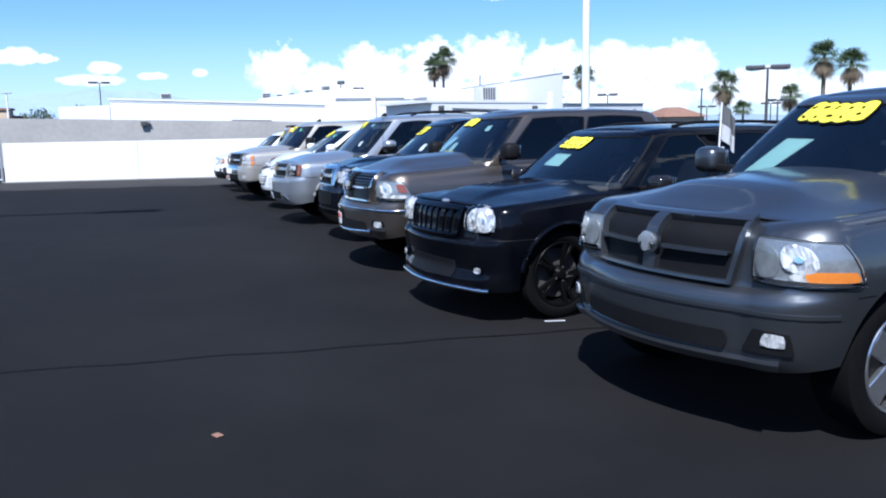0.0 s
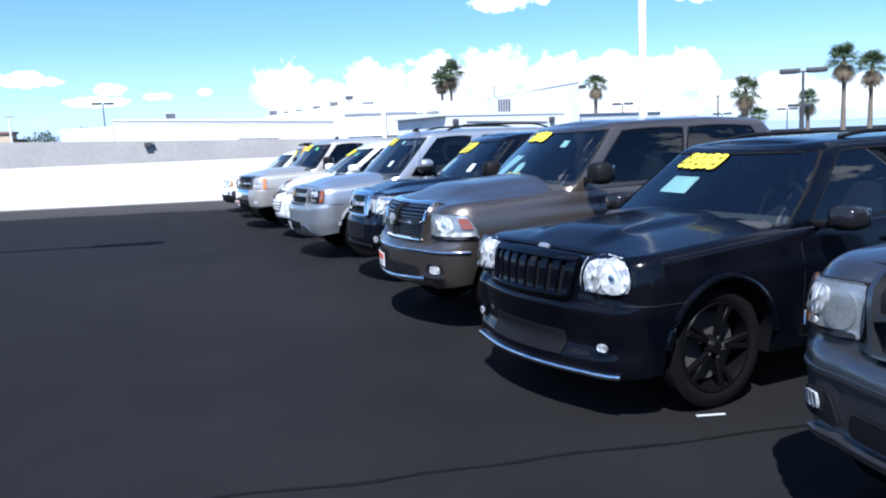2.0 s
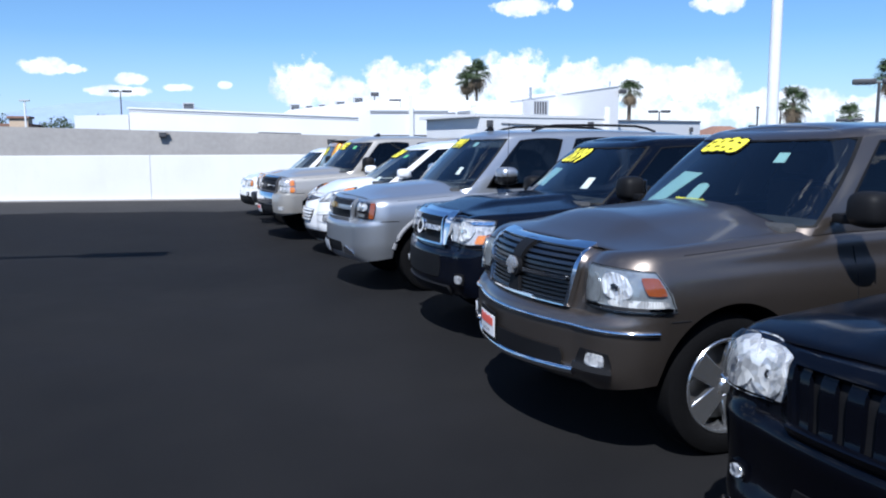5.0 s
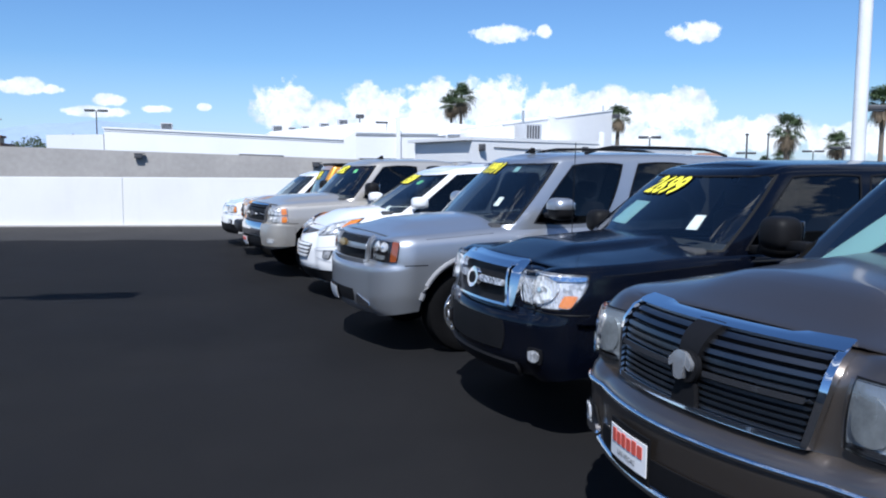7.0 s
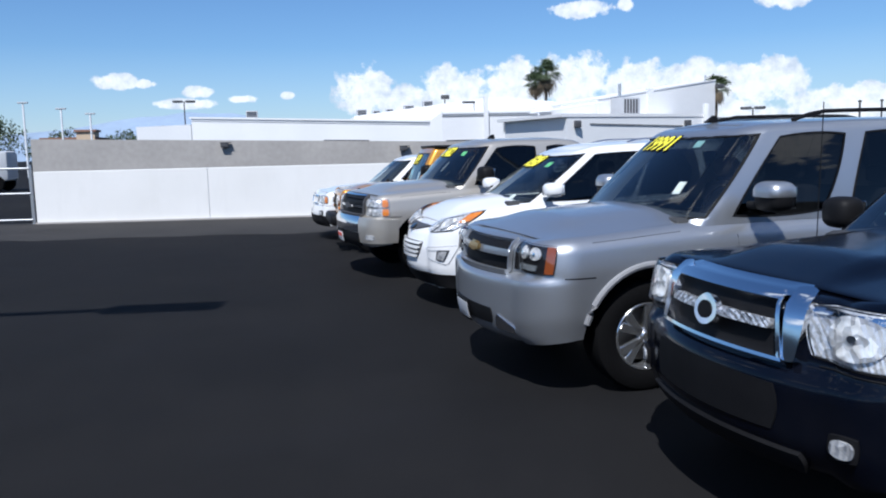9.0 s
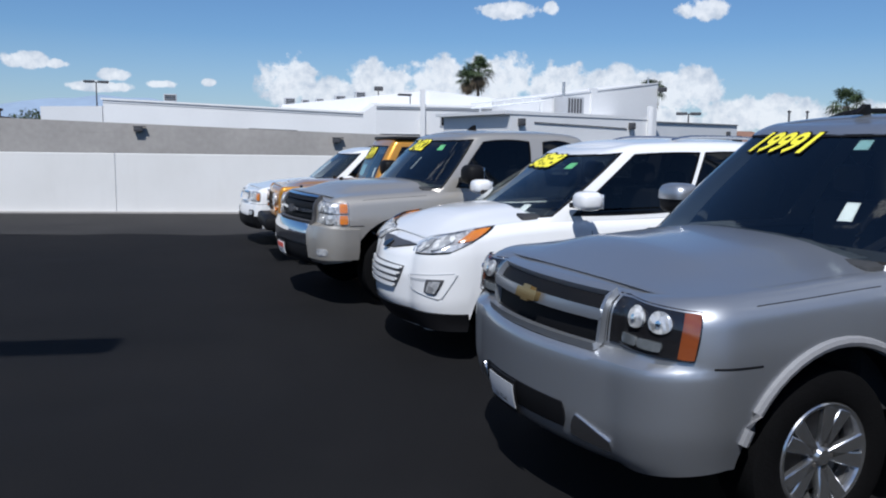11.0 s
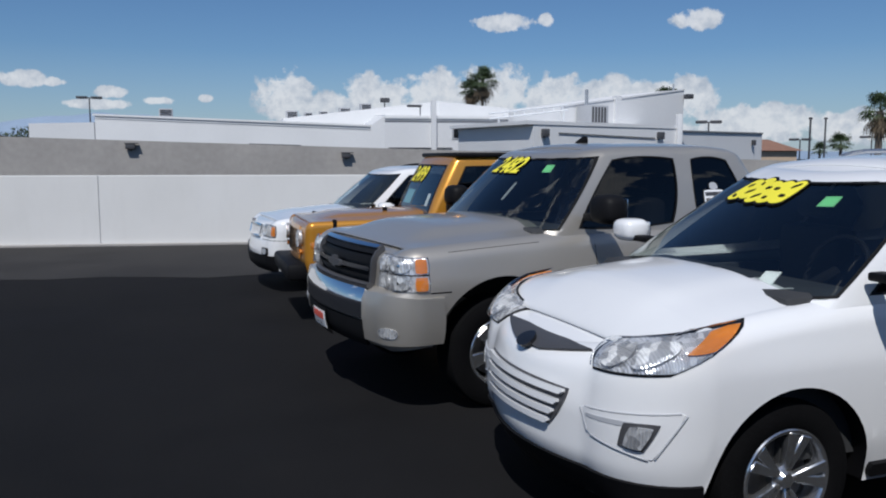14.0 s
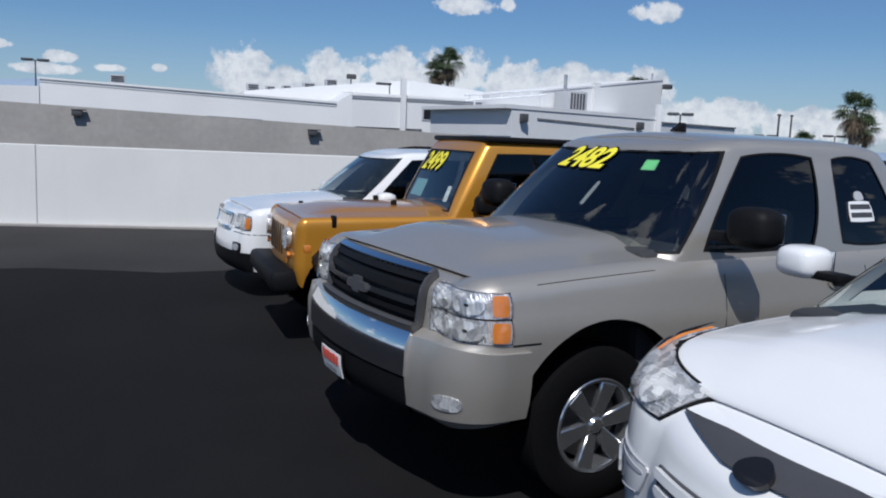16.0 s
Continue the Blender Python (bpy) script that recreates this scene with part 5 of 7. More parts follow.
def build_unseen_walls():
    """Unseen plain walls added to close the lot's sides and darken car reflections."""
    m = material("dark_blocker_stucco", (0.16, 0.14, 0.125), 0.9, vary=0.15, scale=0.5)
    # Both only block low sky from the paintwork; neither comes into view.
    solid("wall_west_unseen", box(-20.4, -20.0, -24, 30, 0, 3.2), m, "unseen plain brown wall across the lot, added to darken reflections", "wall", kind="structure")
    solid("wall_south_unseen", box(-20.4, 40, -24.4, -24.0, 0, 6.5), m, "unseen plain brown wall behind the lot entrance, added to darken reflections", "wall", kind="structure")


build_unseen_walls()


def build_gutter():
    """A strip of older, paler asphalt along the foot of the white wall."""
    bm = bmesh.new()
    rows = []
    for k in range(61):
        x = -14 + 46 * k / 60
        e = 4.6 + 0.35 * noise.noise(Vector((x * 0.6, 2, 0))) + 0.2 * noise.noise(Vector((x * 2.1, 5, 0)))
        rows.append([bm.verts.new(WALL @ Vector((x, -e, 0.004))), bm.verts.new(WALL @ Vector((x, 0.3, 0.004)))])
    for a, b in zip(rows, rows[1:]):
        bm.faces.new((a[0], b[0], b[1], a[1]))
    solid("pavement", bm, M_OLD_ASPHALT, "strip of paler worn asphalt along the wall", "pavement", kind="structure")
    curb = box(0, 28.6, -0.10, -0.004, 0, 0.05, 0.01)
    solid("baseboard", curb, M_BLOCK, "low grey concrete footing of the white wall", "footing", kind="structure", m=WALL)


M_OLD_ASPHALT = material("old_asphalt", (0.040, 0.038, 0.037), 0.9, vary=0.3, scale=0.7, fine=40, bump=0.4, spec=0.15)
build_gutter()

# ---- the vehicles ----
def pickup_spec(**kw):
    d = dict(L=5.82, W=1.01, bow=0.16, rf=0.26, rr=0.15, sill=0.46, chin=0.40, wheel_r=0.40, arch_r=0.475, rim_r=0.27, xf=1.02, xb=4.58, bed=0.5,
             front=[(0.38, 0.12), (0.46, 0.02), (0.66, 0.0), (0.71, 0.05), (0.76, 0.10), (1.0, 0.12), (1.12, 0.18), (1.2, 0.28)],
             side=[(0.4, 0.05), (0.6, 0.012), (0.85, 0.0), (1.05, 0.02), (1.3, 0.07)],
             top=[(0, 1.10), (0.25, 1.155), (0.8, 1.20), (1.4, 1.25), (1.7, 1.27), (5.82, 1.30)],
             crown=[(0.0, 0.0), (0.15, 0.03), (0.5, 0.075), (1.5, 0.085), (1.8, 0.0)], bulge=(0.035, 0.45, 0.18),
             cab=dict(x0=1.42, x1=4.25, w0=0.92, w1=0.70, bow0=0.22, bow1=0.12, r0=0.16, r1=0.2, rake=0.66, rake_r=0.2, roof=[(1.6, 1.84), (2.3, 1.90), (3.2, 1.91), (4.3, 1.86)],
                      windows=[(-1.87, 1.87, 0.07, 0.9, 0.08, "front"), (2.03, 2.44, 0.06, 0.88, 0.22, "side"), (2.50, 2.92, 0.06, 0.88, 0.22, "side")]))
    d.update(kw)
    return d


def suv_spec(**kw):
    d = dict(L=4.95, W=0.94, bow=0.16, rf=0.26, rr=0.2, sill=0.32, chin=0.28, wheel_r=0.385, arch_r=0.44, rim_r=0.26, xf=0.93, xb=3.71,
             front=[(0.26, 0.10), (0.34, 0.02), (0.5, 0.0), (0.6, 0.03), (0.75, 0.07), (0.95, 0.11), (1.03, 0.2)],
             side=[(0.3, 0.05), (0.55, 0.01), (0.8, 0.0), (1.0, 0.04), (1.1, 0.08)],
             top=[(0, 0.94), (0.25, 1.0), (0.8, 1.05), (1.3, 1.09), (1.7, 1.10), (4.95, 1.14)],
             crown=[(0.0, 0.0), (0.15, 0.02), (0.5, 0.055), (1.4, 0.06), (1.7, 0.0)],
             cab=dict(x0=1.35, x1=4.85, w0=0.86, w1=0.64, bow0=0.22, bow1=0.12, r0=0.16, r1=0.2, rake=0.72, rake_r=0.35, roof=[(1.6, 1.66), (2.3, 1.72), (3.2, 1.73), (4.8, 1.66)],
                      windows=[(-1.87, 1.87, 0.07, 0.9, 0.08, "front"), (2.03, 2.32, 0.06, 0.88, 0.2, "side"), (2.36, 2.64, 0.06, 0.88, 0.2, "side"), (2.68, 2.93, 0.06, 0.85, 0.25, "side")]))
    d.update(kw)
    return d


M_GRILLE_SLAT = material("dull_chrome_slat", (0.13, 0.135, 0.145), 0.35, 1.0, vary=0.1)
M_LAMP_CLEAR = material("clear_lamp_backing", (0.27, 0.295, 0.32), 0.2, 0.5, vary=0.25, scale=14.0)
M_BADGE = material("bright_emblem", (0.55, 0.56, 0.58), 0.25, 0.75, vary=0.1)
M_MESH_CHROME = facets("chrome_mesh", 60.0, (0.25, 0.26, 0.28), (0.8, 0.82, 0.85))
P_GREY = paint("grey_metallic_paint", rgb(0.10, 0.106, 0.117), 0.87, 0.34, 0.8)
P_NAVY = paint("blue_black_paint", rgb(0.0012, 0.0016, 0.0035), 0.0, 0.2, 0.42, 0.05)
P_BROWN = paint("bronze_grey_paint", rgb(0.148, 0.124, 0.107), 0.88, 0.34, 0.7)
P_BLUE = paint("dark_blue_paint", rgb(0.0012, 0.0022, 0.006), 0.0, 0.2, 0.5, 0.05)
P_SILVER = paint("silver_paint", rgb(0.41, 0.425, 0.45), 0.80, 0.38, 0.8)
P_PURE_WHITE = paint("white_paint", rgb(0.80, 0.80, 0.80), 0.0)
P_PEWTER = paint("pewter_paint", rgb(0.46, 0.43, 0.385), 0.65, 0.45, 0.8)
P_ORANGE = paint("orange_gold_paint", rgb(0.66, 0.29, 0.03), 0.5, 0.33)


def place(x, y, turn=0.0):
    return pose(x, y, 0, 0, 0, turn)


FIVE, SIX, TEN, FIVE_WIDE = (5, 0.016, 0.03, 0.17), (6, 0.046, 0.055, 0), (5, 0.014, 0.022, 0.13), (5, 0.05, 0.075, 0)


def both(f):
    for sg in (1, -1):
        f(sg)


def start(spec, m, label, style, rim, category):
    c = Car(spec, m, label, category)
    c.body()
    c.cab()
    c.wheels(style, rim)
    c.wipers()
    return c


def ram_pickup(m, coat, label, chrome, wheel_mat):
    """A full-size pickup with a crossed grille."""
    c = start(pickup_spec(name="pickup_truck", paint=coat, rim_r=0.265, xf=0.92, bow=0.31, rf=0.36,
                          front=[(0.38, 0.13), (0.44, 0.03), (0.50, 0.0), (0.70, 0.0), (0.765, 0.012), (0.80, 0.05), (0.815, 0.10), (0.88, 0.11), (1.06, 0.13), (1.13, 0.17), (1.20, 0.26)],
                          side=[(0.4, 0.06), (0.6, 0.02), (0.88, 0.0), (1.0, 0.015), (1.1, 0.05), (1.3, 0.075)],
                          top=[(0, 1.13), (0.3, 1.16), (0.8, 1.19), (1.4, 1.23), (1.7, 1.25), (5.82, 1.30)],
                          crown=[(0.0, 0.03), (0.3, 0.08), (0.6, 0.105), (1.5, 0.11), (1.8, 0.0)], bulge=(0.022, 0.34, 0.26), lip=0.11,
                          cab=dict(x0=1.20, x1=4.25, w0=0.92, w1=0.68, bow0=0.24, bow1=0.14, r0=0.16, r1=0.2, rake=0.70, rake_r=0.22, roof=[(1.6, 1.78), (2.3, 1.84), (3.2, 1.85), (4.3, 1.80)], lip=0.08,
                                   windows=[(-1.87, 1.87, 0.07, 0.9, 0.08, "front"), (2.045, 2.46, 0.06, 0.87, 0.2, "side"), (2.475, 2.93, 0.06, 0.87, 0.2, "side")])), m, label, FIVE_WIDE, wheel_mat, "pickup truck")
    g = [(-0.56, 0.815), (0.56, 0.815), (0.64, 1.135), (-0.64, 1.135)]
    edge = M_CHROME if chrome else coat
    bars = [(0.05, 0.42, 0.47, 0.54), (0.58, 0.95, 0.47, 0.54)]
    gr = c.grille(g, M_BLACK, edge, 0.085, 0.16, 13 if chrome else 0, M_GRILLE_SLAT, bars=bars, bar_mat=edge, depth=0.04)
    mid = M_BLACK if chrome else coat
    for z0, z1, w0, w1 in ((0.835, 0.945, 0.075 if chrome else 0.05, 0.05), (1.005, 1.115, 0.05, 0.085 if chrome else 0.05)):
        c.on_body("grille_upright", [(-w0, z0), (w0, z0), (w1, z1), (-w1, z1)], mid, gr, k=0.1, nu=6, nv=6, off=0.012, thick=0.036)
    c.on_body("emblem", [(-0.075, 0.925), (0.075, 0.925), (0.09, 1.035), (-0.09, 1.035)], mid, k=0.8, off=0.045, thick=0.02)
    badge = c.on_body("emblem_badge", [(-0.026, 0.935), (0.026, 0.935), (0.04, 1.03), (-0.04, 1.03)], M_BADGE, k=0.5, off=0.066, thick=0.02)
    both(lambda sg: c.on_body("horn", [(sg * 0.035, 0.985), (sg * 0.062, 0.972), (sg * 0.070, 1.005), (sg * 0.02, 1.032)], M_BADGE, badge, k=0.5, off=0.068, thick=0.016))

    def light(sg):
        cc = [(sg * 0.66, 0.855), (sg * 1.27, 0.855), (sg * 1.16, 1.06), (sg * 0.68, 1.075)]
        l = c.on_body("headlight", cc, M_LAMP_CLEAR, k=0.2, nu=16, nv=8, off=0.004, thick=0.003)
        c.on_body("lamp_gap", c.inner(cc, -0.025, 1.025, -0.06, 1.06), M_BLACK, l, k=0.2, nu=16, nv=8, off=0.0, thick=0.003)
        c.on_body("bowl", c.inner(cc, 0.34, 0.66, 0.30, 0.92), M_BOWL, l, k=0.8, nu=10, nv=10, off=0.008, thick=0.012)
        c.on_body("bowl", c.inner(cc, 0.06, 0.32, 0.14, 0.86), M_LAMP_CLEAR, l, k=0.9, nu=10, nv=10, off=0.008, thick=0.012)
        c.on_body("bulb", c.inner(cc, 0.46, 0.54, 0.54, 0.68), M_CHROME, l, k=1.0, nu=6, nv=6, off=0.018, thick=0.014)
        c.on_body("chrome_bar", c.inner(cc, 0.05, 0.97, 0.04, 0.13), M_CHROME, l, k=0.2, nu=12, nv=3, off=0.01, thick=0.012)
        c.on_body("lower_reflector", c.inner(cc, 0.40, 0.94, 0.13, 0.30), M_BOWL, l, k=0.4, off=0.009, thick=0.010)
        c.on_body("turn_signal", c.inner(cc, 0.78, 0.97, 0.42, 0.86) if chrome else c.inner(cc, 0.52, 0.95, 0.12, 0.36), M_AMBER_DARK if chrome else M_AMBER, l, k=0.35, off=0.010, thick=0.010)
        c.on_body("lens", cc, M_LENS, l, k=0.2, nu=16, nv=8, off=0.024, thick=0.004).visible_shadow = False
    both(light)
    if chrome:
        c.line("bumper_trim", [(-1.17 + 2.34 * k / 40, 0.742) for k in range(41)], M_CHROME, 0.013, off=0.006, sides=10)
        c.line("lower_trim", [(-0.66 + 1.32 * k / 30, 0.47 + 0.02 * abs(k / 15 - 1)) for k in range(31)], M_CHROME, 0.024, off=0.008, sides=12)
        c.plate(-0.25, 0.585, 0.33, 0.19)
    else:
        c.strip("lower_trim", -0.86, 0.86, 0.445, 0.475, coat, off=0.004, thick=0.035, k=0.02)
        c.strip("bumper_crease", -1.14, 1.14, 0.70, 0.72, coat, off=0.0, thick=0.010, k=0.02)
    c.strip("air_intake", -0.58, 0.58, 0.50, 0.60, M_BLACK, k=0.15, off=0.014, thick=0.004)
    
    def fog(sg):
        cc = [(sg * 0.66, 0.515), (sg * 0.93, 0.515), (sg * 0.90, 0.625), (sg * 0.72, 0.635)]
        f = c.on_body("fog_recess", cc, M_BLACK, k=0.15, off=0.006, thick=0.006)
        c.on_body("chrome_sill", c.inner(cc, 0.0, 1.0, 0.0, 0.34), M_CHROME if chrome else M_BLACK, f, k=0.15, off=0.01, thick=0.02 if chrome else 0.006)
        c.on_body("fog_lamp", c.inner(cc, 0.34, 0.86, 0.34, 0.9), M_BOWL, f, k=0.4, nu=8, nv=8, off=0.012, thick=0.012)
    both(fog)
    c.on_glass("windshield_paper", [(-0.92, 0.14), (-0.62, 0.12), (-0.30, 0.56), (-0.72, 0.56)], M_TEAL, c.screen, off=-0.012)
    c.panel_gaps(0.80, 1.24, 0.60, 1.4, 0.04)
    c.mirror(1.66, 1.37, M_BLACK if chrome else coat, 0.22, 0.2)
    c.seams([1.75, 2.88, 3.95], 0.55, 1.22)
    c.handles([2.62, 3.62], 1.08, M_CHROME if chrome else coat)
    c.strip("side_sill", c.q_of_x(1.6), c.q_of_x(4.0), 0.47, 0.53, M_BLACK, thick=0.02)
    return c


def grand_suv(m):
    """A dark mid-size sport-utility with a slotted grille and twin round lamps."""
    c = start(suv_spec(name="suv", paint=P_NAVY, L=4.95, W=0.94, wheel_r=0.39, rim_r=0.275, arch_r=0.435, xf=0.86, bow=0.22, rf=0.32, sill=0.29, chin=0.27, tyre_w=0.27,
                       front=[(0.25, 0.08), (0.30, 0.0), (0.36, 0.0), (0.46, 0.045), (0.58, 0.03), (0.67, 0.015), (0.70, 0.03), (0.725, 0.075), (0.95, 0.11), (1.05, 0.2)],
                       top=[(0, 0.96), (0.25, 1.0), (0.8, 1.04), (1.3, 1.07), (1.7, 1.08), (4.95, 1.12)], side=[(0.25, 0.06), (0.5, 0.015), (0.8, 0.0), (0.95, 0.03), (1.1, 0.07)], bulge=(0.025, 0.3, 0.1),
                       cab=dict(x0=1.20, x1=4.88, w0=0.86, w1=0.63, bow0=0.22, bow1=0.12, r0=0.16, r1=0.2, rake=0.74, rake_r=0.30, roof=[(1.6, 1.56), (2.3, 1.61), (3.2, 1.62), (4.8, 1.57)], lip=0.07,
                                windows=[(-1.87, 1.87, 0.07, 0.9, 0.08, "front"), (2.045, 2.33, 0.06, 0.88, 0.16, "side"), (2.36, 2.64, 0.06, 0.88, 0.16, "side"), (2.68, 2.94, 0.06, 0.86, 0.2, "side")])),
              m, "blue-black sport-utility car with black wheels", TEN, M_BLACK_ALLOY, "car")
    c.grille([(-0.44, 0.70), (0.44, 0.70), (0.50, 0.95), (-0.50, 0.95)], M_BLACK, P_NAVY, 0.10, 0.08, 8, P_NAVY, upright=True, depth=0.04)

    def light(sg):
        cc = [(sg * 0.53, 0.77), (sg * 0.92, 0.79), (sg * 0.90, 0.98), (sg * 0.54, 0.96)]
        l = c.on_body("headlight", cc, M_REFLECTOR, k=0.45, nu=14, nv=8, off=0.004, thick=0.006)
        for f0, f1, g0, g1 in ((0.02, 0.5, 0.05, 0.95), (0.46, 1.0, 0.0, 1.0)):
            c.on_body("bowl", c.inner(cc, f0, f1, g0, g1), M_BOWL, l, k=1.0, nu=12, nv=12, off=0.01, thick=0.014)
            e = c.inner(c.inner(cc, f0, f1, g0, g1), 0.4, 0.6, 0.4, 0.6)
            c.on_body("bulb", e, M_CHROME, l, k=1.0, nu=6, nv=6, off=0.024, thick=0.014)
        c.on_body("lens", cc, M_LENS, l, k=0.45, nu=14, nv=8, off=0.04, thick=0.004).visible_shadow = False
    both(light)
    c.line("bumper_lip", [(-0.84 + 1.68 * k / 36, 0.298) for k in range(37)], M_CHROME, 0.017, off=0.012, sides=10)
    c.strip("air_intake", -0.42, 0.42, 0.37, 0.52, M_BLACK, k=0.2, thick=0.004)
    both(lambda sg: c.fog_lamp(0.68, 0.78, 0.42, 0.50, None, sg, P_NAVY))
    c.on_body("emblem", [(-0.06, 0.985), (0.06, 0.985), (0.06, 1.008), (-0.06, 1.008)], M_BADGE, k=0.5, off=0.0, thick=0.012)
    c.price_bars(5, -0.80, 0.05, 0.68, 0.90)
    c.on_glass("windshield_paper", [(-0.62, 0.42), (-0.1, 0.42), (-0.1, 0.62), (-0.62, 0.62)], M_TEAL, c.screen, off=-0.012, thick=0.001)
    c.mirror(1.76, 1.13, M_BLACK_GLOSS, 0.22, 0.16)
    c.seams([1.55, 2.6, 3.5], 0.36, 1.05)
    c.panel_gaps(0.72, 0.60, 0.52, 1.3, 0.06)
    c.handles([2.35, 3.3], 0.93, P_NAVY)
    c.arch_trim(P_NAVY, 0.022)
    c.strip("body_moulding", c.q_of_x(1.6), c.q_of_x(3.2), 0.60, 0.625, M_ALLOY, thick=0.012)
    c.roof_rails(2.1, 2.9, M_BLACK, 0.03)
    # a small flag clipped to the rear side window
    base = c.glass_at(2.33, 0.55, 0.03)
    flag = thing("car_flag", m @ Matrix.Translation(base), "small two-tone dealer flag on a white window clip", "flag")
    part("clip", box(-0.05, 0.05, -0.02, 0.02, -0.02, 0.04, 0.008), M_WHITE, flag)
    part("staff", tube([(0, 0, 0), (0.02, 0, 0.46)], 0.008, 8), M_WHITE, flag)
    for z0, z1 in ((0.28, 0.46), (0.12, 0.28)):
        cloth2 = bmesh.new()
        rows = [[cloth2.verts.new((0.02 + 0.19 * i / 10, 0.02 * math.sin(i * 0.9), (z0 + (z1 - z0) * j / 3) - 0.15 * (i / 10) ** 1.2)) for j in range(4)] for i in range(11)]
        for a, b in zip(rows, rows[1:]):
            for j in range(3):
                cloth2.faces.new((a[j], b[j], b[j + 1], a[j + 1]))
        bmesh.ops.solidify(cloth2, geom=cloth2.faces[:], thickness=0.003)
        part("cloth", cloth2, M_TRIM_GREY if z0 > 0.2 else M_WHITE, flag)
    return c


def mid_pickup(m):
    """A dark blue pickup with a chrome six-sided grille."""
    c = start(pickup_spec(name="pickup_truck", paint=P_BLUE, L=5.29, W=0.95, wheel_r=0.39, rim_r=0.235, arch_r=0.51, xf=0.97, xb=4.2, bow=0.25, rf=0.28, sill=0.46, chin=0.40,
                          front=[(0.38, 0.14), (0.44, 0.05), (0.56, 0.0), (0.74, 0.0), (0.80, 0.02), (0.83, 0.07), (0.92, 0.09), (1.08, 0.13), (1.16, 0.24)],
                          top=[(0, 1.10), (0.3, 1.13), (0.8, 1.15), (1.3, 1.18), (1.7, 1.19), (5.29, 1.24)], crown=[(0.0, 0.02), (0.3, 0.05), (1.4, 0.06), (1.7, 0.0)], bulge=(0.035, 0.36, 0.12),
                          side=[(0.4, 0.05), (0.6, 0.01), (0.85, 0.0), (1.02, 0.03), (1.2, 0.07)],
                          cab=dict(x0=1.14, x1=4.0, w0=0.86, w1=0.64, bow0=0.22, bow1=0.12, r0=0.16, r1=0.2, rake=0.76, rake_r=0.25, roof=[(1.6, 1.72), (2.3, 1.78), (3.2, 1.79), (4.3, 1.74)], lip=0.07,
                                   windows=[(-1.87, 1.87, 0.07, 0.9, 0.08, "front"), (2.045, 2.46, 0.06, 0.88, 0.18, "side"), (2.50, 2.93, 0.06, 0.88, 0.2, "side")])), m,
              "dark blue pickup truck with a chrome grille", SIX, M_ALLOY, "pickup truck")
    g = [(-0.48, 0.82), (0.48, 0.82), (0.42, 1.08), (-0.42, 1.08)]
    c.grille(g, M_BLACK, M_CHROME, 0.09, 0.15, 0, bars=[(0.06, 0.94, 0.52, 0.68)], bar_mat=M_MESH_CHROME, depth=0.045)
    c.strip("hood_lip", -0.50, 0.50, 1.075, 1.115, M_CHROME, k=0.15, off=0.004, thick=0.03)
    c.on_body("emblem", [(-0.09, 0.90), (0.09, 0.90), (0.09, 1.03), (-0.09, 1.03)], M_CHROME, k=1.0, off=0.05, thick=0.03)
    c.on_body("emblem_core", [(-0.055, 0.925), (0.055, 0.925), (0.055, 1.005), (-0.055, 1.005)], M_BLACK, k=1.0, off=0.078, thick=0.006)
    both(lambda sg: c.on_body("chrome_cheek", [(sg * 0.47, 0.84), (sg * 0.53, 0.84), (sg * 0.56, 1.1), (sg * 0.44, 1.1)], M_CHROME, k=0.2, off=0.004, thick=0.04))
    
    def light(sg):
        cc = [(sg * 0.58, 0.885), (sg * 1.02, 0.88), (sg * 1.16, 1.085), (sg * 0.53, 1.075)]
        l = c.on_body("headlight", cc, M_REFLECTOR, k=0.3, nu=16, nv=8, off=0.004, thick=0.004)
        c.on_body("lamp_gap", c.inner(cc, -0.03, 1.03, -0.07, 1.07), M_BLACK, l, k=0.3, nu=16, nv=8, off=0.0, thick=0.003)
        c.on_body("bowl", c.inner(cc, 0.18, 0.72, 0.10, 0.92), M_BOWL, l, k=0.9, nu=12, nv=12, off=0.01, thick=0.014)
        c.on_body("bulb", c.inner(cc, 0.42, 0.50, 0.46, 0.60), M_CHROME, l, k=1.0, nu=6, nv=6, off=0.02, thick=0.014)
        c.on_body("chrome_bar", c.inner(cc, 0.04, 0.96, 0.84, 0.95), M_CHROME, l, k=0.2, nu=12, nv=3, off=0.01, thick=0.012)
        c.on_body("turn_signal", c.inner(cc, 0.80, 0.97, 0.06, 0.42), M_AMBER, l, k=0.4, off=0.01, thick=0.010)
        c.on_body("lens", cc, M_LENS, l, k=0.3, nu=16, nv=8, off=0.026, thick=0.004).visible_shadow = False
    both(light)
    c.strip("air_intake", -0.48, 0.48, 0.56, 0.76, M_BLACK, k=0.2, thick=0.004)
    c.strip("skid_plate", -0.6, 0.6, 0.42, 0.50, M_BLACK, k=0.1, thick=0.02)
    both(lambda sg: c.fog_lamp(0.72, 0.84, 0.53, 0.63, None, sg))
    both(lambda sg: c.on_body("arch_flare", [(sg * c.q_of_x(0.30), 0.80), (sg * c.q_of_x(0.46), 0.80), (sg * c.q_of_x(0.62), 0.86), (sg * c.q_of_x(0.52), 0.92)], P_BLUE, k=0.3, off=0.01, thick=0.02))
    c.price("2699", -0.85, 0.12, 0.64, 0.91)
    c.on_glass("windshield_paper", [(-0.80, 0.30), (-0.35, 0.30), (-0.35, 0.58), (-0.80, 0.58)], M_TEAL, c.screen, off=-0.012)
    c.on_glass("inspection_sticker", [(0.76, 0.30), (0.90, 0.30), (0.90, 0.46), (0.76, 0.46)], M_WHITE, c.screen, off=-0.010)
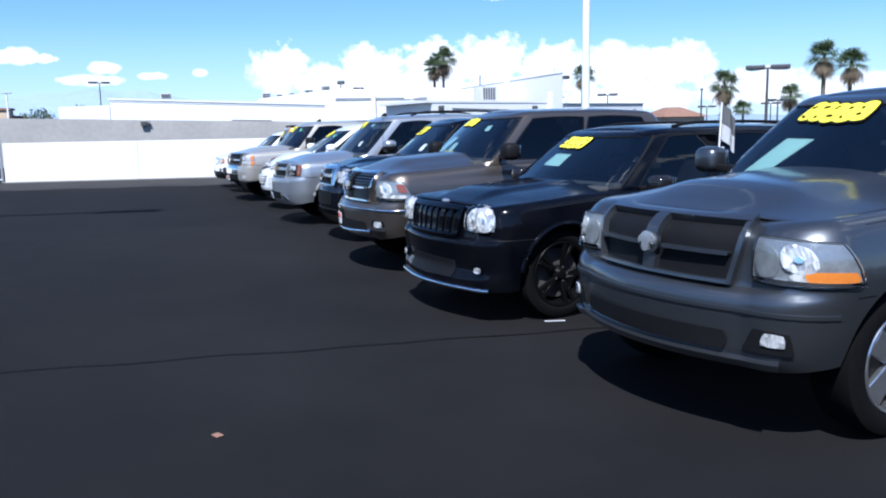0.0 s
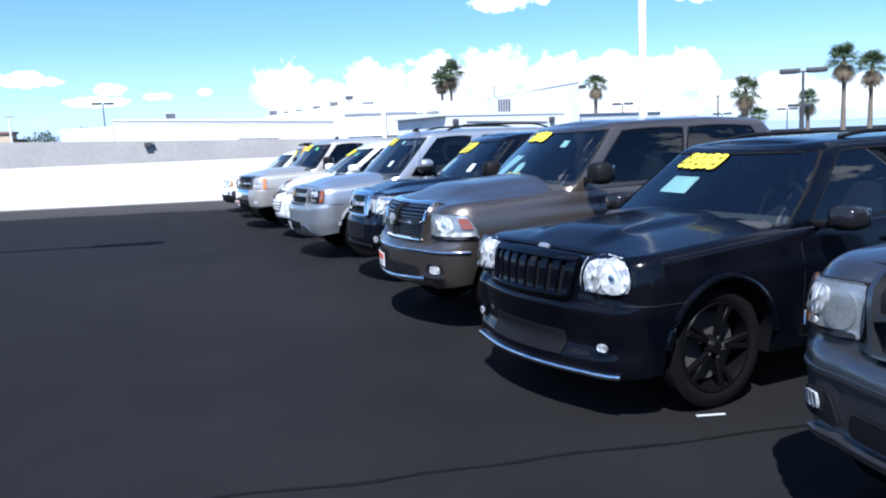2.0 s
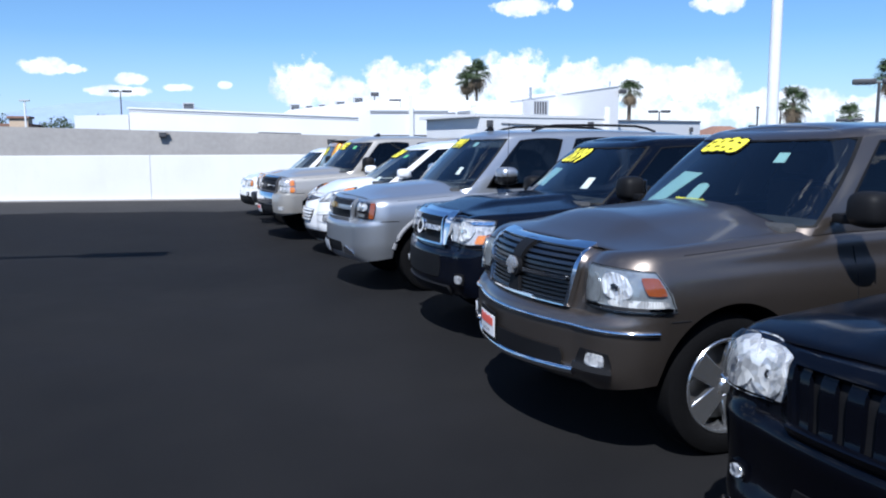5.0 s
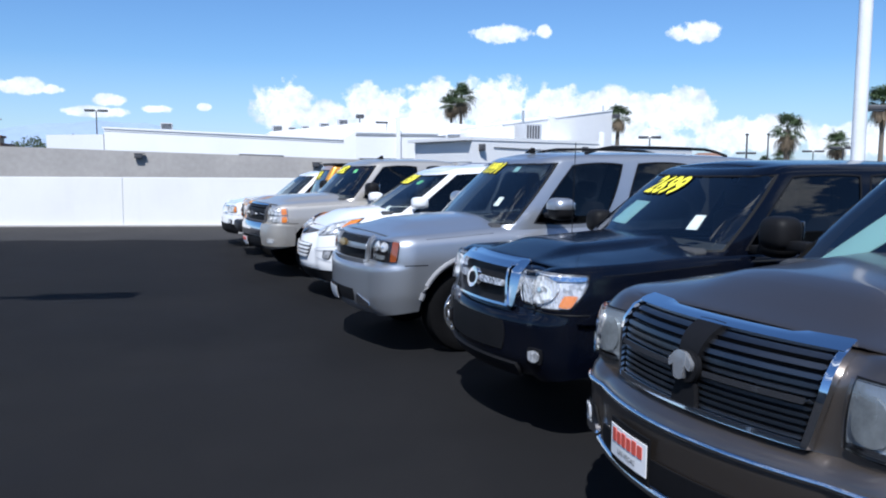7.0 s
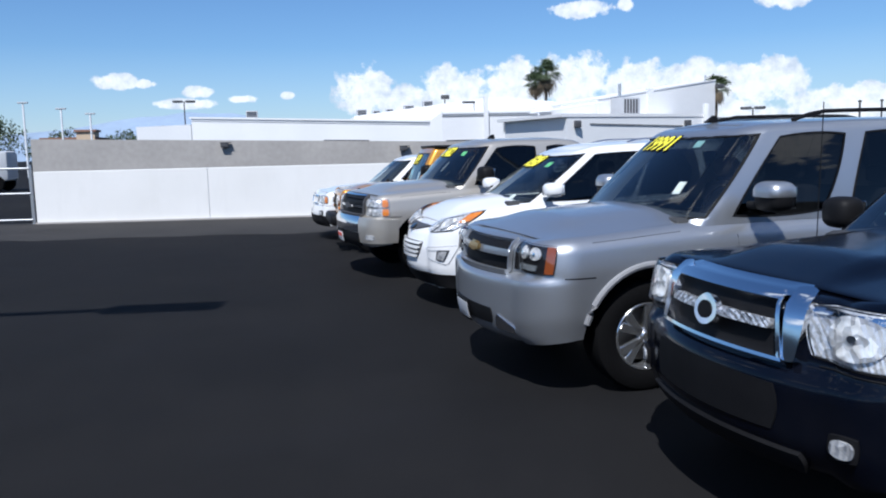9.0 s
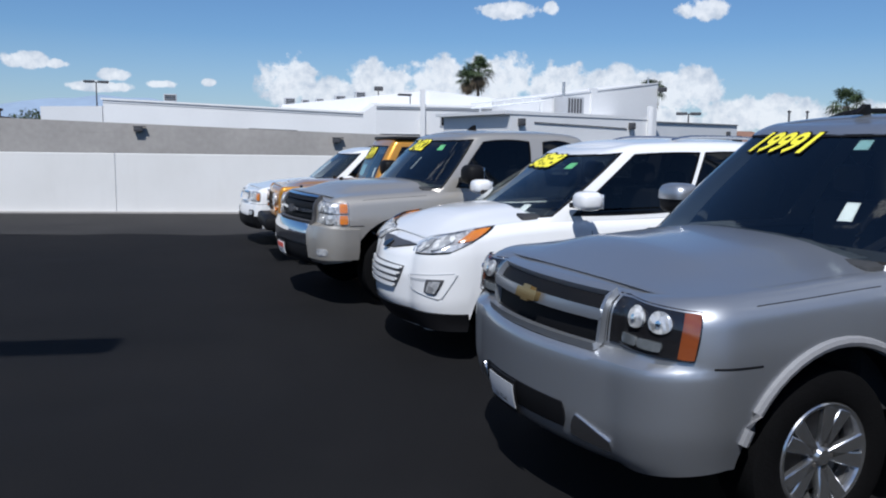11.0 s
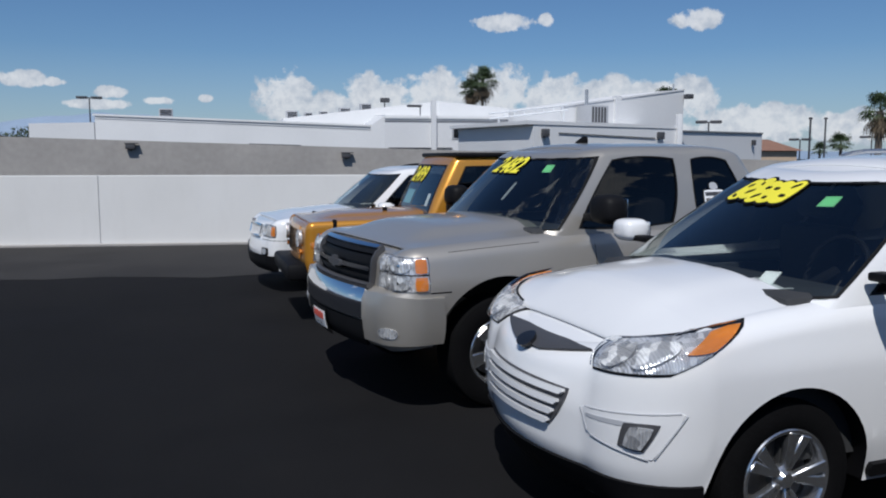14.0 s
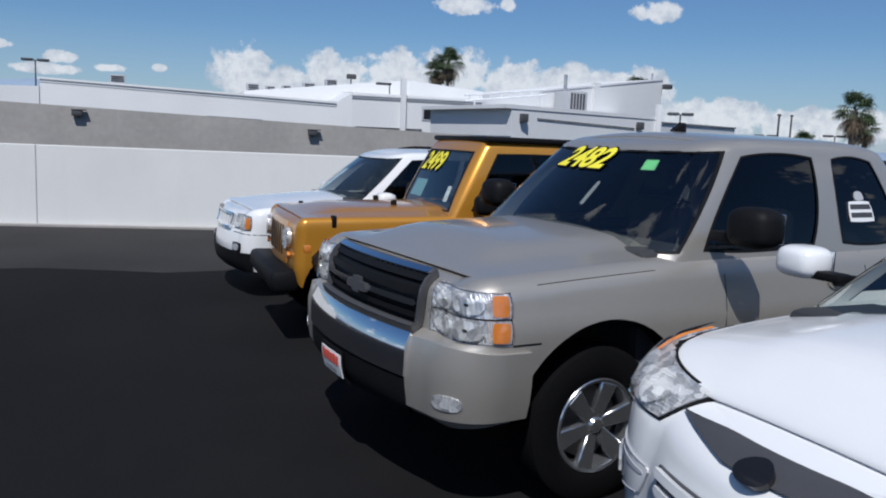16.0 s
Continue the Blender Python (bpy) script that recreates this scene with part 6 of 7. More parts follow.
    c.mirror(1.68, 1.28, M_BLACK, 0.23, 0.2)
    c.seams([1.62, 2.65, 3.7], 0.55, 1.15)
    c.panel_gaps(0.85, 0.62, 0.50, 1.35, 0.06)
    c.handles([2.4, 3.4], 1.02, P_BLUE)
    c.arch_trim(P_BLUE, 0.03)
    c.antenna(1.2, 0.75, 1.12, 1.95, 0.003)
    return c


def large_suv(m):
    """A silver full-size sport-utility."""
    c = start(suv_spec(name="suv", paint=P_SILVER, L=5.13, W=1.0, wheel_r=0.395, rim_r=0.235, arch_r=0.50, xf=1.0, xb=3.95, bow=0.27, rf=0.36, sill=0.42, chin=0.36, lip=0.10,
                       front=[(0.34, 0.12), (0.42, 0.03), (0.56, 0.0), (0.74, 0.0), (0.80, 0.006), (0.828, 0.03), (0.842, 0.10), (1.02, 0.11), (1.08, 0.14), (1.15, 0.24)],
                       side=[(0.4, 0.05), (0.6, 0.01), (0.85, 0.0), (1.02, 0.02), (1.2, 0.08)],
                       top=[(0, 1.08), (0.3, 1.11), (0.8, 1.14), (1.3, 1.17), (1.7, 1.18), (5.13, 1.22)], crown=[(0.0, 0.03), (0.3, 0.08), (1.4, 0.095), (1.7, 0.0)], bulge=(0.014, 0.40, 0.26),
                       cab=dict(x0=1.16, x1=5.05, w0=0.91, w1=0.69, bow0=0.24, bow1=0.14, r0=0.16, r1=0.2, rake=0.78, rake_r=0.28, roof=[(1.6, 1.82), (2.3, 1.88), (3.4, 1.90), (5.0, 1.86)], lip=0.09,
                                windows=[(-1.87, 1.87, 0.07, 0.9, 0.08, "front"), (2.045, 2.30, 0.05, 0.88, 0.26, "side"), (2.36, 2.62, 0.06, 0.88, 0.2, "side"), (2.68, 2.95, 0.06, 0.88, 0.2, "side")])), m,
              "silver full-size sport-utility car with roof rails", (5, 0.024, 0.038, 0.20), M_ALLOY, "car")
    g = [(-0.53, 0.83), (0.53, 0.83), (0.55, 1.07), (-0.55, 1.07)]
    c.grille(g, M_BLACK, P_SILVER, 0.07, 0.05, 0, bars=[(0.0, 1.0, 0.55, 0.72)], bar_mat=P_SILVER, depth=0.03)
    c.on_body("emblem", [(-0.105, 0.972), (0.09, 0.972), (0.105, 1.002), (-0.09, 1.002)], M_GOLD, k=0.1, off=0.04, thick=0.03)
    c.on_body("emblem_core", [(-0.045, 0.962), (0.03, 0.962), (0.045, 1.012), (-0.03, 1.012)], M_GOLD, k=0.1, off=0.04, thick=0.03)
    
    def light(sg):
        cc = [(sg * 0.565, 0.875), (sg * 1.03, 0.875), (sg * 1.06, 1.055), (sg * 0.58, 1.065)]
        l = c.on_body("headlight", cc, M_BLACK_GLOSS, k=0.06, nu=16, nv=8, off=0.004, thick=0.004)
        for f0 in (0.26, 0.54):
            b = c.on_body("bowl", c.inner(cc, f0, f0 + 0.22, 0.50, 0.92), M_BOWL, l, k=0.95, nu=12, nv=12, off=0.008, thick=0.012)
            c.on_body("bulb", c.inner(cc, f0 + 0.085, f0 + 0.135, 0.66, 0.76), M_CHROME, b, k=1.0, nu=6, nv=6, off=0.02, thick=0.012)
            c.on_body("lower_reflector", c.inner(cc, f0 - 0.10, f0 + 0.16, 0.10, 0.32), M_LAMP_CLEAR, l, k=0.35, off=0.008, thick=0.010)
        c.on_body("turn_signal", c.inner(cc, 0.85, 0.985, 0.03, 0.97), M_AMBER_DARK, l, k=0.1, off=0.010, thick=0.010)
        c.on_body("lens", cc, M_LENS, l, k=0.06, nu=16, nv=8, off=0.024, thick=0.004).visible_shadow = False
    both(light)
    c.strip("air_intake", -0.40, 0.40, 0.46, 0.58, M_BLACK, k=0.2, thick=0.004)
    c.plate(-0.12, 0.50, face=M_STUCCO_GREY)
    both(lambda sg: c.on_body("tow_opening", [(sg * 0.42, 0.44), (sg * 0.66, 0.42), (sg * 0.66, 0.47), (sg * 0.46, 0.55)], M_CHROME, k=0.3, thick=0.008))
    c.price("19991", -0.90, 0.06, 0.74, 0.93)
    c.on_glass("inspection_sticker", [(0.74, 0.32), (0.84, 0.32), (0.84, 0.44), (0.74, 0.44)], M_WHITE, c.screen, off=-0.010)
    c.on_glass("toll_sticker", [(0.5, 0.80), (0.64, 0.80), (0.64, 0.87), (0.5, 0.87)], M_TEAL, c.screen, off=-0.010)
    c.mirror(1.86, 1.35, M_BLACK, 0.27, 0.2)
    for sg in (-1, 1):
        cap = bmesh.new()
        bmesh.ops.create_uvsphere(cap, u_segments=20, v_segments=12, radius=1.0)
        for v in cap.verts:
            w = v.co.copy()
            for i in range(3):
                w[i] = math.copysign(abs(w[i]) ** 0.62, w[i])
            v.co = Vector((w.x * 0.115 - 0.012, w.y * 0.137, max(w.z, -0.05) * 0.104 + 0.006))
        cap.transform(pose(1.86, sg * (0.91 + 0.16 + 0.105), 1.355))
        part("mirror_cap", cap, P_SILVER, c.root)
    c.seams([1.7, 2.72, 3.55], 0.5, 1.16)
    c.panel_gaps(0.85, 1.10, 0.56, 1.25, 0.045)
    c.handles([2.42, 3.3], 1.02, P_SILVER)
    c.arch_trim(M_TRIM_GREY, 0.024, 0.02)
    c.roof_rails(2.12, 2.9, M_BLACK, 0.06)
    c.fin(2.15)
    return c


def compact_suv(m):
    """A white compact sport-utility with swept lamps."""
    c = start(suv_spec(name="suv", tall=1.09, paint=P_PURE_WHITE, L=4.40, W=0.91, wheel_r=0.36, rim_r=0.225, arch_r=0.43, xf=0.92, xb=3.56, bow=0.32, rf=0.40, sill=0.30, chin=0.24, lip=0.10, tyre_w=0.23,
                       front=[(0.22, 0.14), (0.32, 0.05), (0.44, 0.0), (0.58, 0.0), (0.72, 0.03), (0.82, 0.08), (0.90, 0.17), (0.98, 0.30)],
                       side=[(0.3, 0.06), (0.5, 0.015), (0.78, 0.0), (0.92, 0.02), (1.15, 0.08)],
                       top=[(0, 0.82), (0.2, 0.895), (0.5, 0.97), (0.9, 1.02), (1.3, 1.045), (1.7, 1.05), (3.0, 1.09), (4.4, 1.18)], crown=[(0.0, 0.03), (0.3, 0.065), (0.9, 0.085), (1.3, 0.07), (1.6, 0.0)], bulge=(0.012, 0.36, 0.2),
                       cab=dict(x0=0.82, x1=4.32, w0=0.84, w1=0.60, bow0=0.26, bow1=0.16, r0=0.16, r1=0.2, rake=0.98, rake_r=0.35, roof=[(1.6, 1.52), (2.2, 1.60), (3.0, 1.62), (4.3, 1.56)], lip=0.08,
                                windows=[(-1.87, 1.87, 0.07, 0.9, 0.08, "front"), (2.045, 2.40, 0.06, 0.86, 0.1, "side"), (2.42, 2.70, 0.06, 0.86, 0.1, "side"), (2.74, 2.94, 0.08, 0.82, 0.3, "side")])), m,
              "white compact sport-utility car with swept headlights", FIVE, M_ALLOY, "car")
    up = c.on_body("grille", [(-0.14, 0.780), (0.14, 0.780), (0.50, 0.828), (-0.50, 0.828)], M_DARK_METAL, k=0.1, nu=18, nv=5, off=0.004, thick=0.012)
    c.on_body("emblem", [(-0.07, 0.76), (0.07, 0.76), (0.07, 0.808), (-0.07, 0.808)], M_BLACK_GLOSS, up, k=1.0, off=0.02, thick=0.015)
    c.grille([(-0.33, 0.50), (0.33, 0.50), (0.45, 0.68), (-0.45, 0.68)], M_DARK_METAL, None, slats=4, slat_mat=P_PURE_WHITE, depth=0.04, k=0.2)

    def light(sg):
        cc = [(sg * 0.54, 0.78), (sg * 0.96, 0.815), (sg * 1.34, 0.99), (sg * 0.50, 0.868)]
        l = c.on_body("headlight", cc, M_REFLECTOR, k=0.25, nu=16, nv=8, off=0.004, thick=0.004)
        c.on_body("lamp_gap", c.inner(cc, -0.03, 1.03, -0.08, 1.08), M_BLACK, l, k=0.25, nu=16, nv=8, off=0.0, thick=0.003)
        c.on_body("bowl", c.inner(cc, 0.12, 0.42, 0.1, 0.9), M_BOWL, l, k=1.0, nu=10, nv=10, off=0.01, thick=0.014)
        c.on_body("bowl", c.inner(cc, 0.45, 0.72, 0.12, 0.8), M_BOWL, l, k=1.0, nu=10, nv=10, off=0.01, thick=0.014)
        c.on_body("turn_signal", c.inner(cc, 0.78, 0.99, 0.45, 0.95), M_AMBER, l, k=0.4, off=0.01, thick=0.008)
        c.on_body("lens", cc, M_LENS, l, k=0.25, nu=16, nv=8, off=0.026, thick=0.004).visible_shadow = False
        fc = [(sg * 0.56, 0.53), (sg * 0.88, 0.475), (sg * 1.02, 0.672), (sg * 0.50, 0.625)]
        f = c.on_body("fog_recess", fc, P_PURE_WHITE, k=0.2, off=0.001, thick=0.004)
        # The patch is flat: grey lines and a grey panel draw the recess's shade.
        for a, b in ((0, 1), (1, 2), (2, 3), (3, 0)):
            (qa, za), (qb, zb) = fc[a], fc[b]
            c.line("recess_edge", [(qa + (qb - qa) * (0.06 + 0.88 * k / 8), za + (zb - za) * (0.06 + 0.88 * k / 8)) for k in range(9)], M_STUCCO_GREY, 0.004, parent=f, off=0.004)
        c.on_body("recess_shadow_panel", c.inner(fc, 0.06, 0.62, 0.66, 0.80), M_STUCCO_GREY, f, k=0.3, off=0.003, thick=0.004)
        c.on_body("fog_surround", c.inner(fc, 0.50, 0.84, 0.12, 0.78), M_DARK_METAL, f, k=0.2, off=0.004, thick=0.006)
        c.on_body("fog_lamp", c.inner(fc, 0.57, 0.80, 0.18, 0.70), M_REFLECTOR, f, k=0.35, off=0.010, thick=0.012)
    both(light)
    c.strip("lower_bumper", -1.12, 1.12, 0.245, 0.375, M_BLACK, k=0.04, thick=0.010)
    c.price_bars(5, -0.82, 0.18, 0.70, 0.92)
    c.on_glass("inspection_sticker", [(0.72, 0.14), (0.84, 0.14), (0.84, 0.24), (0.72, 0.24)], M_WHITE, c.screen, off=-0.010)
    c.on_glass("green_sticker", [(0.62, 0.72), (0.80, 0.72), (0.80, 0.80), (0.62, 0.80)], M_GREEN, c.screen, off=-0.010)
    c.mirror(1.36, 1.29, P_PURE_WHITE, 0.22, 0.15)
    c.seams([1.5, 2.5, 3.3], 0.36, 1.03)
    c.handles([2.2, 3.15], 0.92, P_PURE_WHITE, 0.18)
    c.strip("side_sill", c.q_of_x(1.35), c.q_of_x(3.05), 0.30, 0.36, M_BLACK, thick=0.02)
    c.roof_rails(2.25, 2.95, M_ALLOY, 0.03)
    c.fin(3.6)
    return c


def work_pickup(m):
    """A pewter full-size pickup with stacked lamps and a chrome bumper."""
    c = start(pickup_spec(name="pickup_truck", paint=P_PEWTER, L=5.84, W=1.015, wheel_r=0.40, rim_r=0.235, arch_r=0.55, xf=0.95, xb=4.64, bow=0.17, rf=0.26, sill=0.50, chin=0.46, lip=0.10,
                          front=[(0.44, 0.12), (0.50, 0.02), (0.60, 0.0), (0.78, 0.0), (0.83, 0.015), (0.855, 0.05), (0.868, 0.10), (1.06, 0.115), (1.12, 0.14), (1.18, 0.24)],
                          side=[(0.45, 0.04), (0.65, 0.01), (0.9, 0.0), (1.04, 0.02), (1.25, 0.075)],
                          top=[(0, 1.13), (0.3, 1.16), (0.8, 1.19), (1.35, 1.215), (1.7, 1.225), (5.84, 1.27)], crown=[(0.0, 0.03), (0.3, 0.06), (1.45, 0.07), (1.8, 0.0)], bulge=(0.035, 0.50, 0.22),
                          cab=dict(x0=1.14, x1=3.72, w0=0.92, w1=0.68, bow0=0.24, bow1=0.14, r0=0.16, r1=0.2, rake=0.66, rake_r=0.22, roof=[(1.6, 1.80), (2.3, 1.86), (3.0, 1.865), (3.7, 1.80)], lip=0.10,
                                   windows=[(-1.87, 1.87, 0.07, 0.9, 0.08, "front"), (2.045, 2.52, 0.05, 0.87, 0.30, "side"), (2.62, 2.92, 0.05, 0.86, 0.30, "side")])), m,
              "pewter full-size extended-cab pickup truck with chrome bumper", (6, 0.030, 0.052, 0), M_ALLOY, "pickup truck")
    g = [(-0.60, 0.85), (0.60, 0.85), (0.62, 1.12), (-0.62, 1.12)]
    c.grille(g, M_BLACK, M_DARK_METAL, 0.07, 0.05, 5, M_BLACK, bars=[(0.02, 0.98, 0.47, 0.58), (0.02, 0.98, 0.93, 0.985)], bar_mat=M_CHROME, depth=0.035)
    c.on_body("emblem", [(-0.12, 0.965), (0.12, 0.965), (0.12, 1.01), (-0.12, 1.01)], M_DARK_METAL, k=0.1, off=0.045, thick=0.02)
    c.on_body("emblem_core", [(-0.04, 0.95), (0.04, 0.95), (0.04, 1.03), (-0.04, 1.03)], M_DARK_METAL, k=0.1, off=0.045, thick=0.02)

    def light(sg):
        for z0, z1 in ((0.88, 0.985), (0.993, 1.098)):
            c.lamp(0.66, 1.19, z0, z1, 0.06, 0.0, sg, 2, (0.82, 0.98, 0.08, 0.92))
        c.strip("bumper_end", *sorted((sg * 0.62, sg * c.q_of_x(0.47))), 0.52, 0.84, P_PEWTER, k=0.1, thick=0.018)
        c.fog_lamp(0.80, 1.0, 0.55, 0.65, M_BOWL, sg, M_CHROME)
    both(light)
    c.strip("chrome_bumper", -0.63, 0.63, 0.66, 0.84, M_CHROME, k=0.03, thick=0.03)
    c.strip("lower_bumper", -0.63, 0.63, 0.48, 0.645, M_BLACK, k=0.05, thick=0.02)
    c.plate(-0.1, 0.56, off=0.04)
    c.price("2482", -0.72, 0.20, 0.70, 0.93)
    c.on_glass("green_sticker", [(0.66, 0.74), (0.82, 0.74), (0.82, 0.83), (0.66, 0.83)], M_GREEN, c.screen, off=-0.010)
    c.on_glass("air_freshener", [(0.14, 0.44), (0.19, 0.44), (0.19, 0.66), (0.14, 0.66)], M_STUCCO_GREY, c.screen, k=0.5, off=-0.05)
    decal = c.on_glass("dealer_decal", [(2.675, 0.26), (2.805, 0.26), (2.80, 0.45), (2.68, 0.45)], M_WHITE, k=0.25, off=0.004)
    c.on_glass("decal_top", [(2.715, 0.455), (2.775, 0.455), (2.765, 0.54), (2.725, 0.54)], M_STUCCO_GREY, decal, k=0.7, off=0.004)
    for k in range(2):
        c.on_glass("decal_print", [(2.685, 0.30 + 0.075 * k), (2.795, 0.30 + 0.075 * k), (2.795, 0.345 + 0.075 * k), (2.685, 0.345 + 0.075 * k)], M_DARK_METAL, decal, off=0.006)
    c.mirror(1.70, 1.40, M_BLACK, 0.26, 0.21)
    c.seams([1.72, 2.92], 0.55, 1.21)
    c.panel_gaps(0.868, 1.20, 0.52, 1.25, 0.045)
    c.handles([2.58], 1.05, M_BLACK, 0.22, 0.06)
    c.strip("handle_recess", c.q_of_x(2.55), c.q_of_x(2.83), 1.0, 1.10, P_PEWTER, k=0.9, thick=0.006, nu=8)
    c.fin(2.3)
    return c


def open_suv(m):
    """An orange boxy off-roader with black fender flares and a black top."""
    c = start(suv_spec(name="off_roader", paint=P_ORANGE, L=4.1, W=0.76, wheel_r=0.40, rim_r=0.22, arch_r=0.50, arch_z=0.42, xf=0.62, xb=3.2, bow=0.05, rf=0.12, rr=0.08, sill=0.50, chin=0.58, lip=0.05, track_in=-0.14,
                       front=[(0.5, 0.10), (0.6, 0.05), (0.7, 0.03), (1.0, 0.04), (1.12, 0.10), (1.2, 0.2)], side=[(0.5, 0.03), (0.7, 0.0), (1.0, 0.0), (1.2, 0.02)],
                       top=[(0, 1.08), (0.2, 1.10), (0.8, 1.11), (1.3, 1.12), (1.7, 1.13), (4.1, 1.13)], crown=[(0.0, 0.02), (0.3, 0.05), (1.4, 0.06), (1.7, 0.0)], bulge=(0.015, 0.42, 0.1),
                       roof_paint=P_ORANGE,
                       cab=dict(x0=1.38, x1=4.05, w0=0.74, w1=0.66, bow0=0.03, bow1=0.03, r0=0.06, r1=0.08, rake=0.34, rake_r=0.1, roof=[(1.5, 1.78), (2.5, 1.79), (4.1, 1.78)], lip=0.04, roof_crown=0.02,
                                windows=[(-0.97, 0.97, 0.08, 0.86, 0.05, "front"), (2.04, 2.42, 0.10, 0.84, 0.06, "side"), (2.46, 2.94, 0.04, 0.96, 0.04, "side")])), m,
              "orange boxy off-road car with black top and fenders", FIVE, M_BLACK_ALLOY, "car")
    top = bmesh.new()
    box(1.74, 4.0, -0.70, 0.70, 1.775, 1.825, 0.02, top)
    part("soft_top", top, M_BLACK, c.root, "black top")
    for sg in (-1, 1):
        part("top_side", box(2.48, 4.0, sg * 0.70, sg * 0.745, 1.15, 1.80, 0.012), M_BLACK, c.root, "black top")
    c.grille([(-0.46, 0.68), (0.46, 0.68), (0.46, 1.04), (-0.46, 1.04)], P_ORANGE, None, slats=0)
    for i in range(7):
        y = -0.30 + 0.10 * i
        c.on_body("grille_slot", [(y - 0.022, 0.74), (y + 0.022, 0.74), (y + 0.022, 1.0), (y - 0.022, 1.0)], M_BLACK, k=0.5, nu=4, nv=8, off=0.008, thick=0.004)
    for sg in (-1, 1):
        hl = c.on_body("headlight", [(sg * 0.42, 0.82), (sg * 0.60, 0.82), (sg * 0.60, 1.0), (sg * 0.42, 1.0)], M_REFLECTOR, k=1.0, nu=12, nv=12, off=0.01, thick=0.03)
        c.on_body("marker", [(sg * 0.50, 0.74), (sg * 0.58, 0.74), (sg * 0.58, 0.80), (sg * 0.50, 0.80)], M_AMBER, k=1.0, off=0.01, thick=0.02)
        for xa, x0 in ((0.62, 0.02), (3.2, 2.58)):
            pts = []
            for k in range(-5, 10):
                t = k / 8 * math.pi / 2
                t = max(-0.95, min(1.25, t * 0.9))
                pts.append((xa + 0.55 * math.sin(t), 0.42 + 0.52 * min(1.0, math.cos(t) * 1.08)))
            fl = bmesh.new()
            rows = []
            for x, z in pts:
                rows.append([fl.verts.new((x, sg * y, z - d)) for y, d in ((0.70, 0.0), (0.86, 0.0), (0.93, 0.03), (0.94, 0.09), (0.92, 0.09), (0.90, 0.04), (0.70, 0.03))])
            for a, b in zip(rows, rows[1:]):
                for j in range(6):
                    fl.faces.new((a[j], b[j], b[j + 1], a[j + 1]))
            bmesh.ops.recalc_face_normals(fl, faces=fl.faces)
            part("fender_flare", fl, M_BLACK, c.root)
        part("side_marker", box(0.10, 0.16, sg * 0.90, sg * 0.945, 0.84, 0.90, 0.008), M_AMBER, c.root)
        part("hood_latch", box(0.36, 0.40, sg * 0.70, sg * 0.765, 1.02, 1.12, 0.008), M_BLACK, c.root)
        part("hood_catch", box(1.0, 1.05, sg * 0.30 - 0.02, sg * 0.30 + 0.02, 1.16, 1.22, 0.008), M_BLACK, c.root)
    part("front_bumper", box(-0.12, 0.12, -0.70, 0.70, 0.48, 0.66, 0.05), M_BLACK, c.root)
    c.mirror(1.66, 1.24, M_BLACK, 0.15, 0.18)
    c.price("2499", -0.9, 0.1, 0.54, 0.85)
    c.on_glass("windshield_paper", [(-0.84, 0.2), (-0.3, 0.2), (-0.3, 0.44), (-0.84, 0.44)], M_TEAL, c.screen, off=-0.012)
    c.on_glass("inspection_sticker", [(0.62, 0.2), (0.74, 0.2), (0.74, 0.4), (0.62, 0.4)], M_WHITE, c.screen, off=-0.010)
    c.seams([1.5, 2.45], 0.56, 1.1)
    c.handles([2.2], 0.98, M_BLACK, 0.16)
    return c


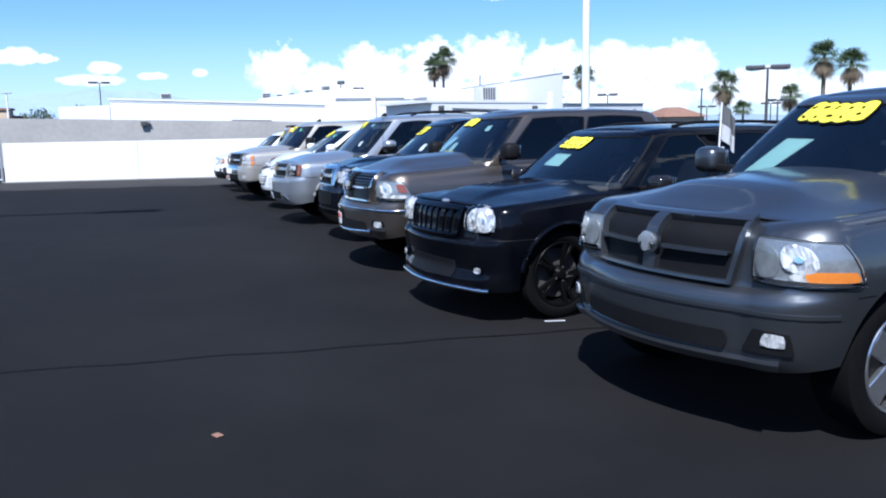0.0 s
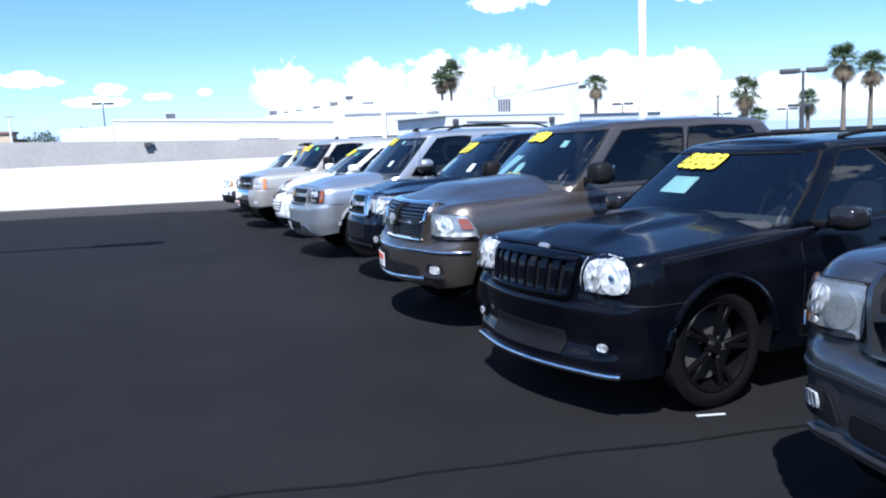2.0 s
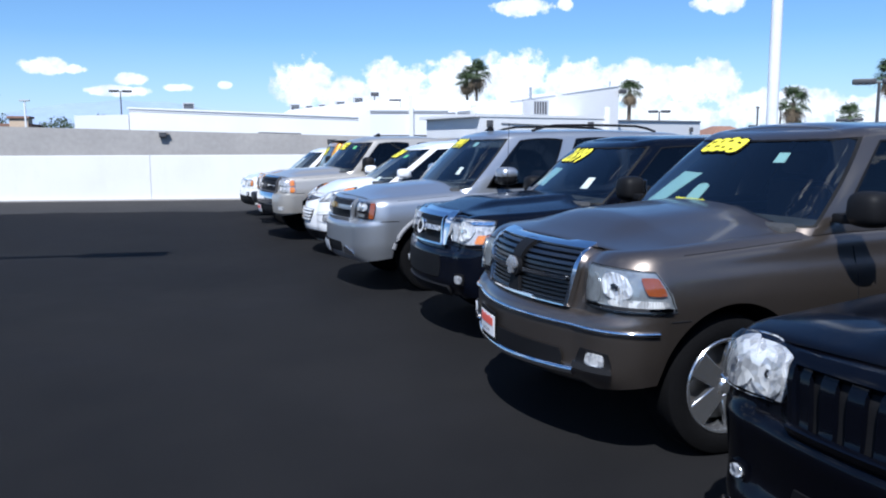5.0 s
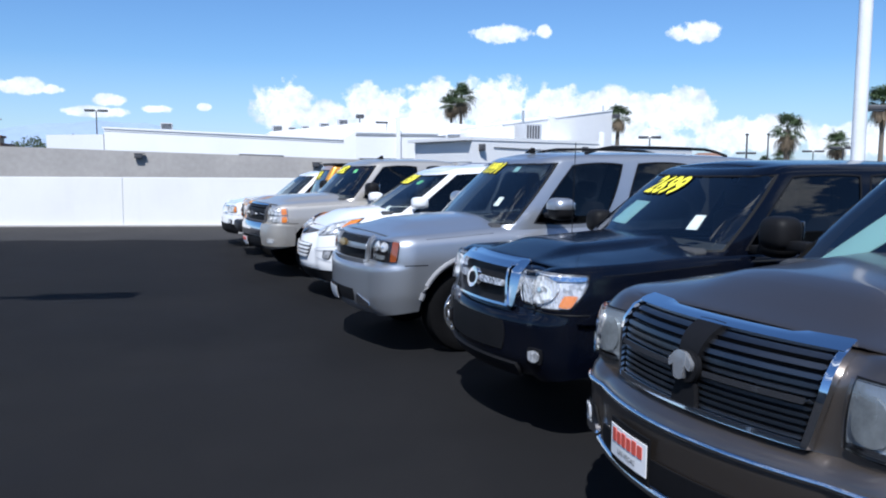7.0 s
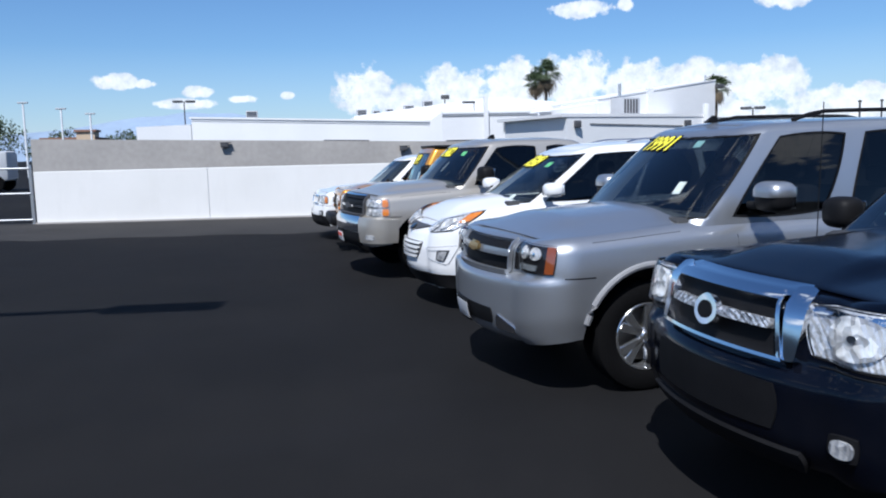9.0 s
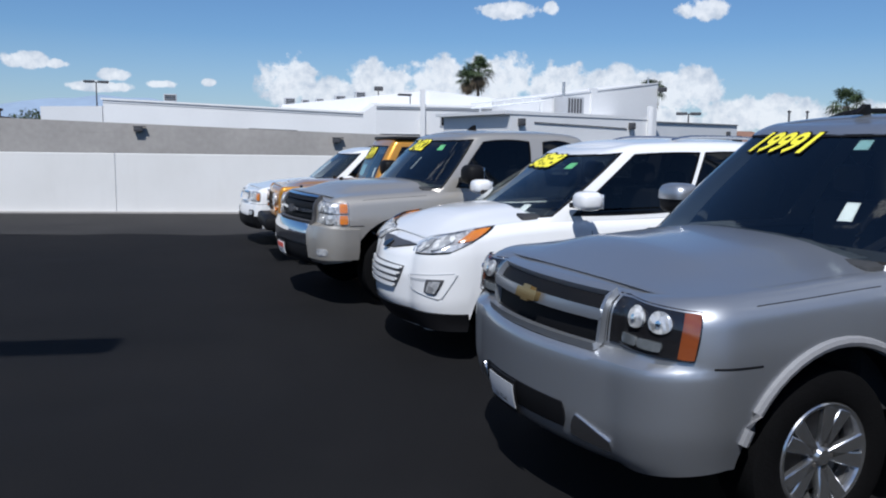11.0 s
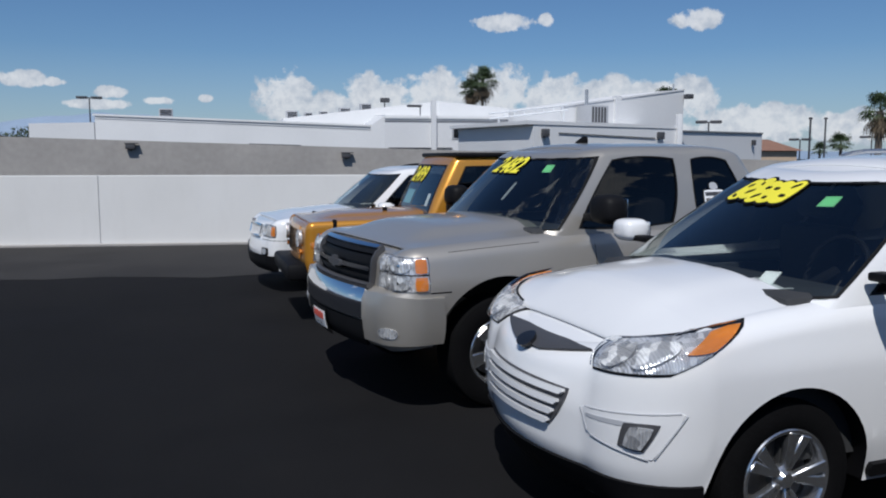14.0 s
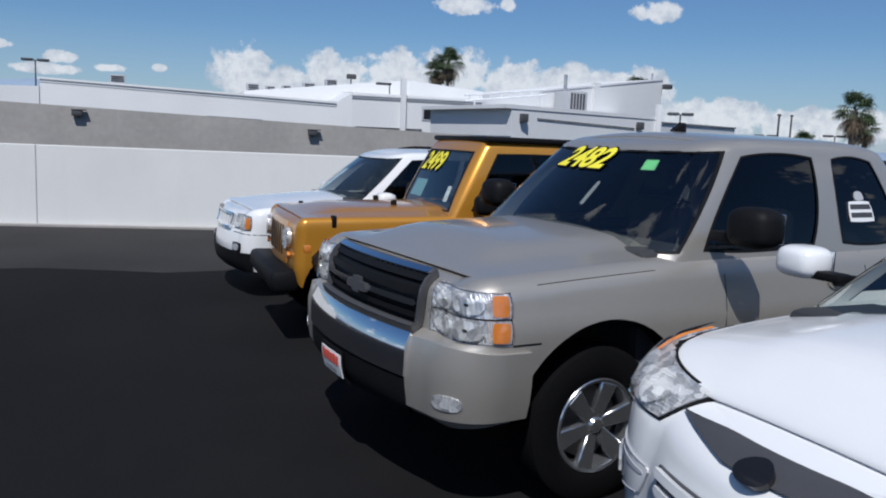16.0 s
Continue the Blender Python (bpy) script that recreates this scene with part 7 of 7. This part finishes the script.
def crossover(m):
    """A white crossover with a slotted grille and dark lower bumper."""
    c = start(suv_spec(name="suv", paint=P_PURE_WHITE, L=4.45, W=0.90, wheel_r=0.35, rim_r=0.22, arch_r=0.41, xf=0.88, xb=3.5, bow=0.16, rf=0.24, sill=0.30, chin=0.30, tyre_w=0.23,
                       front=[(0.28, 0.10), (0.36, 0.02), (0.52, 0.0), (0.66, 0.02), (0.76, 0.06), (0.92, 0.10), (1.0, 0.2)],
                       top=[(0, 0.93), (0.25, 0.97), (0.8, 1.02), (1.2, 1.05), (1.7, 1.06), (4.45, 1.10)],
                       cab=dict(x0=1.12, x1=4.36, w0=0.82, w1=0.60, bow0=0.20, bow1=0.12, r0=0.16, r1=0.2, rake=0.72, rake_r=0.32, roof=[(1.6, 1.56), (2.2, 1.62), (3.0, 1.63), (4.3, 1.57)], lip=0.07,
                                windows=[(-1.87, 1.87, 0.07, 0.9, 0.08, "front"), (2.045, 2.38, 0.06, 0.86, 0.16, "side"), (2.41, 2.68, 0.06, 0.86, 0.16, "side"), (2.72, 2.94, 0.06, 0.84, 0.2, "side")])), m,
              "white crossover car parked beside the white wall", FIVE, M_ALLOY, "car")
    c.grille([(-0.40, 0.72), (0.40, 0.72), (0.42, 0.88), (-0.42, 0.88)], M_BLACK, M_CHROME, 0.10, 0.06, 8, P_PURE_WHITE, upright=True, depth=0.03)
    both(lambda sg: c.lamp(0.48, 0.90, 0.74, 0.89, 0.25, 0.0, sg, 2, (0.8, 0.98, 0.1, 0.9)))
    c.strip("lower_bumper", -0.92, 0.92, 0.30, 0.50, M_BLACK, k=0.04, thick=0.016)
    both(lambda sg: c.fog_lamp(0.56, 0.76, 0.50, 0.60, None, sg))
    c.mirror(1.62, 1.10, P_PURE_WHITE, 0.22, 0.16)
    c.seams([1.45, 2.45, 3.3], 0.4, 1.02)
    c.panel_gaps(0.70, 0.50, 0.50, 1.2, 0.06)
    c.handles([2.2, 3.1], 0.92, P_PURE_WHITE)
    c.arch_trim(P_PURE_WHITE, 0.02)
    c.roof_rails(2.15, 2.92, M_BLACK, 0.03)
    return c


# where each nose stands, from the first to the last of the row, and its turn
SPOTS = [(2.57, 4.22, 9.2), (2.16, 7.20, 10.5), (1.92, 9.93, 4.8), (2.03, 12.60, 2.4), (1.57, 15.30, 5.4), (1.58, 18.40, 3.0), (1.04, 20.81, 9.2), (1.1, 23.95, 0.5), (0.8, 26.15, 5.0)]
first = ram_pickup(place(*SPOTS[0]), P_GREY, "dark grey metallic pickup truck with black mesh grille", False, M_ALLOY)
first.price_bars(5, -0.85, 0.15, 0.70, 0.93)
first.on_glass("dealer_decal", [(-0.42, 0.08), (-0.24, 0.08), (-0.22, 0.28), (-0.44, 0.28)], M_TEAL, first.screen, k=0.6, off=-0.012)
second = grand_suv(place(*SPOTS[1]))
third = ram_pickup(place(*SPOTS[2]), P_BROWN, "bronze-grey pickup truck with a chrome crossed grille", True, M_ALLOY)
third.price_bars(4, -0.85, -0.05, 0.76, 0.93)
third.on_glass("dealer_decal", [(-0.16, 0.20), (0.02, 0.20), (0.04, 0.46), (-0.18, 0.46)], M_TEAL, third.screen, k=0.6, off=-0.012)
third.on_glass("yellow_card", [(-0.34, 0.15), (0.12, 0.15), (0.12, 0.30), (-0.34, 0.30)], M_YELLOW, third.screen, off=-0.012)
third.on_glass("toll_sticker", [(0.62, 0.68), (0.76, 0.68), (0.76, 0.78), (0.62, 0.78)], M_TEAL, third.screen, off=-0.010)
third.on_glass("dealer_decal", [(2.80, 0.34), (2.88, 0.34), (2.87, 0.62), (2.81, 0.62)], M_WHITE, k=0.5, off=0.004)
fourth = mid_pickup(place(*SPOTS[3]))
fifth = large_suv(place(*SPOTS[4]))
sixth = compact_suv(place(*SPOTS[5]))
seventh = work_pickup(place(*SPOTS[6]))
eighth = open_suv(place(*SPOTS[7]))
ninth = crossover(place(*SPOTS[8]))
